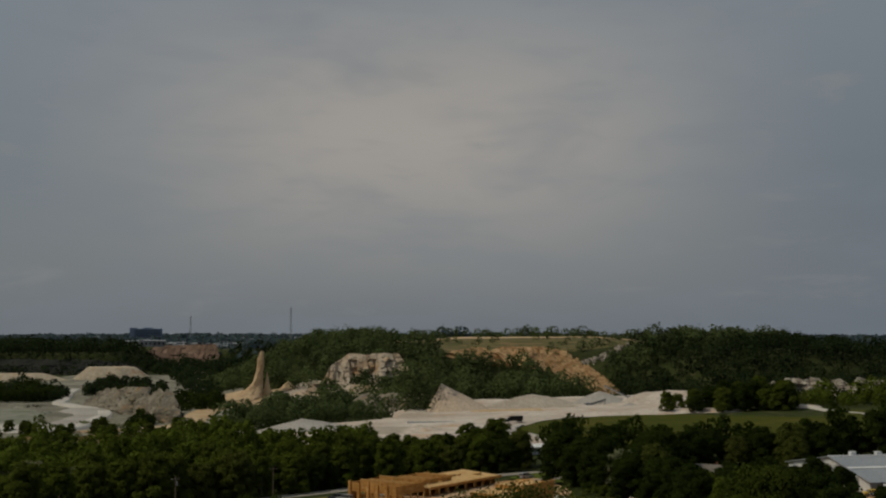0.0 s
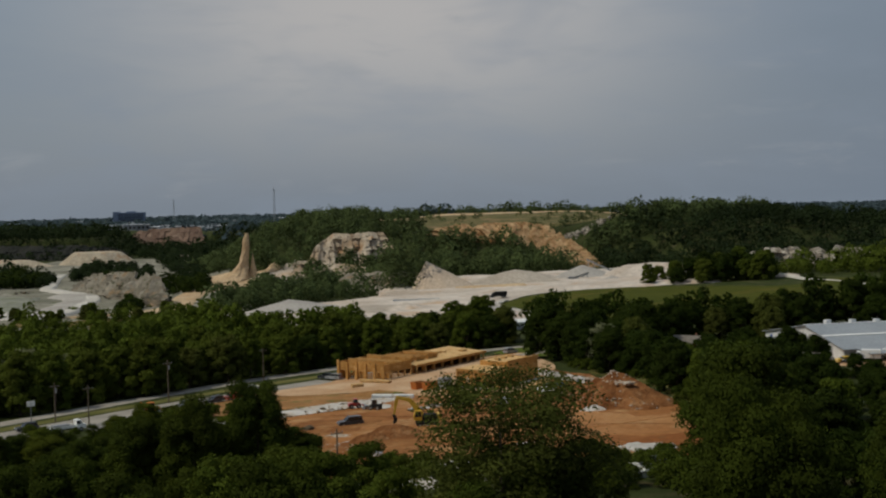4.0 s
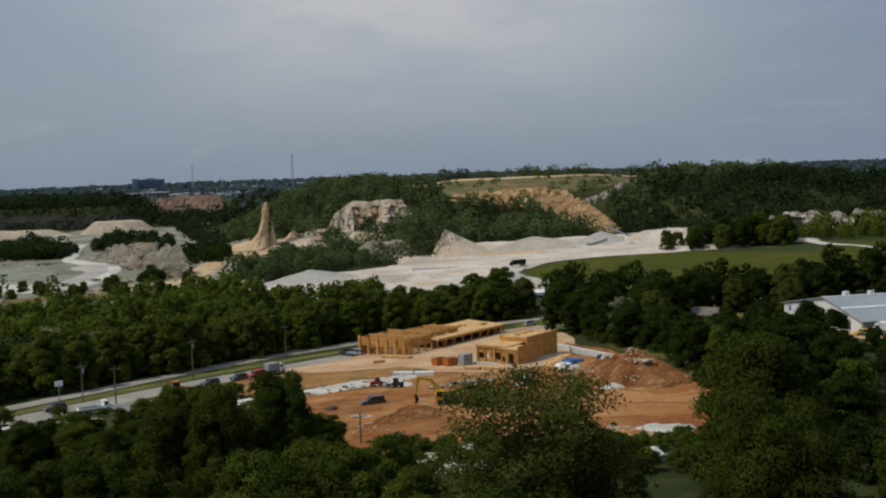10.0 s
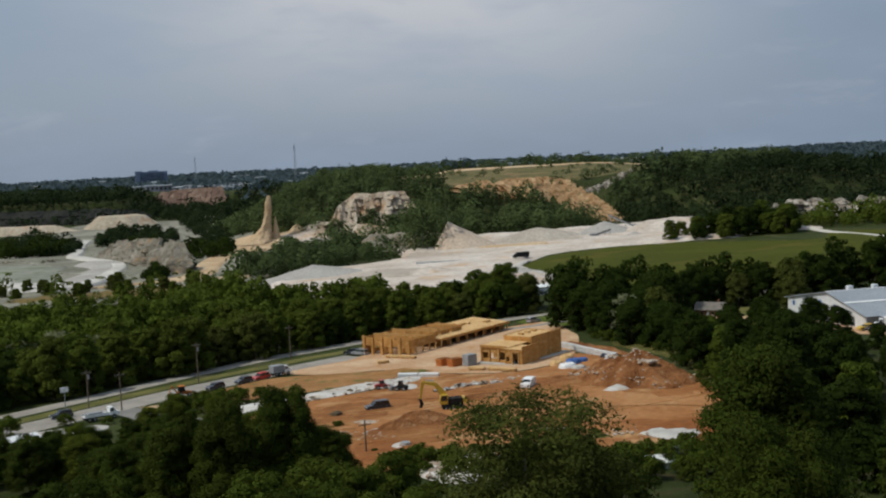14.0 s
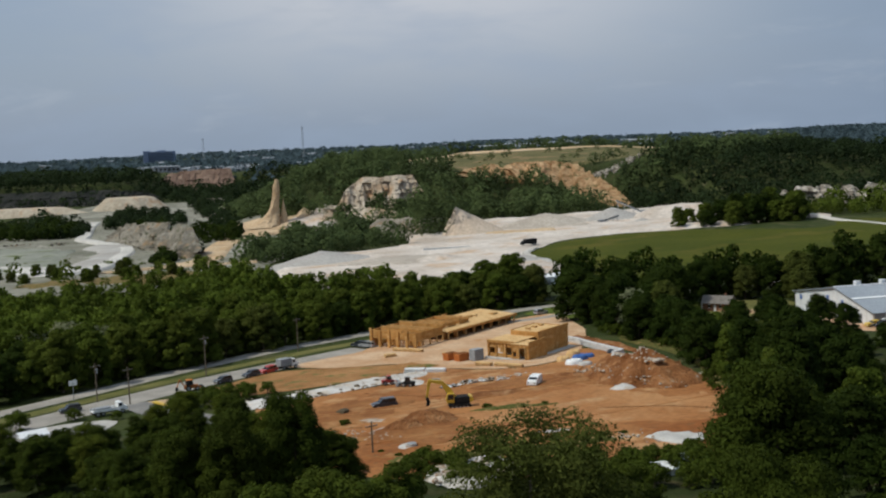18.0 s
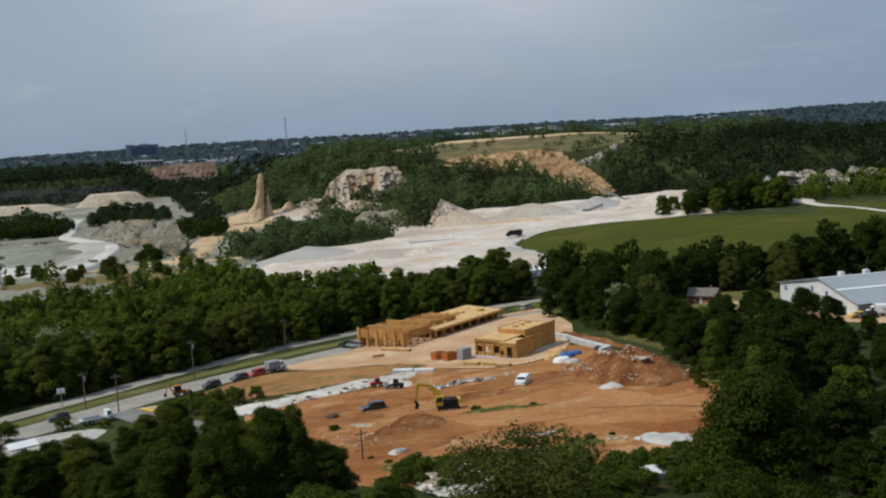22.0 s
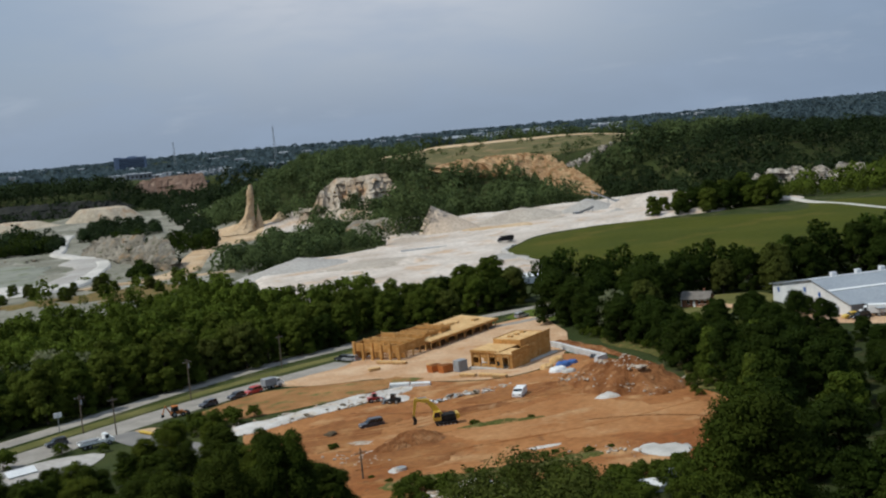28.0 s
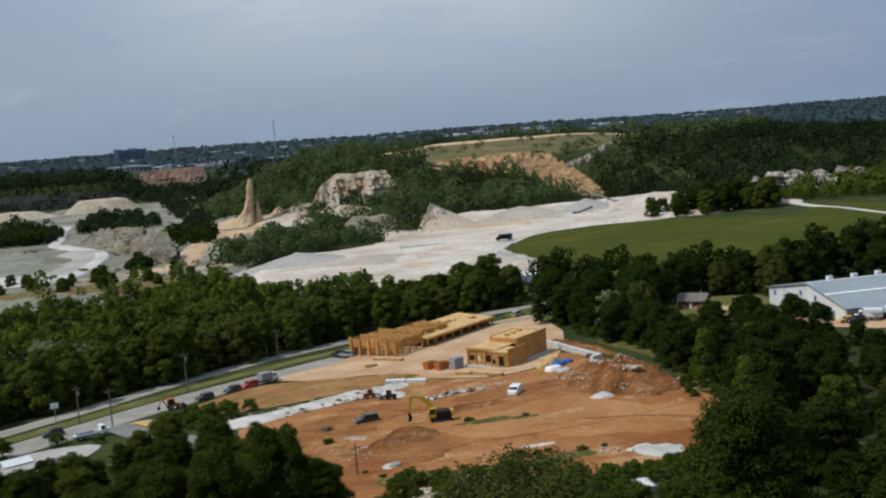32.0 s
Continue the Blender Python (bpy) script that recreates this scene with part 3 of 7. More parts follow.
region("sand_apron", [(-186, 930), (-172, 880), (-160, 838), (-146, 806), (-134, 838), (-112, 872), (-96, 905), (-104, 924), (-135, 918), (-160, 925)], 8, 1.6, M["sand"], 4, "tan sand apron under the spoil ridge", bumps=1.5)
region("white_bench", [(-140, 905), (-128, 866), (-112, 862), (-92, 888), (-84, 916), (-104, 926)], 6, 2.6, M["limestone"], 4, "bright white bench beside the sand spire", bumps=1.2)
region("rim_sand", [(-230, 560), (-190, 545), (-140, 540), (-122, 590), (-136, 604), (-180, 600)], 9, 1.2, M["weeds"], 8, "brown weedy ground on the quarry rim", bumps=1.0)
ribbon("rim_track", [(-112, 636), (-128, 631), (-150, 627), (-172, 620), (-196, 606)], 6, 6, 2.2, M["sand"], "orange dirt track along the quarry rim")
ribbon("sand_track", [(-152, 842), (-158, 800), (-156, 760), (-150, 700), (-146, 655), (-158, 632)], 20, 6, 1.9, M["sand"], "tan sandy track down to the quarry rim")
region("sand_bench", [(-300, 1350), (-262, 1200), (-240, 1110), (-226, 1050), (-205, 1040), (-212, 1110), (-236, 1210), (-272, 1355)], 10, 1.8, M["limestone"], 8, "pale bench cut in the quarry slope", bumps=2.0)
region("plateau_top", [(-40, 1040), (8, 1000), (110, 992), (190, 985), (250, 1060), (280, 1180), (280, 1350), (60, 1360), (-60, 1300), (-60, 1110)], 12, 1.6, M["plateau"], 5, "green and brown rough grass on top of the orange cliff", bumps=0.8)
region("bare_strip", [(-50, 1170), (10, 1215), (90, 1240), (190, 1232), (262, 1190), (272, 1240), (200, 1300), (90, 1312), (0, 1290), (-52, 1235)], 10, 2.8, M["sand"], 8, "bare tan earth strip on the plateau")
region("bare_bank", [(196, 1000), (226, 1010), (250, 1075), (268, 1165), (240, 1150), (214, 1080)], 8, 2.9, M["sand"], 6, "bare tan bank at the plateau's edge")
ribbon("farm_track", [(199, 660), (201, 644), (201, 625), (204, 590), (209, 545), (212, 510), (216, 470)], 3.6, 5, 0.95, M["haul"], "white gravel track at the field's end")
region("yard_patch", [(10, 690), (30, 676), (60, 668), (56, 690), (34, 700)], 5, 2.3, M["sand"], 5, "tan sandy patch in the stockyard")
region("yard_patch", [(-60, 560), (-30, 548), (-6, 566), (-20, 590), (-48, 588)], 5, 2.3, M["brownstone"], 6, "brownish crushed stone spread in the stockyard")
region("track_pad", [(192, 656), (196, 634), (206, 632), (209, 652)], 4, 0.9, M["limestone"], 2, "pale gravel pad where the track begins")

# worn faces
face("cliff_orange", [(2, 992, 27), (40, 988, 27.8), (85, 985, 28.2), (104, 968, 24.5), (114, 940, 17), (124, 905, 7), (132, 862, -1.5)], [(x, y, gz(x, y) - 1) for x, y in ((0, 965), (36, 958), (70, 954), (92, 934), (107, 902), (119, 872), (129, 848))], 360, 48, 1.0, 25, M["cliff"], "orange soil cliff furrowed by gullies", seed=2.0, slant=20, wide=11, ragged=0.25)
face("cliff_tan", [(-92, 928, 11), (-84, 932, 17), (-74, 933, 23), (-57, 934, 22.5), (-43, 936, 23.5), (-29, 941, 22.5)], [(x, y, gz(x, y) - 1) for x, y in ((-95, 912), (-80, 906), (-66, 903), (-53, 905), (-41, 912), (-27, 926))], 150, 46, 1.3, 2.5, M["tanrock"], "pale and orange-stained rock face in blocky slabs", seed=4.0, ragged=0.15, wide=17, block=4.5)
# the wall's darkness is painted; the sun does reach it
face("quarry_wall_dark", [(-640, 1400, 8), (-500, 1392, 8), (-410, 1386, 7), (-366, 1412, 2)], [(-640, 1340, -13), (-500, 1338, -13), (-405, 1334, -13), (-350, 1385, -11)], 120, 24, 1.5, 3, M["shaderock"], "quarry wall with shade put into its rock colour", seed=12.0, ragged=0.1, wide=20, block=3)
face("cliff_red", [(-398, 1596, 21), (-370, 1592, 22), (-335, 1590, 23), (-300, 1592, 24)], [(x, y, gz(x, y) - 1) for x, y in ((-396, 1562), (-366, 1560), (-332, 1560), (-298, 1562))], 120, 24, 1.0, 3, M["redrock"], "red-brown clay cliff in the distance", seed=15.0, ragged=0.3, wide=22, block=1.6)
face("rock_ridge", [(-258, 856, -6.0), (-240, 834, -0.6), (-216, 792, 2.2), (-190, 752, 5.0), (-172, 720, 6.0), (-155, 690, 1)], [(-254, 832, -14.5), (-236, 806, -14.5), (-212, 764, -14.5), (-188, 722, -14.3), (-166, 684, -14.2), (-147, 662, -14)], 220, 44, 2.0, 12, M["greyrock"], "grey weathered rock ridge on the quarry floor", seed=18.0, ragged=0.4, wide=10, block=3.2)
face("rock_bench", [(-58, 790, -2), (-42, 768, 0), (-24, 752, 1), (0, 748, 0)], [(-60, 770, -11), (-44, 742, -10.5), (-22, 728, -10), (2, 726, -9)], 90, 20, 1.5, 3, M["greyrock"], "grey stone bank beside the stockyard", seed=21.0, block=3)
face("rock_scar", [(-106, 912, 3), (-84, 900, 2), (-58, 880, 0), (-40, 850, -2)], [(-106, 898, -5), (-84, 884, -6), (-60, 862, -8), (-42, 834, -8)], 110, 18, 1.5, 3, M["tanrock"], "broken pale rock scar", seed=24.0, ragged=0.6, block=3.5)


def boulder_row(name, runs, mat, label, seed):
    """Rough squared boulders tumbled along lines: (from, to, number, scatter, least size, largest size, rise)."""
    rng = random.Random(seed)
    g = Geo()
    for (ax, ay), (bx, by), n, wob, s0, s1, rise in runs:
        for _ in range(n):
            t = rng.random()
            x, y = ax + (bx - ax) * t + rng.gauss(0, wob), ay + (by - ay) * t + rng.gauss(0, wob)
            q, up = rng.uniform(s0, s1), rng.random()
            z = gz(x, y) + rise * up + 0.3 * q
            turn = Matrix.Rotation(rng.uniform(0, 6.28), 3, "Z") @ Matrix.Rotation(rng.uniform(-0.4, 0.4), 3, "X")
            v = []
            for k in range(12):
                an, lv = k % 4 * 1.571 + 0.785, k // 4
                r = q * (0.62, 0.78, 0.5)[lv] * rng.uniform(0.75, 1.2)
                v.append(Vector((x, y, z)) + turn @ Vector((r * math.cos(an), r * math.sin(an) * 0.8, q * (-0.55, 0.15, 0.62)[lv] * rng.uniform(0.8, 1.15))))
            g.add(v, [(3, 2, 1, 0), (8, 9, 10, 11)] + [(4 * r + i, 4 * r + (i + 1) % 4, 4 * r + 4 + (i + 1) % 4, 4 * r + 4 + i) for r in range(2) for i in range(4)])
    return single(name, g, mat, label, "rocks", "stuff")


face("cliff_white", [(190, 716, 8), (210, 714, 12), (226, 715, 12.5), (240, 712, 11.5), (254, 711, 13), (280, 711, 10)], [(x, y, gz(x, y) - 1) for x, y in ((192, 704), (210, 701), (226, 701), (240, 698), (254, 697), (278, 697))], 240, 34, 1.2, 5, M["whiterock"], "broken white rock outcrop in blocky slabs", seed=9.0, ragged=0.45, wide=6, block=4)
boulder_row("outcrop_rocks", [((198, 704), (232, 703), 20, 1.6, 0.8, 2.0, 2), ((232, 700), (276, 696), 30, 1.6, 0.8, 2.2, 2), ((146, 716), (196, 706), 22, 2.5, 0.8, 1.8, 2)], M["whiterock"], "fallen white boulders below the outcrop", 5)
boulder_row("bank_rocks", [((140, 676), (168, 668), 60, 2.4, 1.4, 3.6, 2.5), ((168, 668), (186, 668), 24, 2.4, 1.2, 3.0, 2.5)], M["limestone"], "pale rock bank behind the field trees", 6)
boulder_row("upper_rocks", [((110, 955), (128, 948), 46, 3.0, 1.0, 2.6, 1.5), ((126, 950), (150, 938), 46, 3.5, 1.0, 2.4, 1.5)], M["whiterock"], "pale rock outcrop beside the orange cliff", 7)
boulder_row("slope_rocks", [((-110, 905), (-84, 915), 30, 4, 0.8, 2.2, 2), ((-100, 890), (-50, 895), 34, 5, 0.8, 2.4, 2), ((-330, 832), (-280, 824), 60, 3, 0.8, 1.8, 2)], M["greyrock"], "scattered grey rocks on the quarry slopes", 8)


# stockpiles
def spire(x, y, top, rings, mat, label, seed=1.0):
    """A worn pillar of sand: rings of (share of the height, radius, shift) with runnels down its sides."""
    g, v, nu, nv = Geo(), [], 40, 56
    base = gz(x, y)
    for j in range(nv):
        h = 1 - j / (nv - 1)
        k = max(i for i in range(len(rings) - 1) if rings[i][0] <= h + 1e-9)
        (h0, r0, s0), (h1, r1, s1) = rings[k], rings[k + 1]
        u = min(1.0, (h - h0) / (h1 - h0))
        r, sh = r0 + (r1 - r0) * u, s0 + (s1 - s0) * u
        for i in range(nu):
            an = 2 * math.pi * i / nu
            c, q = math.cos(an), math.sin(an)
            rr = r * (1 + 0.34 * fbm(c * 1.6 + seed, q * 1.6, h * 4.5) + 0.16 * fbm(c * 5 + seed, q * 5, h * 9))
            v.append((sh + rr * c, rr * q * 0.9, (top - base) * h - 0.3))
    g.add(v, grid_faces(nu, nv, True) + [tuple(range(nu))])
    ob = single("sand_spire", g, mat, label, "pile", smooth=True)
    ob.matrix_basis = pose(x, y, base)
    return ob


spire(-140.5, 900, 25.8, [(0, 20, -12), (0.08, 12, -8), (0.18, 7.0, -4.6), (0.3, 4.3, -2.4), (0.45, 2.9, -0.9), (0.6, 2.5, 0.1), (0.72, 2.9, 0.6), (0.82, 2.4, 0.8), (0.9, 1.7, 1.2), (0.96, 1.4, 1.4), (1.0, 0.7, 1.5)], M["sand"], "tall steep eroded spire of tan sand", 3)
heap("sand_spur", -135, 902, 4, 4, 21, 0, M["sand"], "small sandy pinnacle beside the spire", lumps=0.06, sharp=0.8, nu=30, nv=16, seed=6, worn=0.5)
heap("sand_spur", -120, 908, 9, 7, 9, 0, M["sand"], "low sandy mound beside the spire", lumps=0.1, sharp=1.3, nu=30, nv=12, seed=8, worn=0.4)
heap("stockpile", 12, 706, 21, 14, 18.5, 0, M["cone"], "steep cone of pale tan crushed stone", sharp=1.0, lumps=0.012, nu=64, nv=26, peak=(-12, 3), seed=1)
heap("stockpile", 56, 722, 36, 22, 9, 5, M["brownstone"], "broad brownish stockpile of crushed stone", lumps=0.03, sharp=1.3, nu=56, nv=18, seed=2)
heap("stockpile", 98, 722, 24, 17, 9, 8, M["greystone"], "blue-grey crushed-stone stockpile in the yard", lumps=0.03, sharp=1.1, nu=48, nv=18, seed=4)
heap("stockpile", 138, 716, 36, 26, 7.5, 0, M["limestone"], "high pale stone stockpile at the yard's edge", lumps=0.05, nu=60, nv=18, seed=6, flat=0.6)
heap("stockpile", 76, 690, 16, 8, 3.5, 0, M["brownstone"], "low brown stone stockpile in the yard", lumps=0.06, seed=7)
heap("stockpile", 112, 694, 10, 6, 3.0, 20, M["greystone"], "low grey stone stockpile", lumps=0.06, seed=17)
heap("stockpile", 30, 522, 15, 11, 4.0, 20, M["greystone"], "low grey stone stockpile by the field", lumps=0.05, seed=8)
heap("stockpile", -10, 560, 20, 14, 4.5, 10, M["limestone"], "low pale stockpile in the yard", lumps=0.05, seed=9)
heap("stockpile", -72, 600, 34, 22, 7.5, 25, M["greystone"], "long grey slope of crushed stone", lumps=0.04, seed=10)
heap("spoil_mound", -352, 1238, 43, 28, 14, 0, M["spoil"], "flat-topped pale spoil mound in the quarry", lumps=0.04, nv=24, nu=70, seed=11, worn=0.08, flat=0.42)
heap("spoil_mound", -455, 1215, 70, 26, 8, 0, M["spoil"], "low pale spoil bank in the quarry", lumps=0.06, nv=18, nu=60, seed=12, flat=0.4)
heap("spoil_mound", -300, 826, 34, 8, 3.2, 20, M["floor"], "low grey spoil bank", sharp=2.0, lumps=0.2, seed=13)

# the road, its verge and the building site
ribbon("road_far", [(-210, 40), (-150, 165), (-120, 222), (-99, 253), (-87, 271), (-71.5, 295), (-52, 317), (-30, 334), (-12, 347), (22, 362), (60, 372), (120, 380)], 7.5, 4, 0.14, M["road"], "pale worn asphalt carriageway")
ribbon("road_near", [(-200, 25), (-142, 148), (-112, 200), (-89, 233), (-76, 252), (-61, 272), (-44, 290), (-26, 306)], 12.5, 4, 0.12, M["road"], "wide pale asphalt frontage road")
ribbon("verge", [(-206, 30), (-147, 158), (-116, 212), (-95, 243), (-82, 262), (-66, 284), (-48, 304), (-28, 320), (-14, 333)], 5.5, 4, 0.08, M["verge"], "dry yellow-green grass verge between carriageways")
region("site_apron", [(-46, 284), (-26, 303), (-22, 316), (14, 340), (30, 342), (33, 300), (27, 266), (14, 254), (2, 258), (-8, 264), (-16, 274), (-30, 276)], 4, 0.17, M["dust"], 1.2, "pale trampled dust round the new buildings")
region("building_lot", [(-42, 228), (-38, 206), (-30, 188), (-20, 168), (-4, 158), (20, 154), (42, 156), (52, 186), (49, 212), (44, 232), (40, 258), (30, 276), (26, 262), (14, 253), (2, 257), (-8, 262), (-13, 248), (-24, 240)], 4, 0.12, M["dirt"], 1.5, "bare red-orange dirt building lot", bumps=0.25)
region("weedy_patch", [(-58, 258), (-46, 276), (-30, 276), (-14, 272), (-10, 263), (-22, 254), (-40, 246), (-50, 246)], 3, 0.20, M["brush"], 1.0, "brown weedy strip beside the road")
region("gravel_strip", [(-47, 229), (-41, 228), (-33, 234), (-22, 242), (-11, 249), (-7, 254), (-11, 257), (-20, 252.5), (-30, 245.5), (-38, 240), (-45, 235)], 1.6, 0.34, M["gravel"], 1.8, "broken white gravel trench across the lot", bumps=0.5)
ribbon("side_street", [(-72, 246), (-62, 232), (-52, 222), (-46, 212)], 7, 3, 0.2, M["asphalt"], "short grey side street")
region("gravel_pad", [(-92, 214), (-84, 205), (-72, 212), (-70, 226), (-78, 229), (-88, 224)], 3, 0.22, M["greystone"], 1.2, "white gravel pad by the road")
region("lawn", [(20, 350), (30, 332), (46, 338), (60, 352), (52, 368), (30, 366)], 5, 0.10, M["lawn"], 1, "bright green lawn behind the site")
ribbon("drive", [(14, 335), (27, 339), (44, 349), (66, 357)], 5, 4, 0.2, M["road"], "pale drive behind the new buildings")
region("bank_red", [(28, 292), (31, 296), (37, 284), (42, 266), (46, 246), (47, 231), (44, 232), (42, 256), (36, 276)], 2, 0.25, M["redsoil"], 1.0, "dark red cut bank under the trees", bumps=1.2)
region("undergrowth", [(47, 214), (50, 238), (47, 262), (41, 284), (44, 292), (56, 262), (58, 236), (56, 212)], 4, 0.14, M["weedgreen"], 1.5, "green weeds along the wood's edge")
region("house_drive", [(70, 331), (72, 325), (82, 312), (86, 314), (80, 324), (74, 332)], 2, 0.3, M["dust"], 0.6, "pale drive before the small house")
region("warehouse_yard", [(88, 292), (94, 268), (112, 255), (150, 262), (150, 300), (118, 318)], 5, 0.12, M["dust"], 1.0, "pale gravel yard of the warehouse")
region("house_yard", [(62, 316), (72, 304), (92, 312), (96, 332), (80, 342), (66, 336)], 4, 0.1, M["verge"], 1.0, "dry lawn round the small house")
region("clearing", [(-58, 150), (-52, 134), (-30, 128), (-18, 136), (-26, 150), (-44, 158)], 3, 0.12, M["verge"], 1.0, "sunlit grass clearing between trees")
ribbon("lane", [(-70, 138), (-52, 139), (-38, 137), (-20, 131)], 3.0, 3, 0.2, M["dust"], "pale dirt lane through the clearing")


# ---- trees ----
def rounded(me, nrm):
    """Shade the leaf sprays as the outside of their clumps."""
    me.update()
    nrm = nrm / np.maximum(np.linalg.norm(nrm, axis=1), 1e-6)[:, None]
    me.normals_split_custom_set_from_vertices(nrm.tolist())


def leaf_cloud(centres, radii, counts, size, seed, flat=0.75):
    """Bent leaf sprays scattered over lobes. Returns vertices and faces."""
    rng = np.random.default_rng(seed)
    P, N = [], []
    for c, r, k in zip(centres, radii, counts):
        d = rng.normal(size=(k, 3))
        d /= np.linalg.norm(d, axis=1)[:, None]
        d[:, 2] = np.where(d[:, 2] < -0.45, -d[:, 2], d[:, 2])
        rad = r * (0.5 + 0.72 * rng.random(k) ** 0.8) * (1 + 0.18 * np.sin(d[:, 0] * 7 + c[0]) * np.sin(d[:, 1] * 6 + d[:, 2] * 5 + c[1]))
        P.append(np.array(c) + d * rad[:, None] * np.array([1, 1, flat]))
        N.append(d)
    P, N = np.concatenate(P), np.concatenate(N)
    n = len(P)
    nn = N + rng.normal(size=(n, 3)) * 0.5
    nn /= np.linalg.norm(nn, axis=1)[:, None]
    a = np.cross(nn, rng.normal(size=(n, 3)))
    a /= np.linalg.norm(a, axis=1)[:, None]
    b = np.cross(nn, a)
    s = size * (0.6 + 0.8 * rng.random((n, 1)))
    q = np.stack([P - a * s, P - b * s * 0.62 + nn * s * 0.12, P + a * s, P + b * s * 0.62 + nn * s * 0.12], 1)
    soft = 0.5 * N + 0.25 * nn + np.array([0, 0, 0.35])
    return q.reshape(-1, 3), np.arange(4 * n).reshape(n, 4), np.repeat(soft, 4, 0)


def crown_mesh(name, mat, radius, high, lobes, sprays, size, seed, low=0.3, core=0.62, clump=(0.26, 0.22)):
    rng = np.random.default_rng(seed)
    cs, rs = [(0, 0, high * 0.62)], [radius * core]
    for i in range(lobes):
        an = i * 2.399 + rng.random()
        lv = low + (0.95 - low) * (i + 0.5) / lobes
        reach = radius * 0.66 * math.sqrt(max(0.1, 1 - ((lv - low - 0.18) / 0.75) ** 2)) * (0.7 + 0.5 * rng.random())
        cs.append((math.cos(an) * reach, math.sin(an) * reach, high * lv * (0.92 + 0.1 * rng.random())))
        rs.append(radius * (clump[0] + clump[1] * rng.random()))
    w = np.array(rs) ** 2
    ks = (sprays * w / w.sum()).astype(int)
    v, f, nrm = leaf_cloud(cs, rs, ks, size, seed)
    v[:, 2] *= high / v[:, 2].max()
    me = bpy.data.meshes.new(name)
    me.from_pydata(v.tolist(), [], f.tolist())
    me.materials.append(mat)
    rounded(me, nrm)
    return me, cs


def trunk_mesh(cs, high, girth, seed):
    rng = np.random.default_rng(seed + 99)
    g = Geo()
    bend = Vector((rng.normal() * 0.03 * high, rng.normal() * 0.03 * high, high * 0.36))
    g.tube((0, 0, -0.4), (0, 0, 0.5), girth * 1.5, girth * 1.05, 9)
    g.tube((0, 0, 0.5), bend, girth * 1.05, girth * 0.72, 9)
    g.tube(bend, (bend.x * 1.2, bend.y * 1.2, high * 0.72), girth * 0.7, girth * 0.25, 7)
    for c in cs[1:9]:
        mid = Vector(bend).lerp(Vector(c), 0.5) + Vector((0, 0, 0.04 * high))
        g.tube(bend, mid, girth * 0.42, girth * 0.26, 6)
        g.tube(mid, c, girth * 0.26, girth * 0.07, 5)
    return mesh_of("trunk", g, M["bark"], True)


def tree_kind(leaf, radius, high, lobes, sprays, size, seed, girth=0.3, low=0.3, core=0.62, clump=(0.26, 0.22)):
    crown, cs = crown_mesh("crown", leaf, radius, high, lobes, sprays, size, seed, low, core, clump)
    return crown, trunk_mesh(cs, high, girth, seed)


def plant(kind, x, y, size, turn, label, group="", wide=1.0, sink=0.0):
    low = kind is BUSH
    ob = new("bush" if low else "tree")
    ob.matrix_basis = pose(x, y, gz(x, y) - sink, 0, 0, turn) @ Matrix.Diagonal((size * wide, size * wide, size, 1))
    tagged(ob, label, "bush" if low else "tree", group)
    part("crown", kind[0], None, ob)
    part("stem" if low else "trunk", kind[1], None, ob)
    return ob


NEAR = [tree_kind(M["leaf_near"], 7.0, 20, 64, 46000, 0.185, 1, 0.42, 0.1, 0.5, (0.17, 0.17)), tree_kind(M["leaf_near"], 6.2, 18, 56, 40000, 0.185, 2, 0.36, 0.1, 0.5, (0.18, 0.18))]
NEAR_LIGHT = tree_kind(M["leaf_sun"], 6.6, 19, 60, 42000, 0.185, 5, 0.38, 0.1, 0.5, (0.17, 0.18))
CLOSE = [tree_kind(M["leaf_near"], 7.0, 20, 70, 110000, 0.115, 7, 0.42, 0.1, 0.5, (0.16, 0.17)), tree_kind(M["leaf_near"], 6.2, 18, 62, 95000, 0.115, 8, 0.36, 0.1, 0.5, (0.17, 0.17))]
THIN = tree_kind(M["leaf_olive"], 8.6, 20, 80, 40000, 0.13, 3, 0.32, 0.12, 0.3, (0.14, 0.14))
BRIGHT = tree_kind(M["leaf_light"], 4.6, 13, 26, 18000, 0.18, 4, 0.25, 0.1, 0.55, (0.2, 0.2))
MID = [tree_kind(M["leaf"], 5.2, 12, 30, 11000, 0.27, 11, 0.25, 0.05, 0.55, (0.2, 0.18)), tree_kind(M["leaf"], 4.4, 13, 28, 10000, 0.27, 12, 0.24, 0.05, 0.55, (0.22, 0.18)),
       tree_kind(M["leaf"], 5.8, 11, 34, 12000, 0.27, 13, 0.28, 0.05, 0.55, (0.19, 0.18)), tree_kind(M["leaf_olive"], 4.6, 11, 26, 8000, 0.26, 14, 0.22, 0.05, 0.5, (0.2, 0.18)),
       tree_kind(M["leaf_light"], 4.2, 10, 26, 8000, 0.26, 15, 0.22, 0.05, 0.55, (0.2, 0.2)),
       tree_kind(M["leaf_belt"], 5.0, 12, 30, 11000, 0.27, 16, 0.25, 0.05, 0.55, (0.2, 0.18)), tree_kind(M["leaf_belt"], 4.4, 13, 28, 10000, 0.27, 17, 0.25, 0.05, 0.55, (0.22, 0.18))]
PALE = tree_kind(M["leaf_pale"], 3.6, 9, 22, 2600, 0.22, 19, 0.16, 0.15, 0.5, (0.2, 0.2))
BUSH = tree_kind(M["leaf_light"], 2.2, 3.2, 10, 1800, 0.16, 21, 0.10, 0.1)
rnd = random.Random(7)


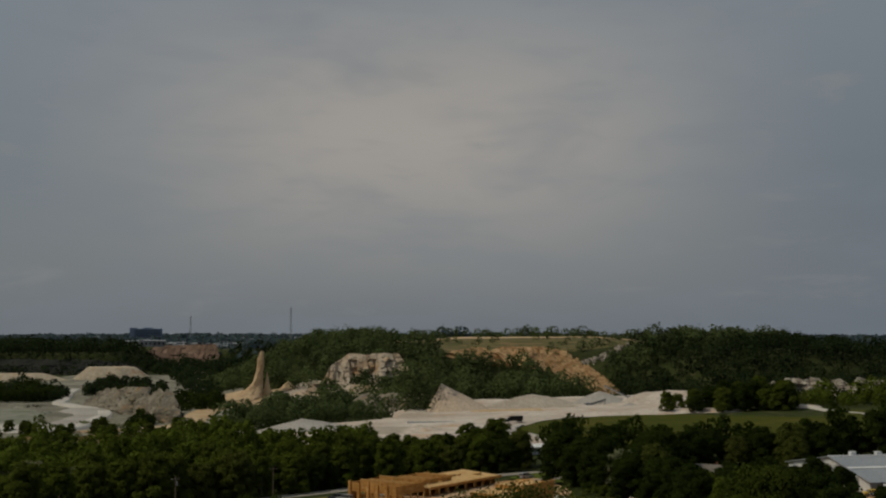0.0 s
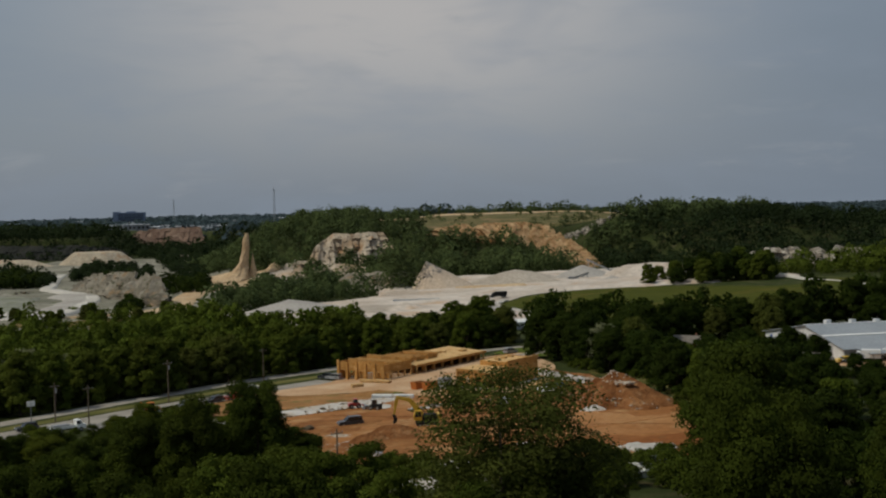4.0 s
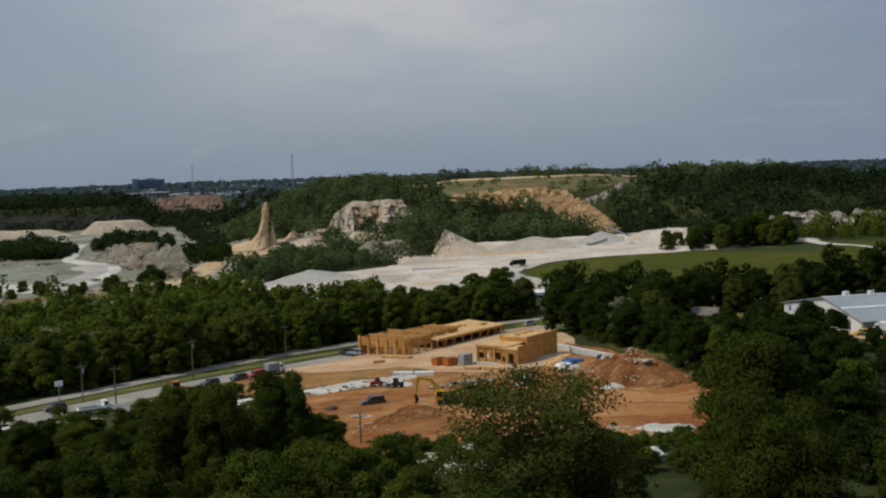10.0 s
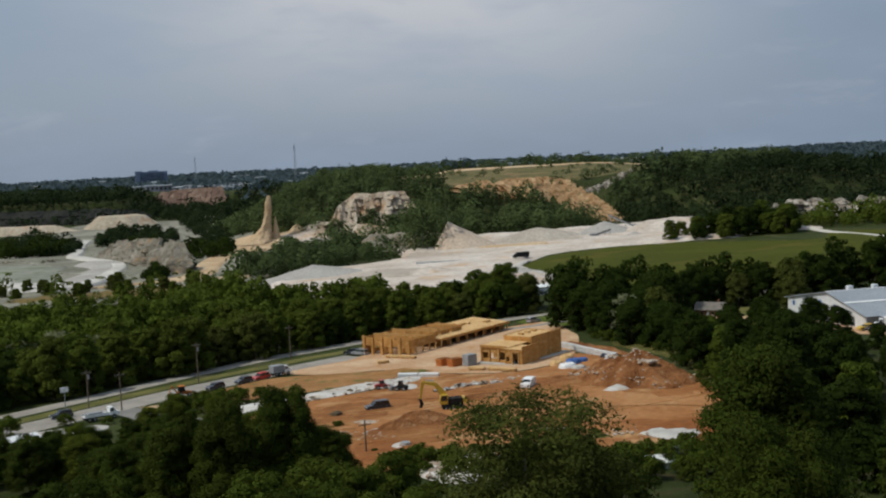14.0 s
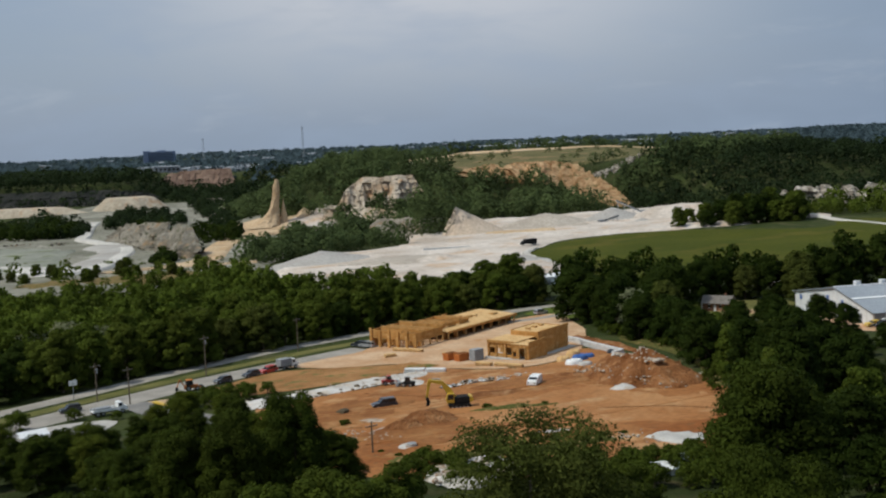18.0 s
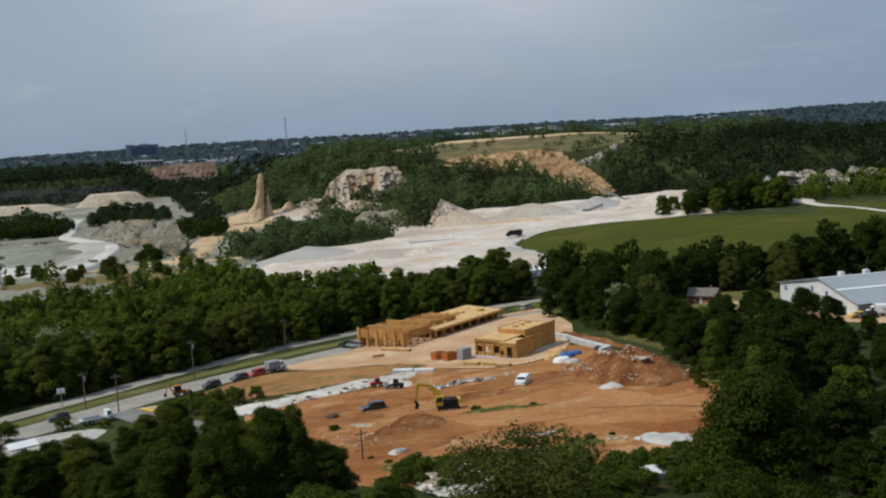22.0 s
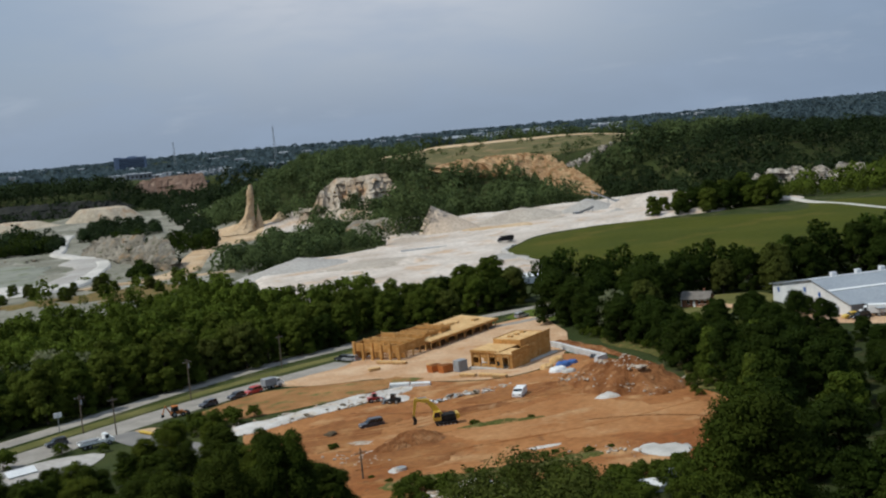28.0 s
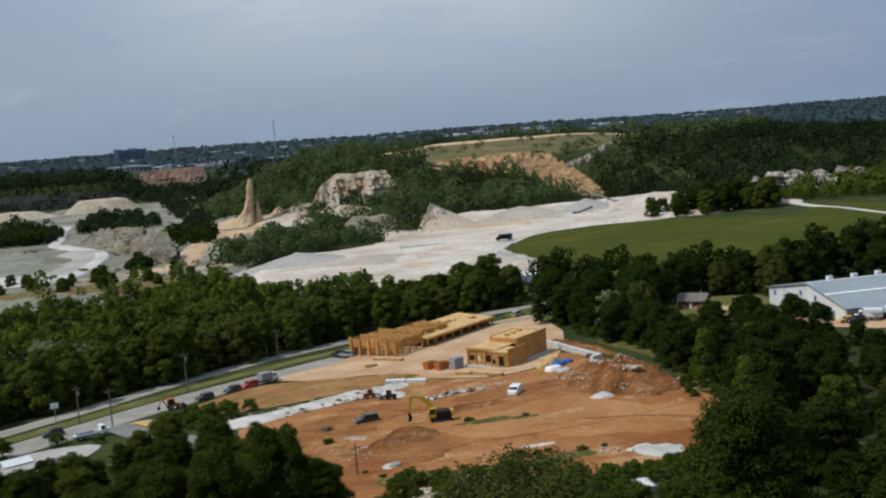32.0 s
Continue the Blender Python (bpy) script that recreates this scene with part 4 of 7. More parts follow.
def inside(x, y, poly):
    hit = False
    for (ax, ay), (bx, by) in zip(poly, poly[1:] + poly[:1]):
        if (ay > y) != (by > y) and x < (bx - ax) * (y - ay) / (by - ay) + ax:
            hit = not hit
    return hit


def scatter(poly, gap, holes=(), tries=9000, seed=1):
    """Points inside an outline, about gap apart."""
    r = random.Random(seed)
    xs, ys = [p[0] for p in poly], [p[1] for p in poly]
    out, cells = [], {}
    for _ in range(tries):
        x, y = r.uniform(min(xs), max(xs)), r.uniform(min(ys), max(ys))
        if not inside(x, y, poly) or any(inside(x, y, q) for q in holes):
            continue
        ci, cj = int(x // gap), int(y // gap)
        if any((x - a) ** 2 + (y - b) ** 2 < gap * gap for i in (-1, 0, 1) for j in (-1, 0, 1) for a, b in cells.get((ci + i, cj + j), ())):
            continue
        cells.setdefault((ci, cj), []).append((x, y))
        out.append((x, y))
    return out


# the trees nearest the viewer
plant(CLOSE[0], 22.6, 74, 1.1, 20, "tall leafy oak on the near slope", "near trees", 0.84)
plant(CLOSE[1], 34, 72, 1.0, 120, "dense dark-green oak on the near slope", "near trees")
plant(CLOSE[1], 29, 56, 1.05, 250, "dense dark-green oak on the near slope", "near trees")
plant(THIN, 7.1, 94.5, 1.08, 40, "thin olive-green tree with open twigs", "near trees", 1.2)
plant(NEAR[0], 33, 117.5, 1.05, 200, "broad dense oak standing before the dirt lot", "near trees", 1.06)
for x, y, s, k, w in [(-21.6, 143, 0.88, 0, 0.78), (-29.2, 139, 0.9, 1, 0.9), (-36.5, 142, 0.7, 0, 1.0), (-25, 152, 0.7, 1, 1.0), (-44, 147, 0.6, 1, 1.1), (-32, 153, 0.62, 0, 1.05)]:
    plant(NEAR[k], x, y, s, rnd.uniform(0, 360), "upright dense green tree at the lot's edge", "thicket trees", w)
for x, y, s, k in [(42, 153, 0.5, 0), (48, 147, 0.44, 1), (54, 152, 0.5, 0), (47, 160, 0.55, 1), (60, 143, 0.45, 1), (56, 134, 0.42, 0), (66, 152, 0.5, 0), (49, 132, 0.36, 1), (62, 126, 0.42, 1), (70, 140, 0.46, 1), (52, 122, 0.42, 0)]:
    plant(MID[k], x, y, s * 1.7, rnd.uniform(0, 360), "dense green broadleaf tree beside the dirt lot", "trees beside the lot", 1.2)
for x, y in scatter([(-112, 150), (-108, 192), (-84, 198), (-64, 190), (-56, 208), (-42, 216), (-35, 204), (-30, 190), (-25, 174), (-19, 164), (-13, 155), (-20, 146), (-40, 146), (-60, 166), (-80, 150)], 7.0, seed=71):
    s = 0.46 * rnd.uniform(0.8, 1.15)
    if y > 184:
        s *= 0.82
    plant(rnd.choice(NEAR + [NEAR_LIGHT]), x, y, s, rnd.uniform(0, 360), "green tree in the thicket by the road", "thicket trees", 1.25)
for x, y, s in [(-10, 112, 1.0), (-3, 104, 0.95), (-16, 120, 0.95), (3, 100, 0.9), (-21, 112, 1.0), (-7, 124, 0.9), (18, 118, 0.85)]:
    plant(BRIGHT, x, y, s, rnd.uniform(0, 360), "light-green young tree below the lot", "young trees")
for x, y, s, k in [(-28, 104, 0.75, 1), (-36, 112, 0.7, 0), (-44, 118, 0.7, 1), (-52, 112, 0.75, 0), (-12, 92, 0.8, 0), (2, 84, 0.78, 1), (10, 92, 0.75, 0), (-60, 124, 0.66, 1), (-68, 130, 0.66, 0), (44, 100, 0.75, 0), (52, 108, 0.7, 1), (-24, 86, 0.8, 1), (-40, 96, 0.8, 0)]:
    plant(NEAR[k], x, y, s, rnd.uniform(0, 360), "dark-green broadleaf tree on the near slope", "near trees")
for x, y in scatter([(-6, 168), (12, 163), (34, 160), (34, 150), (10, 150), (-8, 158)], 3.2, seed=3):
    plant(BUSH, x, y, rnd.uniform(0.6, 1.2), rnd.uniform(0, 360), "low light-green bush at the lot's edge", "bushes")

# woods in the middle distance
BELT = [(-250, 320), (-200, 285), (-134, 250), (-106, 261), (-87, 281), (-69, 302), (-48, 324), (-26, 341), (-6, 354), (22, 369), (30, 386), (24, 406), (2, 416), (-22, 412), (-38, 390), (-62, 410), (-80, 455), (-94, 474), (-112, 455), (-140, 425), (-210, 405), (-300, 410)]
belt_pts = sorted(scatter(BELT, 6.8, seed=4), key=lambda p: p[1] - 0.75 * p[0])
for x, y in belt_pts[:92]:
    plant(rnd.choice(MID[2:3] + MID[5:] + MID[3:]), x, y, rnd.uniform(0.85, 1.25), rnd.uniform(0, 360), "broadleaf tree in the dense belt behind the road", "tree belt")
for x, y, s in [(-107, 312, 1.45), (-113, 310, 1.3), (-101, 316, 1.3), (-118, 307, 1.4), (-111, 318, 1.5), (46, 297, 1.3)]:
    plant(PALE, x, y, s, x * 31, "thin pale grey-green tree at the wood's edge", "pale trees")
RIGHT = [(36, 372), (34, 330), (38, 312), (42, 294), (47, 272), (51, 250), (50, 222), (54, 200), (52, 176), (72, 160), (96, 200), (92, 240), (88, 268), (84, 290), (80, 304), (96, 330), (120, 330), (160, 330), (186, 356), (150, 366), (110, 358), (84, 352), (66, 366), (40, 392), (30, 392)]
HOLES = ([(60, 314), (72, 300), (92, 308), (98, 334), (80, 344), (64, 338)], [(20, 345), (60, 340), (68, 356), (50, 372), (20, 372)], [(84, 284), (150, 250), (170, 330), (110, 340)], [(72, 256), (92, 246), (104, 273), (95, 318), (82, 292)], [(58, 280), (78, 276), (88, 330), (64, 335)])
right_pts = sorted(scatter(RIGHT, 7.0, holes=HOLES, seed=5), key=lambda p: p[1])
for x, y in right_pts[:92]:
    plant(rnd.choice(MID[:3] + MID[:3] + MID[3:5]), x, y, rnd.uniform(0.8, 1.15) * (0.5 if y < 262 and x > 66 + 0.1 * (y - 185) else 0.74 if 232 < y < 300 and x > 56 else 1.2 if y > 318 else 1.0), rnd.uniform(0, 360), "dark-green broadleaf tree in the wood beside the site", "wood beside the site")
for x, y, s in [(82, 256, 0.85), (86.5, 252, 0.7), (76, 258, 0.8)]:
    plant(rnd.choice(MID[:3]), x, y, s, rnd.uniform(0, 360), "dark-green tree before the white warehouse", "wood beside the site")
groves = {}
for poly, gap, sd, lab in [
        ([(-128, 690), (-118, 640), (-98, 622), (-62, 664), (-32, 668), (-34, 690), (-60, 740), (-100, 760)], 8.0, 6, "tree in the grove between quarry yards"),
        ([(-26, 745), (-25, 722), (-14, 706), (-3, 703), (-4, 716), (-14, 736)], 6.0, 7, "tree in the grove by the white cone"),
        ([(214, 636), (300, 590), (330, 650), (290, 672), (200, 672), (204, 656)], 8.5, 9, "light-green tree below the white outcrop"),
        ([(-400, 900), (-330, 880), (-300, 905), (-320, 960), (-400, 980)], 9.0, 10, "dark tree on the quarry floor"),
        ([(-250, 905), (-200, 880), (-180, 880), (-165, 850), (-150, 790), (-172, 790), (-195, 850), (-252, 876)], 8.5, 11, "dark tree along the rock ridge"),
        ([(-180, 664), (-172, 655), (-162, 660), (-166, 670), (-176, 672)], 5, 12, "dark bush in the quarry")]:
    groves[lab] = scatter(poly, gap, seed=sd)
for x, y in scatter([(122, 636), (150, 630), (190, 624), (198, 650), (150, 660), (126, 652)], 9.5, seed=8):
    plant(rnd.choice(MID[5:] + MID[:3]), x, y, (1.1 if x < 150 else 1.15) * rnd.uniform(0.75, 1.25), rnd.uniform(0, 360), "leafy tree in the row at the field's end", "field trees", 1.1)
for x, y in scatter([(-260, 610), (-230, 570), (-120, 560), (-110, 600), (-150, 620), (-200, 615)], 16, seed=14):
    plant(rnd.choice(MID[3:]), x, y, rnd.uniform(0.55, 0.9), rnd.uniform(0, 360), "small light-green tree on the quarry rim", "rim trees")


def far_wood(name, points, size, sprays, spray, leaf, label, seed, tall=1.15):
    """Distant woodland: every tree is a clump of leaf sprays."""
    rng = np.random.default_rng(seed)
    pts = np.array(points)
    n = len(pts)
    rad = size * (0.55 + 0.95 * rng.random(n) ** 1.5)
    hi = rad * tall * (1.5 + 0.7 * rng.random(n))
    base = ground(pts[:, 0], pts[:, 1])
    d = rng.normal(size=(n, sprays, 3))
    d /= np.linalg.norm(d, axis=2)[..., None]
    d[..., 2] = np.where(d[..., 2] < -0.65, -d[..., 2], d[..., 2])
    lump = 1 + 0.22 * np.sin(d[..., 0] * 6 + rng.random((n, 1)) * 9) * np.sin(d[..., 1] * 6 + d[..., 2] * 5)
    P = d * (rad[:, None] * lump * (0.85 + 0.25 * rng.random((n, sprays))))[..., None]
    P[..., 2] = P[..., 2] * (hi / rad)[:, None] * 0.52 + (hi * 0.43)[:, None]
    P += np.stack([pts[:, 0], pts[:, 1], base], -1)[:, None, :]
    P, N = P.reshape(-1, 3), d.reshape(-1, 3)
    m = len(P)
    nn = N + rng.normal(size=(m, 3)) * 0.38
    nn /= np.linalg.norm(nn, axis=1)[:, None]
    a = np.cross(nn, rng.normal(size=(m, 3)))
    a /= np.linalg.norm(a, axis=1)[:, None]
    b = np.cross(nn, a)
    s = spray * np.repeat(rad / size, sprays)[:, None] * (0.6 + 0.8 * rng.random((m, 1)))
    q = np.stack([P - a * s, P - b * s * 0.7, P + a * s, P + b * s * 0.7], 1).reshape(-1, 3)
    me = bpy.data.meshes.new(name)
    me.from_pydata(q.tolist(), [], np.arange(4 * m).reshape(m, 4).tolist())
    me.materials.append(leaf)
    rounded(me, np.repeat(0.5 * N + 0.25 * nn + np.array([0, 0, 0.3]), 4, 0))
    return tagged(new(name, me), label, "woodland", "", "stuff")


def joined_wood(name, points, leaf, label, seed, scale=(0.9, 1.3), low_from=999.0):
    """The farther trees of a belt: lobed crowns down to the ground, joined into one mesh."""
    rng = np.random.default_rng(seed)
    kinds = []
    for k in range(5):
        cs, rs = [(0, 0, 7.0)], [2.6]
        for i in range(20):
            an, lv = i * 2.399 + rng.random(), 0.1 + 0.82 * (i + 0.5) / 20
            reach = 4.6 * 0.68 * math.sqrt(max(0.08, 1 - ((lv - 0.3) / 0.72) ** 2)) * (0.7 + 0.5 * rng.random())
            cs.append((math.cos(an) * reach, math.sin(an) * reach, 12 * lv))
            rs.append(4.6 * (0.2 + 0.2 * rng.random()))
        w = np.array(rs) ** 2
        kinds.append(leaf_cloud(cs, rs, (900 * w / w.sum()).astype(int), 0.5, seed + k))
    V, N = [], []
    for i, (x, y) in enumerate(points):
        v, _, nrm = kinds[i % 5]
        a, c = rng.random() * 6.28, rng.uniform(*scale) * (0.66 if x > low_from else 1.0)
        turn = np.array([[math.cos(a), -math.sin(a), 0], [math.sin(a), math.cos(a), 0], [0, 0, 1]])
        V.append(v @ turn.T * c * np.array([1, 1, rng.uniform(0.85, 1.2)]) + np.array([x, y, gz(x, y)]))
        N.append(nrm @ turn.T)
    V = np.concatenate(V)
    me = bpy.data.meshes.new(name)
    me.from_pydata(V.tolist(), [], np.arange(len(V)).reshape(-1, 4).tolist())
    me.materials.append(leaf)
    rounded(me, np.concatenate(N))
    return tagged(new(name, me), label, "woodland", "", "stuff")


joined_wood("belt_wood", belt_pts[92:], M["leaf_belt"], "dense green tree belt between road and quarry", 141, low_from=-22.0)
joined_wood("side_wood", right_pts[92:], M["leaf"], "dense dark wood between the site and the field", 142, (1.0, 1.4))
for i, (lab, pts) in enumerate(groves.items()):
    far_wood("grove", pts, (5.0, 6.2, 5.0, 4.6, 4.0, 3.2)[i], 260, 0.72, M[("leaf_hill", "leaf_hill", "leaf_belt", "leaf", "leaf", "leaf")[i]], lab.replace("tree", "grove of trees", 1), 50 + i, (1.3, 2.2)[i] if i < 2 else 1.15)
# dark floor sheets: tree shade painted under belt, wood and near slope
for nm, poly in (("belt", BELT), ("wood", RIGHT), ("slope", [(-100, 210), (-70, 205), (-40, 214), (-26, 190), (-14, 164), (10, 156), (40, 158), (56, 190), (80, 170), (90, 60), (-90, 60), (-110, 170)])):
    region("undergrowth", poly, 9, 0.06, M["shade_litter"], 2, "undergrowth coloured dark for shade beneath the " + nm + " trees")
FACES = [[(-6, 1000), (-6, 962), (60, 956), (86, 924), (102, 885), (113, 832), (134, 835), (128, 950), (112, 1000)], [(110, 985), (108, 945), (150, 922), (192, 935), (195, 985)], [(-91, 938), (-91, 908), (-55, 899), (-37, 908), (-24, 946)], [(-140, 905), (-136, 878), (-96, 870), (-92, 905)],
         [(-45, 1045), (0, 1000), (110, 990), (190, 985), (250, 1060), (282, 1180), (282, 1345), (60, 1352), (-62, 1300), (-62, 1110)], [(192, 716), (192, 688), (276, 686), (276, 716)], [(-162, 915), (-160, 865), (-128, 868), (-124, 905)]]
HILL = [(-215, 1080), (-188, 965), (-150, 922), (-118, 914), (-100, 850), (-40, 815), (-2, 800), (20, 830), (70, 812), (120, 818), (135, 880), (200, 860), (300, 1000), (320, 1240), (300, 1400), (0, 1410), (-180, 1400)]
FOREST = [(130, 900), (128, 800), (180, 740), (196, 724), (290, 724), (330, 640), (520, 640), (760, 1300), (300, 1450), (230, 1240), (240, 1000), (190, 990)]
# the same shade-coloured floor below the hill, forest and rim trees
region("undergrowth", HILL, 16, 0.5, M["shade_litter"], 4, "undergrowth coloured dark for shade beneath the hillside wood")
region("undergrowth", FOREST, 20, 0.5, M["shade_litter"], 4, "undergrowth coloured dark for shade beneath the forest")
region("undergrowth", [(-720, 1400), (-640, 1392), (-500, 1390), (-410, 1388), (-372, 1400), (-230, 1420), (-210, 1340), (-190, 1100), (-150, 1320), (-230, 1540), (-400, 1545), (-720, 1620)], 12, 0.9, M["shade_litter"], 4, "undergrowth coloured dark for shade on the quarry rim")
far_wood("hillside_wood", scatter(HILL, 8.2, FACES, 26000, 21), 5.6, 160, 0.82, M["leaf_hill"], "dense green wood over the quarry hill", 31)
far_wood("forest_wood", scatter([(130, 900), (128, 800), (180, 740), (196, 724), (290, 724), (330, 640), (520, 640), (760, 1300), (300, 1450), (230, 1240), (240, 1000), (190, 990)], 8.0, FACES, 26000, 22),
         5.4, 105, 0.9, M["leaf_far"], "dark dense forest rising to the horizon", 32, 0.95)
RED_GAP = ([(-372, 1520), (-270, 1500), (-250, 1600), (-400, 1600)],)
far_wood("quarry_rim_wood", scatter([(-720, 1396), (-640, 1384), (-415, 1380), (-372, 1400), (-240, 1430), (-215, 1330), (-205, 1090), (-180, 1100), (-150, 1320), (-230, 1550), (-400, 1560), (-720, 1620)], 8.6, RED_GAP, 24000, 23),
         5.8, 42, 1.5, M["leaf_far"], "dark wood on the far quarry rim", 33)
# shade-coloured floor again, where the quarry ends
region("undergrowth", [(-420, 1330), (-330, 1322), (-255, 1322), (-212, 1345), (-215, 1420), (-300, 1420), (-380, 1400)], 12, 0.7, M["shade_litter"], 4, "undergrowth coloured dark for shade at the quarry's far edge")
far_wood("edge_wood", scatter([(-345, 1335), (-255, 1330), (-212, 1350), (-215, 1420), (-300, 1420), (-345, 1400)], 10, (), 2500, 47), 4.8, 50, 1.2, M["leaf_far"], "dark trees at the quarry's far edge", 48)
far_wood("bench_shrubs", scatter([(-190, 1000), (-230, 1180), (-255, 1300), (-205, 1300), (-160, 1020)], 20, (), 3000, 24), 3.5, 30, 1.0, M["leaf_far"], "scattered shrubs on the quarry bench", 34)
# both far woods wear the haze-tinted leaves
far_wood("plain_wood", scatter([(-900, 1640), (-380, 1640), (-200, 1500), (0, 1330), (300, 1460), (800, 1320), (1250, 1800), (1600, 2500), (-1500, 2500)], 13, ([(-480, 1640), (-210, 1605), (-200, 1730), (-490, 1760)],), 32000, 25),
         7.5, 16, 2.6, M["leaf_haze"], "broken woodland on the distant plain", 35, 0.8)
far_wood("horizon_wood", scatter([(-1500, 2500), (1600, 2500), (2300, 4950), (-2300, 4950)], 27, (), 26000, 26), 11, 10, 5.0, M["leaf_haze"], "woodland out to the horizon with haze blue in its leaf colour", 36, 0.36)
far_wood("plateau_shrubs", [(rnd.uniform(-30, 190), rnd.uniform(1160, 1200)) for _ in range(34)] + [(rnd.uniform(-40, 250), rnd.uniform(1310, 1345)) for _ in range(90)] + [(rnd.uniform(10, 180), rnd.uniform(1000, 1150)) for _ in range(26)], 2.3, 110, 0.42, M["leaf_hill"], "shrubs and small trees on the plateau", 60, 1.1)
far_wood("outcrop_trees", scatter([(190, 690), (290, 684), (300, 676), (190, 676)], 6, (), 900, 27) + [(x + rnd.uniform(-2, 2), 700 + rnd.uniform(-4, 6)) for x in (204, 216, 229, 233, 244, 259, 272)] + scatter([(156, 712), (158, 700), (194, 688), (206, 690), (200, 702)], 4.2, (), 900, 29), 2.6, 60, 0.8, M["leaf_far"], "dark trees in front of the white outcrop", 37, 1.2)
far_wood("cliff_shrubs", [(rnd.uniform(10, 118), rnd.uniform(940, 985)) for _ in range(30)] + [(x + rnd.uniform(-1.5, 1.5), 899 + rnd.uniform(-5, 4)) for x in (-92, -88, -84, -79, -66, -63, -60, -48, -44, -41, -38, -34, -30, -26, -52)] * 2 + [(-62, 902), (-58, 905), (-60, 908), (-78, 903), (-82, 908), (-41, 906), (-37, 914), (-70, 916), (-50, 918)], 3.4, 70, 0.75, M["leaf_hill"], "shrubs and small trees clinging to the cliffs", 38, 1.35)
far_wood("cliff_trees", [(x + rnd.uniform(-1, 1), 895 + rnd.uniform(-4, 3)) for x in (-92, -88, -82, -65, -62, -59, -46, -42, -39, -34, -30, -26)], 4.6, 460, 0.6, M["leaf_hill"], "trees standing before the tan rock face", 61, 1.5)
far_wood("ridge_trees", scatter([(-232, 850), (-205, 800), (-170, 745), (-150, 700), (-165, 690), (-180, 712), (-196, 748), (-222, 800)], 15, (), 900, 28), 3.4, 60, 0.9, M["leaf_far"], "trees scattered over the rock ridge", 39, 1.1)
far_wood("wall_trees", [(x, 1332 + 8 * math.sin(x / 9)) for x in range(-640, -372, 9)] + scatter([(-640, 1362), (-420, 1356), (-395, 1376), (-640, 1395)], 8, (), 3500, 29), 4.6, 36, 1.3, M["leaf_far"], "dark trees along the quarry wall", 40, 1.1)
far_wood("floor_grove", scatter([(-290, 955), (-250, 960), (-238, 1010), (-262, 1080), (-292, 1160), (-332, 1130), (-318, 1040)], 8, (), 4000, 30) + scatter([(-345, 905), (-298, 888), (-300, 940), (-330, 1010), (-392, 1090), (-410, 1000)], 8.5, (), 4000, 33), 4.2, 90, 0.95, M["leaf_far"], "dark groves on the quarry floor", 43, 1.1)
far_wood("gap_wood", scatter([(-300, 1420), (-215, 1400), (-190, 1460), (-200, 1600), (-285, 1640), (-300, 1520)], 9, (), 3000, 36), 5.2, 50, 1.4, M["leaf_far"], "dark wood beside the red cliff", 64, 1.1)
far_wood("slope_grove", scatter([(-296, 1280), (-240, 1080), (-212, 1000), (-190, 900), (-172, 836), (-160, 850), (-178, 930), (-196, 1010), (-212, 1100), (-250, 1290)], 8.5, (), 4000, 34), 4.6, 90, 1.0, M["leaf_far"], "dark trees on the slope beside the quarry bench", 46, 1.2)
far_wood("floor_shrubs", [p for p in scatter([(-300, 760), (-230, 620), (-150, 590), (-120, 640), (-160, 690), (-230, 640)], 7, (), 3000, 35) if fbm(p[0] / 40, p[1] / 40, 4.4) > 0.1], 1.7, 40, 0.5, M["leaf_belt"], "clumps of weeds and shrubs on the quarry floor", 49, 0.9)
far_wood("rim_trees_low", scatter([(-300, 575), (-160, 535), (-112, 565), (-102, 600), (-150, 590), (-230, 600)], 19, (), 1500, 31), 3.0, 110, 0.6, M["leaf_belt"], "light-green young trees along the quarry rim", 44, 1.5)


# ---- new buildings on the site ----
def wall_panels(parent, x0, y0, x1, y1, z0, z1, holes=(), mat=None, thick=0.2, sheet=2.44, name="panel"):
    """A sheathed wall from (x0, y0) to (x1, y1): board panels with narrow joints, left out or cut where a hole (a, b, low, high) lies."""
    run = math.hypot(x1 - x0, y1 - y0)
    ang = math.degrees(math.atan2(y1 - y0, x1 - x0))
    cuts = sorted({0.0, run, *[h for q in holes for h in q[:2]], *[i * sheet for i in range(1, int(run / sheet) + 1)]})
    for a, b in zip(cuts, cuts[1:]):
        if b - a < 0.15:
            continue
        spans = [(z0, z1)]
        for ha, hb, lo, hi in holes:
            if a >= ha - 0.01 and b <= hb + 0.01:
                spans = [s for s in ((z0, lo), (hi, z1)) if s[1] - s[0] > 0.05]
        for lo, hi in spans:
            g = Geo().box(a + 0.02, -thick / 2, lo, b - 0.02, thick / 2, hi, 0.015)
            ob = part(name, g, mat or M["osb"], parent)
            ob.matrix_basis = pose(x0, y0, 0, 0, 0, ang)


TURN = -36.0
LONG_Z = gz(-18, 306) - 0.35
long_b = thing("long_building", -24.2, 308.6, TURN, "long timber-framed commercial building under construction, sheathed in raw board", "building", z=LONG_Z)
part("slab", Geo().box(-0.4, -0.4, -1.2, 16.2, 46.5, 0.25, 0.05), M["concrete"], long_b, "concrete floor slab")
wall_panels(long_b, 0, 0, 6.2, 0, 2.8, 5.0)
wall_panels(long_b, 6.2, 0, 10.9, 0, 2.8, 5.5)
wall_panels(long_b, 10.9, 0, 15.5, 0, 2.8, 4.8)
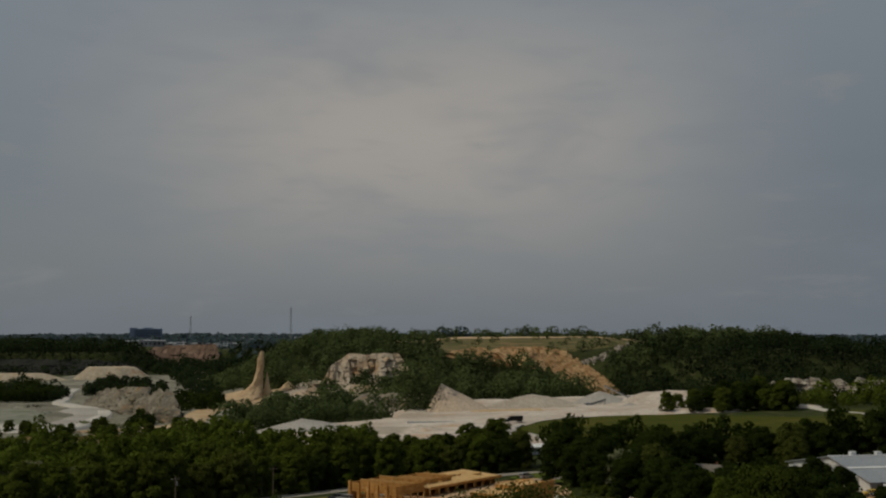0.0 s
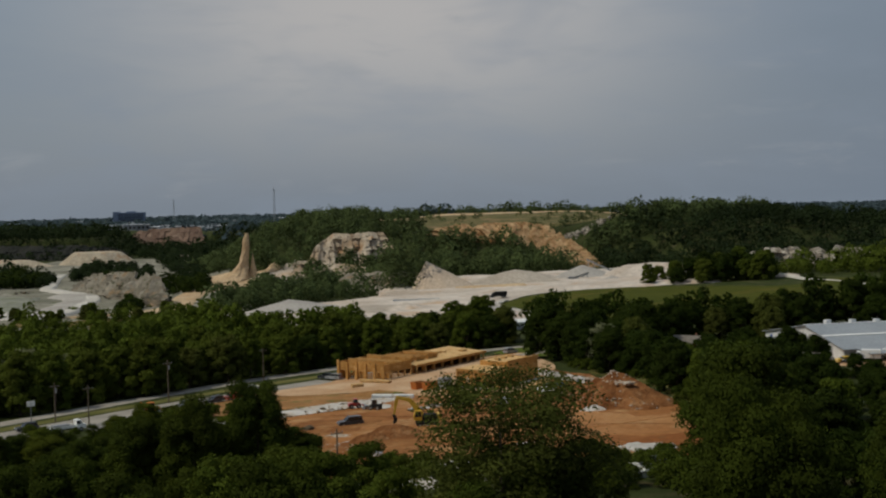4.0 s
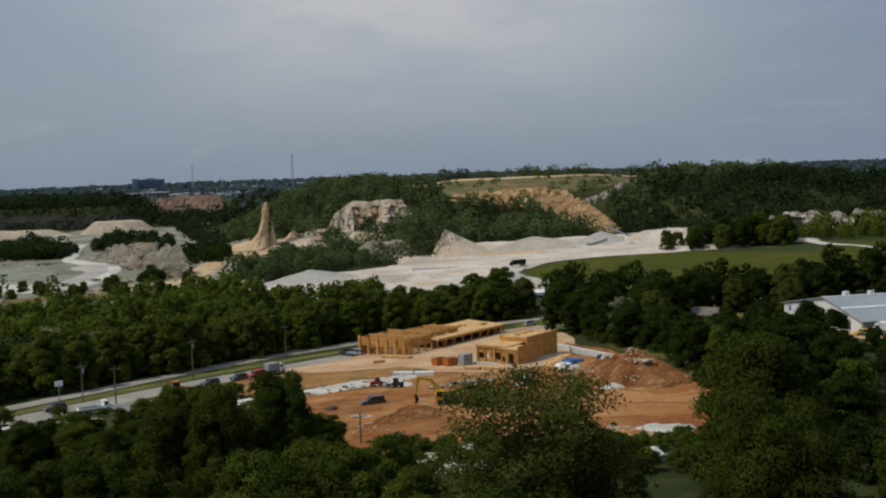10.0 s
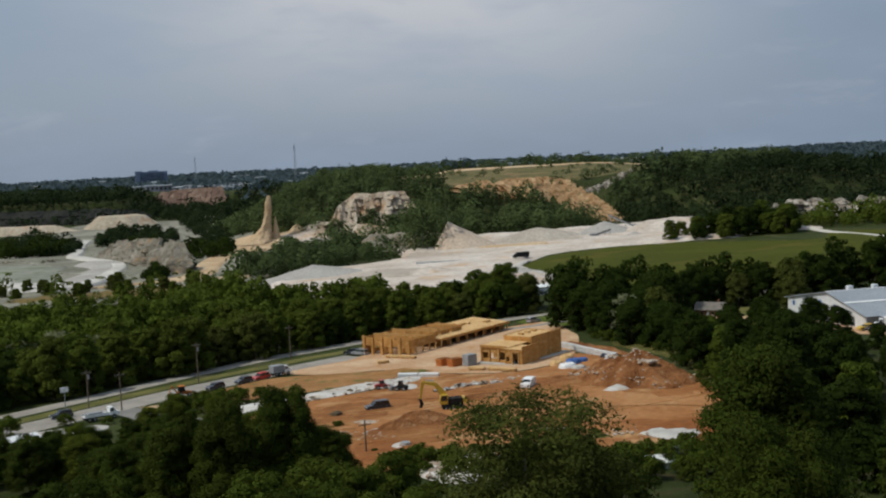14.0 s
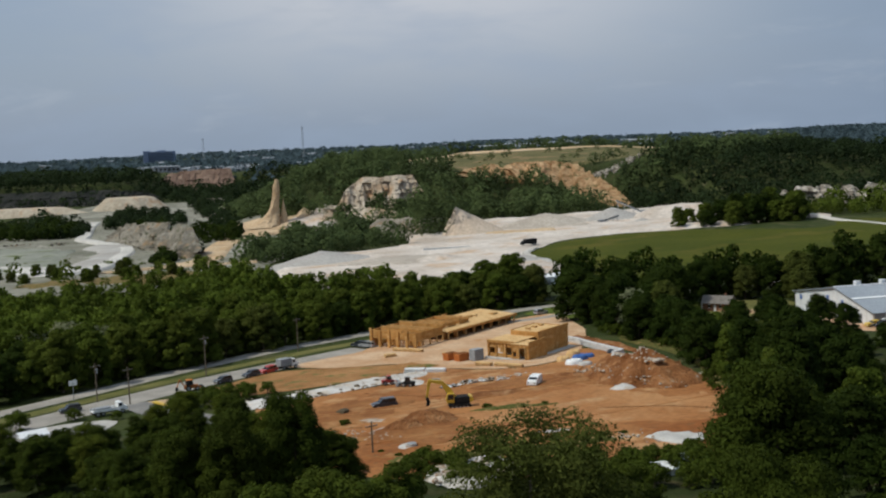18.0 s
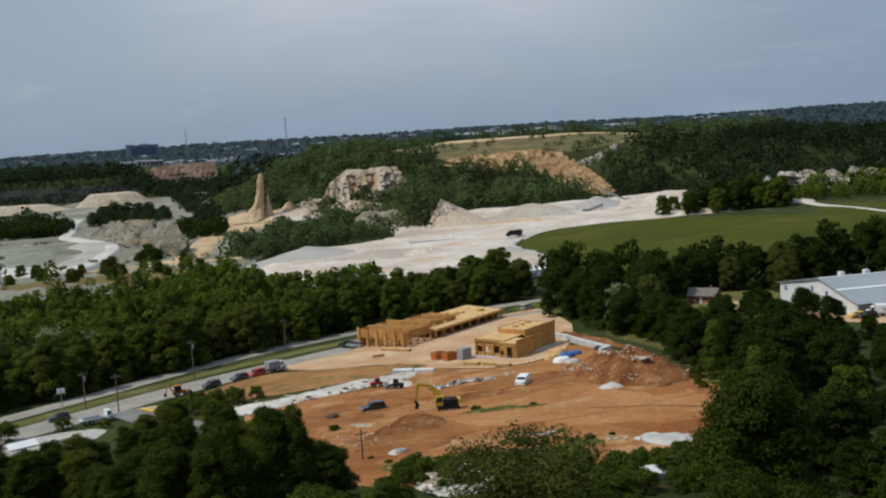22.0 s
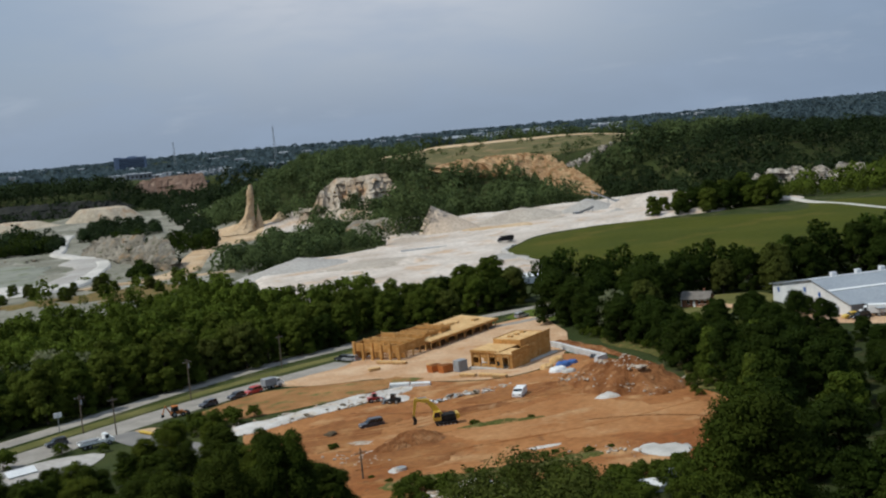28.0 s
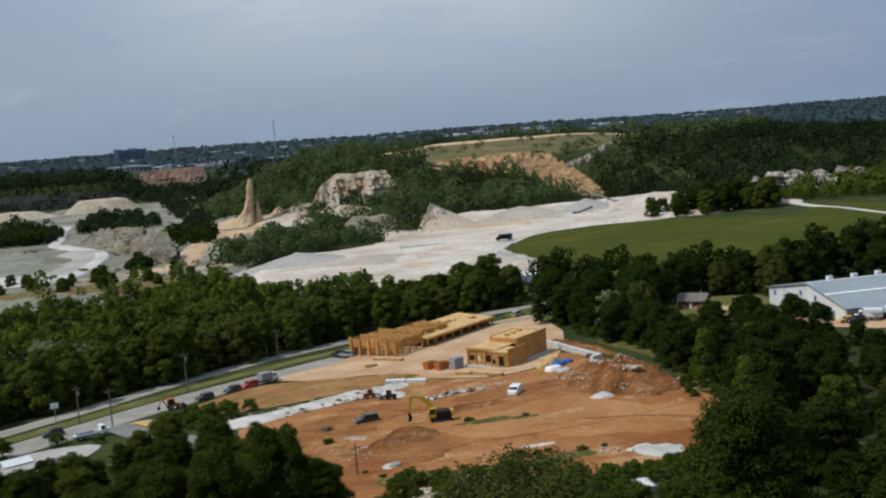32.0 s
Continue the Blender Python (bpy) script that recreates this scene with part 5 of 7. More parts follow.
for i, x in enumerate([0, 3.0, 6.2, 9.3, 12.4, 15.3]):
    part("post", Geo().box(x, -0.15, 0.25, x + 0.5, 0.25, 3.0, 0.02), M["lumber"], long_b)
    part("pilaster", Geo().box(x - 0.1, -0.45, 0.25, x + 0.7, -0.14, 5.5 - 0.5 * (i % 2), 0.02), M["osb"], long_b)
wall_panels(long_b, 0, 2.6, 15.5, 2.6, 0.25, 2.9, holes=((2, 4, 0.25, 2.4), (8, 11, 0.25, 2.4)), mat=M["osb"])
wall_panels(long_b, 0, 0.2, 0, 12.2, 0.25, 5.0, holes=((4, 6, 1.2, 2.6),))
wall_panels(long_b, 4.5, 12.2, 4.5, 46, 0.25, 4.0, holes=((10, 12, 1.2, 2.6), (20, 22, 1.2, 2.6)))
wall_panels(long_b, 15.5, 0.2, 15.5, 12, 2.6, 4.9)
for y in (3.2, 6.2, 9.2, 12.0):
    part("post", Geo().box(15.25, y, 0.25, 15.6, y + 0.35, 2.8, 0.02), M["lumber"], long_b)
for y, h in ((4.2, 5.2), (8.1, 4.9), (12.2, 5.4)):
    wall_panels(long_b, 0.2, y, 15.2, y, 2.6, h, sheet=1.22)
    part("top_plate", Geo().box(0.2, y - 0.12, h, 15.2, y + 0.12, h + 0.2, 0.02), M["lumber"], long_b)
for i in range(12):
    x = 1.0 + i * 1.2
    part("stud", Geo().box(x, 2.2, 0.25, x + 0.14, 2.34, 4.6, 0.01), M["lumber"], long_b)
    part("joist", Geo().box(x, 0.3, 4.1, x + 0.12, 12.0, 4.35, 0.01), M["lumber"], long_b)
# the roofed part
part("roof", Geo().prism([(4.2, 4.25), (4.2, 4.0), (17.4, 3.25), (17.4, 3.5)], 12.4, 46.4), M["deck"], long_b, "bare board roof deck")
for i in range(6):
    y = 12.6 + i * 5.6
    part("deck_sheet", Geo().prism([(5.0, 4.26), (5.0, 4.19), (17.0, 3.50), (17.0, 3.57)], y, y + 5.35), M["deck"], long_b)
part("fascia", Geo().box(17.35, 12.3, 3.0, 17.55, 46.5, 3.6, 0.02), M["osb"], long_b)
wall_panels(long_b, 15.0, 12.4, 15.0, 46, 0.25, 3.3, holes=tuple((2 + 4.6 * k, 5.2 + 4.6 * k, 0.25, 2.9) for k in range(7)), mat=M["osb"])
for k in range(9):
    part("porch_post", Geo().box(16.8, 12.6 + 4.1 * k, 0.25, 17.1, 12.9 + 4.1 * k, 3.2, 0.02), M["lumber"], long_b)
wall_panels(long_b, 4.5, 46, 15.5, 46, 0.25, 3.6)
for x, y in ((6, 22), (8, 35), (10, 17)):
    part("board_stack", Geo().box(x, y, 4.4 - 0.057 * x, x + 2.4, y + 1.2, 4.85 - 0.057 * x, 0.03), M["deck"], long_b)
for y, h in ((15.6, 5.3), (19.2, 5.0), (22.8, 5.4), (26.4, 5.1)):
    wall_panels(long_b, 4.6, y, 13.6, y, 3.5, h, sheet=1.22)
    part("top_plate", Geo().box(4.6, y - 0.12, h, 13.6, y + 0.12, h + 0.18, 0.02), M["lumber"], long_b)
wall_panels(long_b, 4.5, 12.4, 4.5, 29.0, 4.1, 5.3)
wall_panels(long_b, 13.7, 12.4, 13.7, 27.0, 3.6, 4.9, holes=((3, 4.6, 3.6, 4.5), (8.5, 10.5, 3.6, 4.5)))
for k in range(11):
    part("joist", Geo().box(5.2 + 0.8 * k, 12.5, 4.7, 5.3 + 0.8 * k, 26.3, 4.9, 0.01), M["lumber"], long_b)
for x, y in ((6.5, 29.5), (9, 31.5), (12, 40)):
    part("sheet_stack", Geo().box(x, y, 4.35 - 0.057 * x, x + 1.3, y + 2.5, 4.95 - 0.057 * x, 0.03), M["lumber"], long_b)
part("interior_partition", Geo().box(7.5, 12.6, 0.25, 7.7, 45.8, 3.7, 0.02), M["lumber"], long_b)

SMALL_Z = gz(14, 266) + 0.1
small_b = thing("small_building", 6.6, 270.0, TURN, "small flat-roofed shop building of raw board, under construction", "building", z=SMALL_Z)
part("slab", Geo().box(-0.4, -0.6, -1.0, 12.4, 20.6, 0.2, 0.05), M["concrete"], small_b, "concrete floor slab")
# low block with three window openings
wall_panels(small_b, 0, 0.6, 7.2, 0.6, 0.2, 3.9, holes=((0.5, 1.9, 1.1, 2.5), (2.7, 4.4, 1.1, 2.4), (5.2, 6.7, 0.9, 2.7)))
for x in (-0.1, 2.2, 4.75, 6.9):
    part("pilaster", Geo().box(x, 0.28, 0.2, x + 0.35, 0.5, 4.1, 0.02), M["osb"], small_b)
part("lintel", Geo().box(-0.2, 0.2, 3.6, 7.2, 0.5, 4.2, 0.03), M["osb"], small_b)
wall_panels(small_b, 0, 0.7, 0, 9, 0.2, 3.9, holes=((3, 5, 0.2, 2.6),))
part("roof", Geo().box(-0.3, 0.4, 3.85, 8.0, 9.2, 4.1, 0.03), M["deck"], small_b, "bright board roof deck")
part("back_wall", Geo().box(0.3, 5.5, 0.2, 7.0, 5.7, 3.8, 0.02), M["osb"], small_b)
# entry block
wall_panels(small_b, 7.2, -0.2, 12, -0.2, 0.2, 3.7, holes=((0.4, 1.2, 0.8, 1.9), (2.2, 3.8, 0.2, 2.7)))
part("door_surround", Geo().box(9.2, -0.5, 0.2, 9.45, -0.25, 3.0, 0.02).box(10.95, -0.5, 0.2, 11.2, -0.25, 3.0, 0.02).box(9.2, -0.5, 3.0, 11.2, -0.25, 3.3, 0.02), M["lumber"], small_b)
wall_panels(small_b, 12, -0.2, 12, 7.6, 0.2, 3.9)
part("parapet", Geo().box(11.9, -0.3, 3.7, 12.15, 7.7, 4.5, 0.03), M["osb"], small_b)
part("entry_roof", Geo().box(7.0, -0.4, 3.65, 12.0, 6.0, 3.85, 0.03), M["deck"], small_b)
part("entry_back", Geo().box(7.3, 3.5, 0.2, 11.8, 3.7, 3.6, 0.02), M["osb"], small_b)
# tall block
wall_panels(small_b, 10.6, 6.0, 10.6, 20, 0.2, 5.5)
wall_panels(small_b, 1.0, 9.0, 10.6, 9.0, 3.8, 5.2)
part("tall_roof", Geo().box(0.8, 9.0, 4.9, 10.5, 20.2, 5.15, 0.03), M["deck"], small_b, "board roof deck behind a parapet")
part("parapet", Geo().box(10.4, 5.9, 5.2, 10.75, 20.2, 5.9, 0.03), M["osb"], small_b)
wall_panels(small_b, 1.0, 9.2, 1.0, 20, 0.2, 5.3)
wall_panels(small_b, 1.0, 20, 10.6, 20, 0.2, 5.3)
for y in (11.5, 14.5, 17.5):
    part("roof_curb", Geo().box(3.5, y, 5.15, 4.7, y + 1.0, 5.55, 0.03), M["lumber"], small_b)


# ---- vehicles ----
def wheel(parent, x, y, r, w):
    ob = part("wheel", Geo().tube((x, y - w / 2, r), (x, y + w / 2, r), r, r, 14), M["dark"], parent, "black tyre")
    part("rim", Geo().tube((x, y - w / 2 - 0.015, r), (x, y + w / 2 + 0.015, r), r * 0.58, r * 0.58, 10), M["steel"], ob)
    return ob


def car(x, y, turn, paint, label, length=4.7, high=1.75, wide=1.85, kind="car", z=None):
    """A car, nose along local +x: body, window band, roof, wheels and lamps."""
    ob = thing(kind, x, y, turn, label, kind, z=z, lift=0.14)
    L, W, H = length / 2, wide / 2, high
    part("body", Geo().prism([(-L, 0.35), (-L + 0.05, 0.95), (-L + 0.25, 1.02), (L - 1.3, 1.02), (L - 0.25, 0.9), (L, 0.7), (L, 0.35), (L - 0.4, 0.26), (-L + 0.4, 0.26)], -W, W), paint, ob)
    part("window", Geo().prism([(-L + 0.18, 1.0), (-L + 0.42, H - 0.1), (L - 2.0, H - 0.1), (L - 1.25, 1.0)], -W + 0.10, W - 0.10), M["glass"], ob, "dark tinted glass")
    part("roof", Geo().prism([(-L + 0.38, H - 0.14), (-L + 0.5, H), (L - 2.1, H), (L - 1.9, H - 0.14)], -W + 0.13, W - 0.13), paint, ob)
    for px in (-L + 0.3, -L + 1.6, L - 1.95):
        part("pillar", Geo().box(px, -W + 0.08, 1.0, px + 0.09, W - 0.08, H - 0.1), paint, ob)
    for sx in (-L + 0.85, L - 0.9):
        for sy in (-W + 0.1, W - 0.1):
            wheel(ob, sx, sy, 0.34, 0.24)
    for sy in (-W + 0.25, W - 0.25):
        part("headlight", Geo().box(L - 0.12, sy - 0.16, 0.62, L + 0.02, sy + 0.16, 0.78, 0.02), M["white"], ob)
        part("tail_light", Geo().box(-L - 0.02, sy - 0.13, 0.7, -L + 0.08, sy + 0.13, 0.95, 0.02), M["red"], ob)
    return ob


def van(x, y, turn, label, paint=None, length=5.4, high=2.3):
    paint = paint or M["white"]
    ob = thing("van", x, y, turn, label, "van", lift=0.14)
    L, W = length / 2, 0.98
    part("body", Geo().prism([(-L, 0.35), (-L, high - 0.1), (-L + 0.15, high), (L - 1.7, high), (L - 0.95, 1.35), (L - 0.1, 1.1), (L, 0.75), (L, 0.35)], -W, W), paint, ob)
    part("windscreen", Geo().prism([(L - 1.62, high - 0.12), (L - 1.5, high - 0.12), (L - 0.82, 1.38), (L - 0.98, 1.36)], -W + 0.12, W - 0.12), M["glass"], ob)
    for sy in (-1, 1):
        part("side_window", Geo().box(L - 2.6, sy * W - 0.02, 1.35, L - 1.6, sy * W + 0.02, high - 0.35), M["glass"], ob)
        part("headlight", Geo().box(L - 0.1, sy * 0.7 - 0.15, 0.7, L + 0.02, sy * 0.7 + 0.15, 0.9, 0.02), M["glass"], ob)
    part("rear_window", Geo().box(-L - 0.02, -0.8, 1.3, -L + 0.03, 0.8, high - 0.35), M["glass"], ob)
    for sx in (-L + 1.0, L - 0.95):
        for sy in (-W + 0.1, W - 0.1):
            wheel(ob, sx, sy, 0.36, 0.25)
    return ob


def lorry(x, y, turn, label, cab, bed, length=7.5, box_high=0.0, name="truck", z=None):
    """A truck with a cab and a flat or boxed bed, nose along +x."""
    ob = thing(name, x, y, turn, label, "truck", z=z, lift=0.14)
    L = length / 2
    part("chassis", Geo().box(-L, -0.5, 0.55, L - 0.3, 0.5, 0.85, 0.03), M["dark"], ob)
    part("cab", Geo().prism([(L - 2.0, 0.6), (L - 2.0, 2.4), (L - 1.1, 2.4), (L - 0.7, 1.55), (L, 1.4), (L, 0.6)], -1.0, 1.0), cab, ob)
    part("windscreen", Geo().prism([(L - 1.18, 2.3), (L - 1.05, 2.3), (L - 0.66, 1.6), (L - 0.8, 1.6)], -0.9, 0.9), M["glass"], ob)
    for sy in (-1, 1):
        part("side_window", Geo().box(L - 1.85, sy - 0.02, 1.55, L - 1.15, sy + 0.02, 2.2), M["glass"], ob)
    if box_high:
        part("cargo_box", Geo().box(-L, -1.15, 0.9, L - 2.15, 1.15, 0.9 + box_high, 0.05), bed, ob)
    else:
        part("bed", Geo().box(-L, -1.15, 0.9, L - 2.15, 1.15, 1.1, 0.03), bed, ob)
        for sy in (-1.12, 1.06):
            part("side_board", Geo().box(-L, sy, 1.1, L - 2.15, sy + 0.06, 1.5, 0.01), bed, ob)
        part("load", Geo().box(-L + 0.6, -0.8, 1.1, L - 3.4, 0.8, 1.75, 0.08), M["grey"], ob)
    for sx in (-L + 1.0, -L + 2.1, L - 1.1):
        for sy in (-0.95, 0.95):
            wheel(ob, sx, sy, 0.48, 0.3)
    return ob


car(-15.0, 218.0, 200, M["navy"], "dark slate sport utility car on bare dirt", 4.9, 1.8)
van(15.2, 229.5, 250, "white minivan parked on bare dirt", None, 4.7, 1.85)
car(-27.6, 311.0, 150, M["navy"], "dark pickup-sized car parked by the new building", 5.0, 1.7)
car(-25.4, 308.6, 150, M["silver"], "silver car parked by the new building")
car(-47.4, 277.0, 228, M["red"], "red car parked on the frontage road", 4.8, 1.7)
car(-51.0, 273.0, 228, M["navy"], "dark car parked behind a red one on the frontage road", 4.5, 1.6)
car(-56.6, 266.6, 228, M["navy"], "black car parked on the frontage road", 4.6, 1.6)
lorry(-43.2, 281.6, 40, "grey box truck with a white cab on the frontage road", M["white"], M["grey"], 5.4, 1.8, "box_truck")
car(-85.0, 242.0, 215, M["navy"], "black car driving on the frontage road")
lorry(-74.5, 235.5, 35, "white flatbed truck with a grey load by the road", M["white"], M["white"], 7.4)
lorry(104.5, 270.5, 160, "white delivery truck backed up to the warehouse", M["white"], M["white"], 6.5, 2.0, "box_truck")
lorry(111.5, 272.5, 160, "white delivery truck beside the warehouse canopy", M["white"], M["white"], 6.5, 2.0, "box_truck")
car(100.8, 268.8, 190, M["dark"], "black car in the warehouse yard")
car(99.4, 271.5, 190, M["yellow"], "yellow-green car in the warehouse yard", 4.0, 1.5)
car(25.0, 346.0, 40, M["silver"], "pale car on the drive behind the site")
lorry(37.5, 600, 205, "dark dump truck in the stockyard", M["dark"], M["dark"], 9.0, 2.2, "dump_truck", z=gz(37.5, 600) + 1.6)


def excavator(x, y, turn):
    ob = thing("excavator", x, y, turn, "yellow tracked excavator digging beside a soil heap", "excavator", lift=0.2)
    for sy in (-1.45, 0.75):
        tr = part("track", Geo().prism([(-0.2, 0.35), (0.25, 0.0), (3.9, 0.0), (4.4, 0.35), (4.3, 0.85), (3.9, 1.0), (0.2, 1.0), (-0.1, 0.8)], sy, sy + 0.7), M["dark"], ob, "black steel crawler track")
        for k in range(5):
            part("roller", Geo().tube((0.5 + 0.8 * k, sy - 0.04, 0.35), (0.5 + 0.8 * k, sy + 0.74, 0.35), 0.2, 0.2, 8), M["grey"], tr)
    part("turntable", Geo().tube((2.1, 0, 0.95), (2.1, 0, 1.3), 0.9, 0.9, 14), M["dark"], ob)
    part("engine_house", Geo().prism([(0.9, 1.3), (0.9, 2.3), (3.6, 2.45), (4.2, 2.2), (4.2, 1.3)], -1.25, 1.25), M["dark"], ob)
    part("counterweight", Geo().prism([(4.1, 1.35), (4.1, 2.5), (4.7, 2.35), (4.9, 1.8), (4.75, 1.35)], -1.3, 1.3), M["yellow"], ob)
    cab = part("cab", Geo().prism([(-0.6, 1.3), (-0.75, 2.0), (-0.4, 3.2), (0.95, 3.2), (0.95, 1.3)], -1.3, -0.2), M["yellow"], ob)
    part("cab_window", Geo().prism([(-0.55, 2.0), (-0.3, 3.05), (0.8, 3.05), (0.8, 2.0)], -1.33, -0.17), M["glass"], cab)
    boom = part("boom", Geo().prism([(0.9, 1.7), (0.3, 1.9), (-1.6, 5.0), (-3.9, 5.6), (-3.9, 6.0), (-1.3, 5.75), (0.4, 4.1), (1.4, 2.4)], -0.1, 0.75), M["yellow"], ob)
    part("boom_cylinder", Geo().tube((0.1, 0.9, 1.9), (-1.1, 0.75, 4.6), 0.13, 0.13, 8), M["steel"], boom)
    stick = part("stick", Geo().prism([(-3.3, 6.1), (-4.0, 6.2), (-4.3, 5.6), (-4.75, 2.4), (-4.4, 2.35), (-3.7, 5.2)], 0.12, 0.52), M["yellow"], ob)
    part("stick_cylinder", Geo().tube((-1.6, 0.32, 6.1), (-3.4, 0.32, 6.15), 0.12, 0.12, 8), M["steel"], stick)
    part("bucket", Geo().prism([(-4.9, 2.5), (-4.3, 2.4), (-3.9, 1.5), (-4.2, 0.8), (-4.8, 0.7), (-4.6, 1.3), (-4.75, 1.9)], -0.25, 0.9), M["dark"], ob)
    return ob


digger = excavator(-2.2, 211.2, 6)
digger.scale = (0.92, 0.92, 0.92)


def backhoe(x, y, turn):
    ob = thing("backhoe", x, y, turn, "yellow-brown backhoe loader working beside the road", "backhoe", lift=0.14)
    part("body", Geo().prism([(-1.6, 0.7), (-1.6, 1.5), (0.1, 1.6), (1.9, 1.45), (1.9, 0.7)], -0.7, 0.7), M["orange"], ob)
    part("cab", Geo().prism([(-1.3, 1.5), (-1.1, 2.9), (0.3, 2.9), (0.5, 1.5)], -0.75, 0.75), M["dark"], ob)
    part("cab_roof", Geo().box(-1.3, -0.85, 2.85, 0.5, 0.85, 3.0, 0.03), M["orange"], ob)
    part("loader_bucket", Geo().prism([(2.7, 0.2), (2.6, 1.0), (3.2, 1.1), (3.6, 0.25)], -1.1, 1.1), M["dark"], ob)
    part("loader_arm", Geo().tube((0.6, -0.8, 1.4), (2.8, -0.8, 0.7), 0.12).tube((0.6, 0.8, 1.4), (2.8, 0.8, 0.7), 0.12), M["orange"], ob)
    part("rear_boom", Geo().tube((-1.6, 0, 1.2), (-3.0, 0, 3.3), 0.18).tube((-3.0, 0, 3.3), (-3.9, 0, 1.2), 0.14), M["orange"], ob)
    part("rear_bucket", Geo().prism([(-4.3, 0.4), (-4.1, 1.3), (-3.6, 1.2), (-3.6, 0.5)], -0.4, 0.4), M["dark"], ob)
    for sx, r in ((-0.9, 0.75), (1.5, 0.5)):
        for sy in (-0.85, 0.85):
            wheel(ob, sx, sy, r, 0.4)
    return ob


digger_small = backhoe(-62.5, 259.0, 30)
digger_small.scale = (0.85, 0.85, 0.85)


def loader(x, y, turn, label, z=None, paint=None, size=1.0):
    ob = thing("wheel_loader", x, y, turn, label, "loader", z=z, lift=0.16)
    paint = paint or M["yellow"]
    part("body", Geo().prism([(-2.6, 0.8), (-2.6, 1.9), (-0.4, 2.0), (1.2, 1.5), (1.2, 0.8)], -0.9, 0.9), paint, ob)
    part("cab", Geo().prism([(-0.9, 1.9), (-0.7, 3.2), (0.6, 3.2), (0.7, 1.9)], -0.75, 0.75), M["glass"], ob)
    part("cab_roof", Geo().box(-0.95, -0.85, 3.15, 0.75, 0.85, 3.3, 0.03), paint, ob)
    part("lift_arm", Geo().tube((0.8, -0.6, 1.8), (3.0, -0.6, 0.8), 0.16).tube((0.8, 0.6, 1.8), (3.0, 0.6, 0.8), 0.16), paint, ob)
    part("bucket", Geo().prism([(2.9, 0.2), (2.8, 1.3), (3.3, 1.4), (4.1, 0.25)], -1.4, 1.4), M["grey"], ob)
    for sx in (-1.6, 1.0):
        for sy in (-1.0, 1.0):
            wheel(ob, sx, sy, 0.75, 0.5)
    ob.scale = (size, size, size)
    return ob


loader(-15.6, 244.0, 15, "small red loader beside the gravel trench", paint=M["red"], size=0.62)
loader(-11.4, 239.5, 160, "dark compact loader on the dirt lot", paint=M["dark"], size=0.62)
loader(96, 742, 200, "dark wheel loader by the stockpiles", z=gz(96, 742) + 1.5, paint=M["grey"])

# ---- materials and clutter on the site ----
def stack(name, x, y, turn, size, mat, label, category, layers=3, group=""):
    ob = thing(name, x, y, turn, label, category, group, lift=0.16)
    a, b, h = size
    for i in range(layers):
        d = 0.05 * ((i * 7) % 3 - 1)
        part("layer", Geo().box(-a / 2 + d, -b / 2 - d, h * i / layers + 0.04 + 0.0, a / 2 + d, b / 2 - d, h * (i + 1) / layers, 0.04), mat, ob)
    for sx in (-a * 0.3, a * 0.3):
        part("bearer", Geo().box(sx - 0.06, -b / 2, -0.1, sx + 0.06, b / 2, 0.05, 0.01), M["lumber"], ob)
    return ob


stack("wrapped_bundle", -10.5, 258.8, -8, (4.6, 1.3, 0.9), M["white"], "white plastic-wrapped lumber bundle on the dirt", "bundle", 2, "wrapped bundles")
stack("wrapped_bundle", -5.6, 256.2, -12, (4.6, 1.3, 0.9), M["white"], "white plastic-wrapped lumber bundle on the dirt", "bundle", 2, "wrapped bundles")
dr = random.Random(19)
for x, y, n, spread in [(2.0, 237.5, 26, 3.2), (7.5, 238.0, 24, 2.8), (-2.0, 234.5, 18, 2.4)]:
    pile = thing("debris_pile", x, y, 15, "jumbled pile of broken grey and white concrete slabs", "debris", "debris piles", lift=0.15)
    for k in range(n):
        a, b, c = dr.uniform(0.4, 1.4), dr.uniform(0.3, 0.8), dr.uniform(0.10, 0.28)
        ob = part("slab", Geo().box(-a / 2, -b / 2, -c / 2, a / 2, b / 2, c / 2, 0.03).box(-a / 2 + 0.1, b / 2 - 0.05, -c / 2 + 0.02, a / 5, b / 2 + 0.16, c / 2 - 0.02, 0.02), M[dr.choice(["concrete", "rubble", "grey", "boulder", "white", "concrete"])], pile)
        r = spread * math.sqrt(dr.random())
        t = dr.uniform(0, 6.28)
        ob.matrix_basis = pose(r * math.cos(t), 0.5 * r * math.sin(t), 0.15 + 0.9 * (1 - r / spread) * dr.random(), dr.uniform(-28, 28), dr.uniform(-28, 28), dr.uniform(0, 360))
for x, y, a, b, t in [(-3.0, 280.5, 2.6, 1.2, -30), (-15.5, 296.0, 4.8, 1.2, -34), (-11.6, 292.5, 4.8, 1.2, -36), (-17.8, 287.0, 3.0, 1.4, 20), (5.5, 260.0, 4.0, 1.4, -30), (9.5, 257.0, 3.6, 1.2, -36), (12.5, 253.6, 3.6, 1.4, -30)]:
    stack("lumber_stack", x, y, t, (a, b, 0.8), M["deck"], "stack of fresh yellow lumber and sheets", "lumber", 4, "lumber stacks")


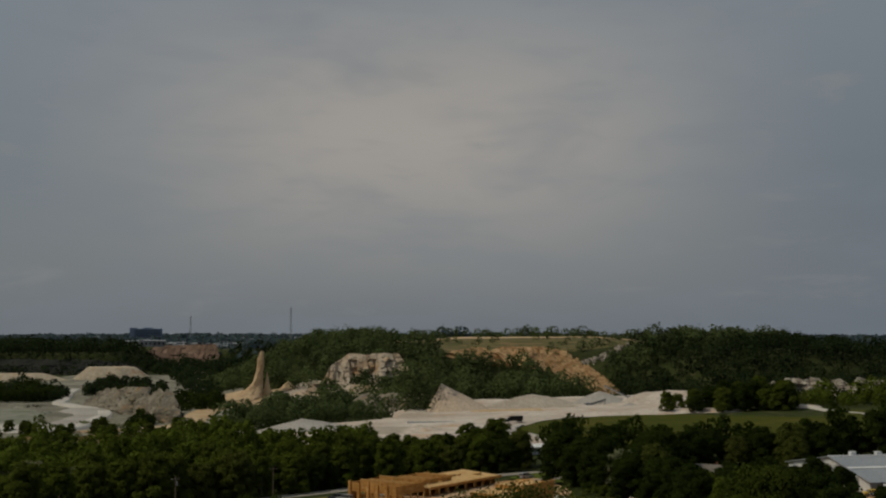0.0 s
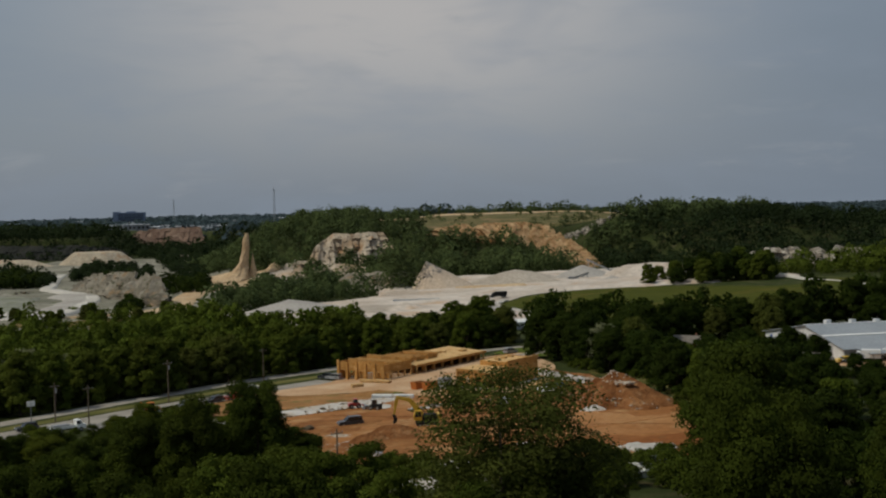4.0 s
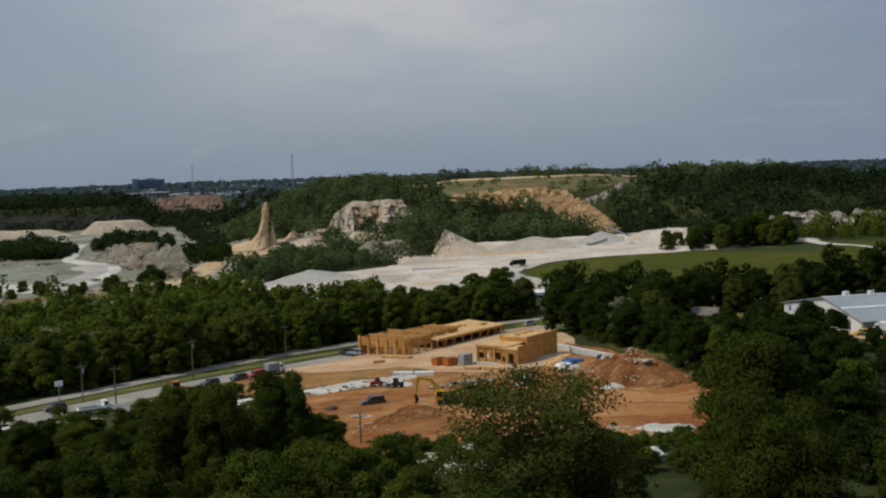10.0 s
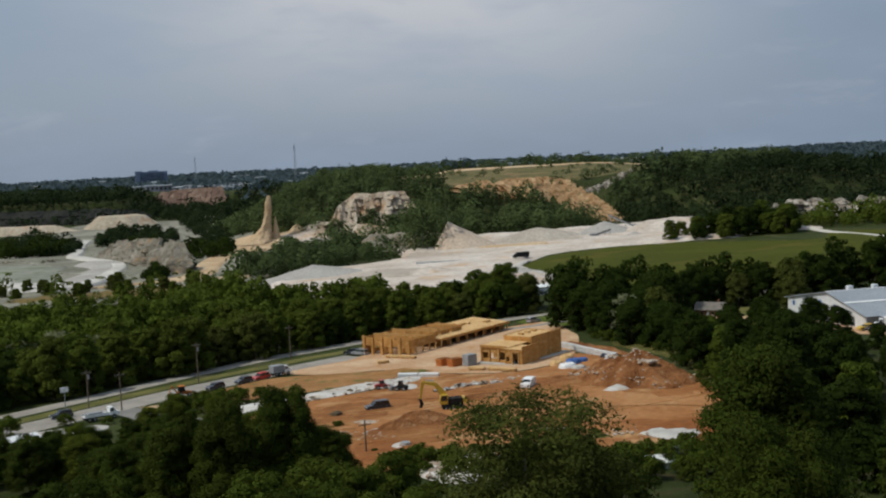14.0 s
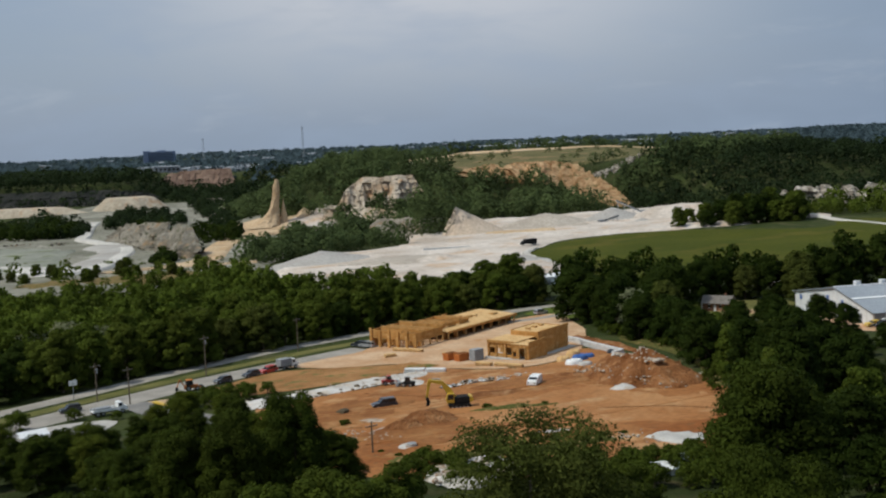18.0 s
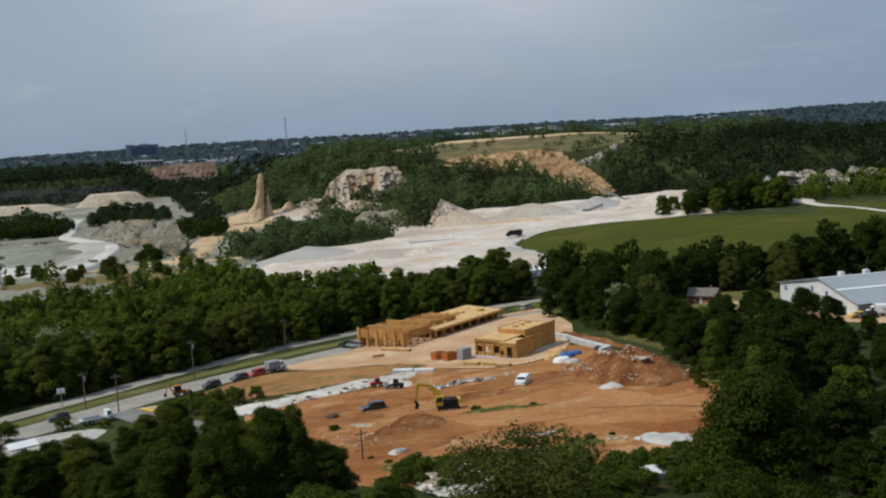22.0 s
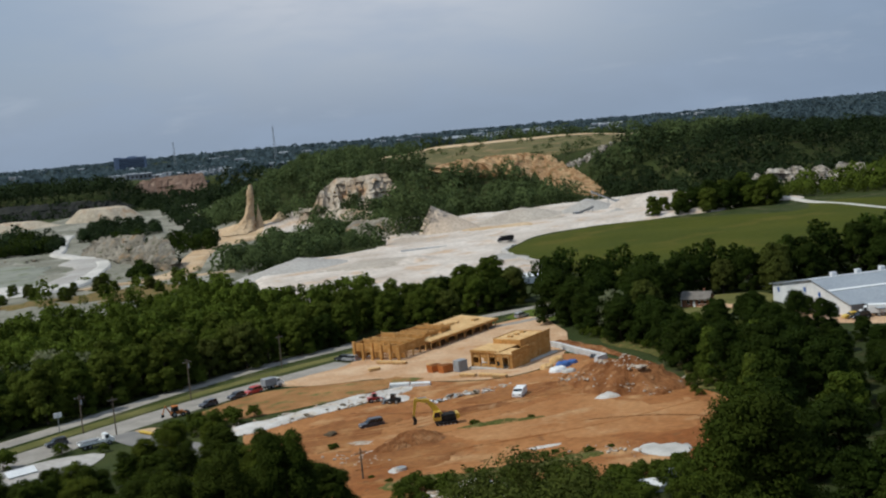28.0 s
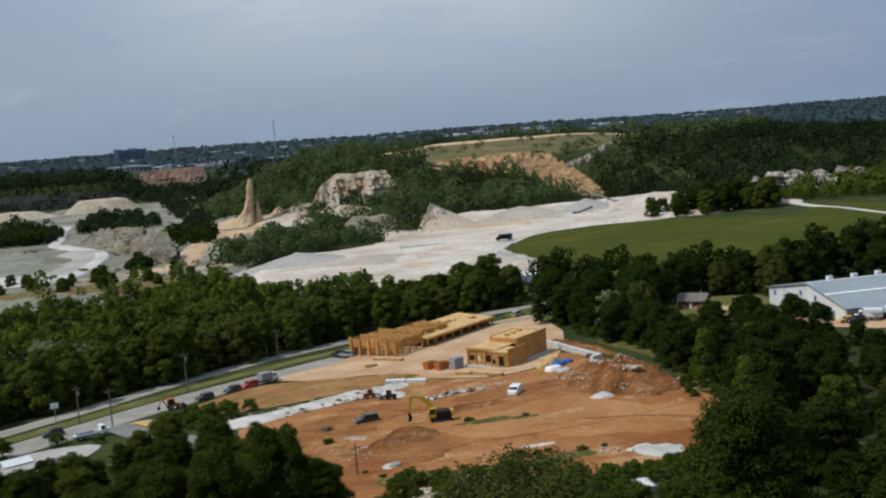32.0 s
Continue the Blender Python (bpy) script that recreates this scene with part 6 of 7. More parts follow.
def skip(x, y, turn, mat, label, a=4.2, b=2.2, h=1.7):
    ob = thing("dumpster", x, y, turn, label, "dumpster", "dumpsters", lift=0.18)
    g = Geo().prism([(-a / 2 + 0.25, 0), (-a / 2, h), (a / 2, h), (a / 2 - 0.25, 0)], -b / 2, b / 2)
    part("shell", g, mat, ob)
    part("rim", Geo().box(-a / 2 - 0.06, -b / 2 - 0.06, h - 0.02, a / 2 + 0.06, b / 2 + 0.06, h + 0.1, 0.02), mat, ob)
    part("fill", Geo().box(-a / 2 + 0.2, -b / 2 + 0.15, h + 0.08, a / 2 - 0.2, b / 2 - 0.15, h + 0.22, 0.06), M["redsoil"], ob)
    for k in range(4):
        x0 = -a / 2 + 0.5 + k * (a - 1.2) / 3
        for s in (-1, 1):
            part("rib", Geo().box(x0, s * b / 2 - 0.06, 0.1, x0 + 0.14, s * b / 2 + 0.06, h - 0.05, 0.01), mat, ob)
    return ob


skip(-2.4, 273.6, 40, M["orange"], "rusty orange dumpster on the pale dust", 3.2, 2.0, 1.6)
skip(0.4, 270.6, 40, M["orange"], "rusty orange dumpster beside another", 3.4, 2.0, 1.7)
box_g = thing("storage_container", 4.0, 269.6, 40, "grey steel storage container standing on end walls", "container", lift=0.18)
part("body", Geo().box(-1.7, -1.2, 0, 1.7, 1.2, 3.2, 0.06), M["grey"], box_g)
box_g.scale = (0.85, 0.85, 0.85)
for k in range(9):
    for s in (-1, 1):
        part("corrugation", Geo().box(-1.6 + k * 0.37, s * 1.2 - 0.04, 0.1, -1.42 + k * 0.37, s * 1.2 + 0.04, 3.1), M["grey"], box_g)
part("door", Geo().box(1.68, -1.1, 0.1, 1.76, 1.1, 3.1, 0.02), M["grey"], box_g)
for x, y, a, b, h, m, l in [(27.4, 257.0, 3.4, 2.2, 1.3, "blue", "blue tarpaulin over stacked material"), (29.6, 259.2, 2.8, 1.8, 1.0, "blue", "blue tarpaulin over stacked material"), (25.6, 251.5, 3.6, 2.4, 1.2, "white", "white sheeted pile of building material"),
                            (35.4, 263.0, 1.8, 1.2, 1.0, "navy", "dark blue bundle by the wall"), (23.6, 257.4, 2.6, 2.0, 1.1, "deck", "yellow sheet stack beside the shop"), (26.6, 262.8, 3.2, 2.0, 1.6, "deck", "yellow sheet stack beside the shop"), (27.8, 249.4, 3.0, 2.2, 0.8, "concrete", "grey slab stack by the soil heap")]:
    g = heap("tarpaulin_cover", x, y, a * 0.62, b * 0.7, h, 25, M[m], l, "pile", 0.30, 7.0, 28, 12, "sheeted piles", seed=x)

# retaining wall of large blocks
wall_ob = thing("retaining_wall", 27.2, 289.5, 0, "low wall of pale concrete blocks holding the red bank", "wall", z=gz(31, 274) + 0.1)
line = smooth_line([(0, 0, 0), (2.4, -5, 0), (5.0, -14, 0), (8.2, -24, 0), (10.4, -30.5, 0)], 1.25) + smooth_line([(9.6, -31.2, 0), (7.0, -34.0, 0)], 1.25)[:3]
blk = mesh_of("block", Geo().box(-0.6, -0.42, 0, 0.6, 0.42, 0.62, 0.03), M["block"])
for k in range(3):
    for i in range(len(line) - 1):
        p, d = line[i], line[i + 1] - line[i]
        if d.length > 2:
            continue
        q = p + d * (0.5 + 0.25 * (k % 2))
        ob = part("block", blk, None, wall_ob)
        ob.matrix_basis = pose(q.x - 0.07 * k, q.y, -0.9 + 0.64 * k + gz(27.2 + q.x, 289.5 + q.y) - gz(31, 274) + 0.45, 0, 0, math.degrees(math.atan2(d.y, d.x)))

# wheel tracks and worn patches on the lot
for pts, w, m in [([(-20, 234), (-8, 226), (4, 223), (12, 224)], 0.9, "redsoil"), ([(24, 199), (36, 196), (46, 189)], 1.0, "redsoil")]:
    ribbon("wheel_track", pts, w, 2, 0.36, M[m], "darker wheel track worn into the dirt")
for o in ([(-32, 216), (-22, 228), (-8, 223), (-13, 208), (-24, 202)], [(2, 232), (13, 237), (24, 234), (26, 229), (14, 226), (5, 227)], [(-19, 192), (-8, 199), (3, 195), (1, 186), (-10, 181)], [(-14, 178), (-2, 176), (4, 170), (-6, 168)], [(20, 241), (30, 232), (32, 222), (24, 228)]):
    region("damp_patch", o, 1.2, 0.42, M["darkdirt"], 4.5, "darker damp soil on the dirt lot")
region("dusty_patch", [(0, 200), (10, 214), (24, 222), (36, 210), (46, 206), (48, 194), (40, 184), (28, 184), (16, 190)], 1.6, 0.36, M["lightdirt"], 6.0, "broad pale tan ground worn by traffic")
region("dusty_patch", [(-24, 208), (-18, 214), (-6, 220), (2, 216), (-4, 209), (-14, 204)], 1.4, 0.38, M["lightdirt"], 5.0, "pale tan ground beside the car")
for pts, w in (([(-30, 214), (-14, 214), (4, 222), (20, 232), (27, 246)], 0.5), ([(-28, 212), (-12, 212), (6, 219.5), (22, 229.5), (30, 244)], 0.45), ([(-16, 184), (4, 190), (26, 194), (46, 203)], 0.5)):
    ribbon("wheel_track", pts, w, 2, 0.44, M["dirt"], "reddish wheel track across the lot")
region("weedy_edge", [(-12, 172), (-5, 174.5), (3, 173), (11, 174), (20, 177), (24, 175), (14, 169), (2, 167), (-8, 168)], 1.2, 0.40, M["weedgreen"], 3.0, "green weeds along the lot's lower edge", bumps=0.3)
region("rubble_patch", [(-5, 160), (0, 165), (6, 165.5), (10, 160), (8, 153), (0, 152)], 1.2, 0.5, M["gravel"], 2.5, "white rubble tipped below the lot", bumps=0.9)
region("dusty_patch", [(2, 246), (10, 250), (22, 246), (26, 241), (16, 240), (6, 242)], 1.2, 0.40, M["lightdirt"], 4.0, "pale dusty patch on the dirt lot")

# soil heaps with stones
big_mound = heap("soil_mound", 37.0, 226.5, 15.5, 10.0, 6.4, -60, M["redsoil"], "long heap of dark red soil with white stones", "heap", 0.12, 0.95, 72, 22, "soil heaps", seed=1, worn=0.35)
heap("soil_mound", 35.5, 244.0, 9, 5.5, 2.6, -60, M["redsoil"], "heap of red soil behind the white pile", "heap", 0.22, 1.4, 48, 16, "soil heaps", seed=2, worn=0.35)
heap("soil_mound", -6.5, 200.5, 6.5, 5.5, 2.1, 10, M["redsoil"], "low heap of dug red soil by the excavator", "heap", 0.22, 1.5, 36, 10, "soil heaps", seed=3)
heap("soil_mound", -10.0, 196.5, 5.0, 3.2, 1.5, 25, M["redsoil"], "low spread heap of red soil", "heap", 0.25, 1.6, 30, 9, "soil heaps", seed=4)
heap("soil_mound", 9.5, 205.8, 10.5, 1.5, 0.95, 2, M["weedgreen"], "long low windrow of soil and weeds", "heap", 0.30, 1.4, 40, 7, "soil heaps", seed=5)
heap("soil_mound", 6.0, 222.0, 9.0, 3.5, 0.8, 12, M["redsoil"], "flat spread of darker soil", "heap", 0.25, 1.8, 30, 8, "soil heaps", seed=6)
heap("soil_mound", 23.5, 236.0, 6.0, 2.2, 0.8, -30, M["redsoil"], "flat spread of darker soil", "heap", 0.25, 1.8, 30, 8, "soil heaps", seed=7)
heap("soil_mound", -12.6, 266.4, 9.0, 2.6, 1.2, -10, M["brush"], "weedy bank of brown soil", "heap", 0.22, 1.6, 30, 8, "soil heaps", seed=8)
heap("gravel_mound", 31.4, 216.5, 3.2, 2.2, 1.2, 10, M["gravel"], "small heap of white gravel", "heap", 0.15, 1.4, 22, 8, "gravel heaps", seed=1)
heap("gravel_mound", -16.5, 204.5, 4.5, 2.0, 0.5, -20, M["rubble"], "flat spread of white rubble", "heap", 0.35, 1.6, 26, 7, "gravel heaps", seed=2)
heap("gravel_mound", -13.4, 196.0, 3.2, 1.6, 0.4, 15, M["gravel"], "flat spread of white rubble", "heap", 0.35, 1.6, 26, 7, "gravel heaps", seed=3)
heap("gravel_mound", 16.2, 184.0, 5.0, 1.4, 0.25, 8, M["gravel"], "flat spread of white rubble", "heap", 0.35, 1.6, 26, 7, "gravel heaps", seed=4)
heap("gravel_mound", -46.0, 229.5, 5.0, 2.0, 0.7, 30, M["gravel"], "white gravel tipped at the trench's end", "heap", 0.3, 1.6, 26, 7, "gravel heaps", seed=5)
region("concrete_slab", [(28.5, 174.0), (32, 176), (37, 173.5), (37.5, 168), (33, 166.5), (30.5, 169)], 1.6, 0.4, M["concrete"], 0.7, "broken pale concrete slab at the lot's edge", bumps=0.3)
region("gravel_floor", [(-24, 250), (-14, 244), (-9, 240), (-8, 246), (-12, 250), (-20, 255)], 1.6, 0.42, M["gravel"], 0.7, "spilled pale gravel beside the trench")
ring = thing("manhole_ring", -8.2, 180.3, 0, "pale concrete manhole ring in the dirt", "manhole", lift=0.1)
part("apron", Geo().tube((0, 0, 0), (0, 0, 0.25), 2.4, 2.1, 18), M["gravel"], ring)
part("ring", Geo().tube((0, 0, 0.2), (0, 0, 0.7), 0.9, 0.85, 16), M["concrete"], ring)
part("cover", Geo().tube((0, 0, 0.68), (0, 0, 0.76), 0.7, 0.7, 16), M["grey"], ring)


def stone_mesh(seed):
    rng = random.Random(seed)
    bm = bmesh.new()
    bmesh.ops.create_icosphere(bm, subdivisions=1, radius=1)
    for v in bm.verts:
        v.co *= 0.75 + 0.5 * rng.random()
        v.co.z *= 0.7
    g = Geo()
    g.add([v.co.copy() for v in bm.verts], [[v.index for v in f.verts] for f in bm.faces])
    bm.free()
    return g


STONES = [stone_mesh(s) for s in range(5)]


def rubble(name, spots, mat, label):
    g = Geo()
    for x, y, s, lift in spots:
        b = STONES[rnd.randrange(5)]
        t = rnd.uniform(0, 6.28)
        c, sn = math.cos(t), math.sin(t)
        z = gz(x, y) + lift
        g.add([(x + (v[0] * c - v[1] * sn) * s, y + (v[0] * sn + v[1] * c) * s, z + v[2] * s) for v in b.v], b.f)
    return single(name, g, mat, label, "rubble", "stuff")


def along_line(a, b, n, wob, s0, s1, lift):
    return [(a[0] + (b[0] - a[0]) * t + rnd.gauss(0, wob), a[1] + (b[1] - a[1]) * t + rnd.gauss(0, wob), rnd.uniform(s0, s1), lift) for t in (rnd.random() for _ in range(n))]


rubble("rubble", along_line((24, 243), (40, 214), 110, 1.2, 0.12, 0.45, 0.35) + along_line((33, 234), (39, 221), 60, 0.8, 0.2, 0.7, 4.4) + along_line((28, 236), (36, 216), 60, 1.6, 0.12, 0.4, 2.0) + along_line((42, 213), (47, 226), 46, 1.0, 0.2, 0.55, 0.3)
       + along_line((-42, 229), (-10, 250), 70, 1.3, 0.15, 0.5, 0.3) + along_line((-20, 197), (-12, 188), 50, 2.2, 0.12, 0.4, 0.3) + along_line((22, 180), (30, 172), 40, 1.6, 0.12, 0.4, 0.3) + along_line((0, 238), (14, 243), 60, 1.0, 0.2, 0.6, 0.3) + along_line((-46, 233), (-8, 256), 90, 1.6, 0.12, 0.45, 0.5), M["rubble"], "scattered white stones and broken concrete")
rng_stones = np.random.default_rng(77)
mound_top = [big_mound.matrix_basis @ v.co for v in big_mound.data.vertices]
mound_spots = []
for k in rng_stones.choice(len(mound_top), 190, replace=False):
    p = mound_top[k]
    if fbm(p.x / 4, p.y / 4, 3.3) > -0.02:
        mound_spots.append((p.x, p.y, float(rng_stones.uniform(0.1, 0.38)), p.z - gz(p.x, p.y)))
rubble("mound_stones", mound_spots, M["rubble"], "white stones strewn over the dark soil heap")
rubble("tipped_rubble", [(rnd.uniform(-4, 9), rnd.uniform(153, 165), rnd.uniform(0.2, 0.7), 0.9) for _ in range(90)], M["rubble"], "broken white rubble tipped below the lot")
rubble("clods", [(rnd.uniform(-20, 46), rnd.uniform(170, 236), rnd.uniform(0.08, 0.22), 0.2) for _ in range(110)], M["redsoil"], "scattered clods of red soil")
for x, y, s in [(-22.5, 214.1, 1.25), (-23.4, 214.6, 0.8), (-19.8, 185.0, 0.7), (-22.5, 243.6, 0.8), (-30.0, 237.8, 0.8), (-33.0, 235.8, 0.7), (-18.6, 249.0, 0.8), (-26.0, 240.6, 0.7)]:
    b = single("boulder", STONES[int(s * 10) % 5], M["boulder"], "dark rough boulder lying on the dirt", "boulder", "", "boulders")
    b.matrix_basis = pose(x, y, gz(x, y) + 0.45 * s, 0, 0, s * 400) @ Matrix.Diagonal((s, s, s, 1))


# ---- poles, signs and kerb ----
def utility_pole(x, y, high, label, lamp=False, turn=35):
    ob = thing("utility_pole", x, y, turn, label, "pole", "roadside poles", lift=0.0)
    part("shaft", Geo().tube((0, 0, -0.3), (0, 0, high), 0.17, 0.11, 10), M["pole"], ob)
    part("crossarm", Geo().box(-1.1, -0.06, high - 0.9, 1.1, 0.06, high - 0.75, 0.01), M["pole"], ob)
    for sx in (-1.0, -0.4, 0.4, 1.0):
        part("insulator", Geo().tube((sx, 0, high - 0.75), (sx, 0, high - 0.5), 0.06, 0.04, 6), M["grey"], ob)
    if lamp:
        part("transformer", Geo().tube((0.34, 0.2, high - 2.3), (0.34, 0.2, high - 1.3), 0.28, 0.28, 10), M["steel"], ob)
    return ob


utility_pole(-44.8, 312, 9.6, "weathered timber utility pole beside the verge")
utility_pole(-63.3, 279, 10.5, "weathered timber utility pole with a transformer", True)
utility_pole(-73.2, 246.5, 8.6, "weathered timber utility pole by the side street")
utility_pole(-82.5, 253, 9.0, "weathered timber utility pole on the verge", True)
utility_pole(-14.4, 178.0, 5.4, "short dark timber pole on the dirt lot")
sign = thing("road_sign", -89.5, 258.0, 30, "white sign board on a steel post by the road", "sign", lift=0.0)
part("post", Geo().tube((0, 0, -0.2), (0, 0, 4.4), 0.1, 0.1, 8), M["steel"], sign)
part("board", Geo().box(-0.9, -0.08, 3.6, 0.9, 0.08, 4.8, 0.03), M["white"], sign)
part("brace", Geo().box(-0.8, 0.08, 4.0, 0.8, 0.16, 4.15, 0.01), M["steel"], sign)
kerb = thing("kerb", -64.0, 240.6, -44, "yellow-painted kerb at the side street's corner", "kerb", lift=0.2)
for k in range(7):
    part("kerb_stone", Geo().box(-4.2 + 1.2 * k, -0.5, 0, -3.04 + 1.2 * k, 0.5, 0.35, 0.05), M["yellow"], kerb)
region("kerb_island", [(-70, 247), (-64, 243), (-58, 238), (-60, 244), (-66, 249)], 2, 0.3, M["sand"], 0.3, "tan dirt island behind the yellow kerb")
for x, y, s in [(-80.6, 231.6, 0.9), (-90.0, 224.0, 1.4), (-71.0, 229.0, 0.6), (-54.0, 240.0, 1.3), (-50.0, 238.0, 1.4), (-57.0, 236.0, 1.2), (-46.0, 240.5, 1.2), (-52.0, 233.5, 1.3), (-59.0, 230.0, 1.1), (-42.5, 246.0, 0.9), (-48.0, 246.0, 1.0)]:
    plant(BUSH, x, y, s, x * 17, "round green bush beside the road", "bushes")


# ---- warehouse, house and roofs below ----
wh = thing("warehouse", 100.5, 274.5, 100.5, "long white sheet-metal warehouse with a grey gabled roof", "warehouse", z=gz(97, 295) - 0.2)
WL, WD = 40.0, 75.0
RIDGE = [(0, 0), (0, 4.2), (18, 8.2), (WL, 4.6), (WL, 0)]
part("end_wall", Geo().prism(RIDGE, -0.3, 0.0), M["offwhite"], wh, "white ribbed gable wall")
for k in range(20):
    x = 1 + 2 * k
    top = 4.2 + 4.0 * x / 18 if x < 18 else 8.2 - 3.6 * (x - 18) / (WL - 18)
    part("rib", Geo().box(x, 0.0, 0.1, x + 0.12, 0.08, top - 0.1), M["offwhite"], wh)
part("near_wall", Geo().box(-0.3, -WD, 0, 0.0, -0.3, 4.2, 0.02), M["grey"], wh)
part("far_wall", Geo().box(WL, -WD, 0, WL + 0.3, -0.3, 4.6, 0.02), M["offwhite"], wh)
part("rear_wall", Geo().prism(RIDGE, -WD - 0.3, -WD), M["offwhite"], wh)
part("near_roof", Geo().prism([(-0.9, 4.15), (-0.9, 4.3), (18, 8.5), (18, 8.3)], -WD - 0.6, 0.6), M["roofgrey"], wh)
part("far_roof", Geo().prism([(18, 8.3), (18, 8.5), (WL + 0.9, 4.75), (WL + 0.9, 4.55)], -WD - 0.6, 0.6), M["roofgrey"], wh)
part("ridge_cap", Geo().box(17.6, -WD - 0.6, 8.42, 18.4, 0.62, 8.6, 0.05), M["offwhite"], wh)
for xx in (8.5,):
    part("skylight_strip", Geo().prism([(xx, 6.44), (xx, 6.55), (xx + 0.9, 6.75), (xx + 0.9, 6.64)], -WD, 0.5), M["white"], wh)
for x, z in ((36, 2.9), (21.5, 4.6), (14, 4.2)):
    part("wall_sign", Geo().box(x, 0.05, z, x + 1.1, 0.14, z + 1.3, 0.02), M["blue"], wh, "small blue wall sign")
for x, w in ((5, 2.6), (20, 3.4)):
    part("roller_door", Geo().box(x, 0.06, 0.05, x + w, 0.16, 3.0, 0.02), M["grey"], wh)
for k in range(5):
    part("roof_vent", Geo().box(19.5 + 3.2 * k, -8 - 9 * k, 8.2 - 0.52 * k, 20.9 + 3.2 * k, -6.6 - 9 * k, 9.3 - 0.52 * k, 0.05), M["offwhite"], wh)
canopy = part("canopy_roof", Geo().prism([(-7.5, 3.7), (-7.5, 3.9), (0, 4.5), (0, 4.3)], -16, -3), M["roofgrey"], wh)
for x, y in ((-7.3, -15.6), (-7.3, -9.5), (-7.3, -3.4)):
    part("canopy_post", Geo().box(x - 0.1, y - 0.1, 0, x + 0.1, y + 0.1, 3.75, 0.01), M["steel"], canopy)
# flat panel on the wall; its colour paints the shade below the canopy
part("loading_bay", Geo().box(-0.34, -15, 0.05, -0.3, -4, 3.6), M["shade"], wh)

hs = thing("house", 74.6, 325.5, -28, "small brown brick house with a grey shingle roof", "house", lift=0.1)
hs.scale = (0.66, 0.66, 0.85)
part("wall", Geo().box(-6, -4, -0.5, 6, 4, 2.7, 0.03), M["brick"], hs)
part("gable_end", Geo().prism([(-4.3, 0), (-4.3, 2.7), (0, 4.6), (4.3, 2.7), (4.3, 0)], -0.1, 0.1), M["white"], hs, "white boarded gable").matrix_basis = pose(-6.1, 0, 0, 0, 0, 90)
part("roof", Geo().prism([(-4.9, 2.45), (-4.9, 2.65), (0, 4.9), (4.9, 2.65), (4.9, 2.45), (0, 4.6)], -6.6, 6.6), M["shingle"], hs).matrix_basis = pose(0, 0, 0, 0, 0, 90)
for x in (-3.6, 1.2, 3.8):
    w = part("window", Geo().box(x, -4.06, 1.0, x + 1.1, -3.98, 2.1, 0.01), M["glass"], hs)
    part("frame", Geo().box(x - 0.1, -4.05, 0.9, x + 1.2, -4.0, 1.0).box(x - 0.1, -4.05, 2.1, x + 1.2, -4.0, 2.2), M["white"], w)
part("door", Geo().box(-1.0, -4.07, 0, 0.0, -3.98, 2.05, 0.02), M["white"], hs)
part("chimney", Geo().box(2.5, 0.8, 3.4, 3.3, 1.6, 5.6, 0.03), M["brick"], hs)


def low_roof(x, y, turn, a, b, h, label, mat="offwhite", roof="white"):
    ob = thing("outbuilding", x, y, turn, label, "shed", "outbuildings", lift=0.0)
    part("wall", Geo().box(-a / 2, -b / 2, -0.6, a / 2, b / 2, h, 0.03), M[mat], ob)
    part("roof", Geo().prism([(-b / 2 - 0.4, h - 0.1), (-b / 2 - 0.4, h + 0.05), (0, h + 0.9), (b / 2 + 0.4, h + 0.05), (b / 2 + 0.4, h - 0.1), (0, h + 0.7)], -a / 2 - 0.4, a / 2 + 0.4), M[roof], ob).matrix_basis = pose(0, 0, 0, 0, 0, 90)
    part("door", Geo().box(-0.5, -b / 2 - 0.05, 0, 0.5, -b / 2 + 0.02, min(2.0, h - 0.15), 0.02), M["grey"], ob)
    for x0 in (-a * 0.35, a * 0.22) if h > 2.4 else ():
        part("window", Geo().box(x0, -b / 2 - 0.04, 1.0, x0 + 1.0, -b / 2 + 0.02, 2.0, 0.01), M["glass"], ob)
    return ob


low_roof(27.6, 151.0, 14, 4.0, 2.4, 1.1, "low shed with a white metal roof beside the lot")
low_roof(31.0, 152.8, 14, 1.4, 1.6, 1.6, "grey-blue shed beside the white roof", "roofgrey", "roofgrey")
low_roof(-51.0, 160.0, 30, 4, 3, 2.0, "small white shed in the clearing")
low_roof(33, 432, 20, 14, 8, 3.0, "pale low building behind the tree belt")
low_roof(22, 428, 10, 10, 6, 2.6, "pale low building behind the tree belt")
low_roof(-84, 216.5, 40, 5, 3.2, 0.6, "low white sheeted stack on the gravel pad", "white", "white")

# ---- quarry plant ----
def conveyor(x, y, turn, length, high, label):
    ob = thing("conveyor", x, y, turn, label, "conveyor", "conveyors", z=gz(x, y) + 1.2)
    part("belt_frame", Geo().prism([(0, 0.3), (0, 1.2), (length, high + 0.9), (length, high)], -0.7, 0.7), M["grey"], ob)
    part("belt", Geo().prism([(0, 1.2), (0, 1.35), (length, high + 1.05), (length, high + 0.9)], -0.6, 0.6), M["dark"], ob)
    for k in (0.35, 0.7, 0.95):
        part("leg", Geo().tube((length * k, -0.9, -0.6), (length * k, -0.6, high * k + 0.3), 0.14).tube((length * k, 0.9, -0.6), (length * k, 0.6, high * k + 0.3), 0.14), M["steel"], ob)
    part("hopper", Geo().prism([(-1.2, 0.2), (-1.8, 2.4), (1.6, 2.4), (0.9, 0.2)], -1.3, 1.3), M["grey"], ob)
    return ob


conveyor(122, 752, 150, 18, 8, "grey stacking conveyor beside a stockpile")
conveyor(88, 700, 20, 12, 3.5, "grey screening conveyor in the stockyard")
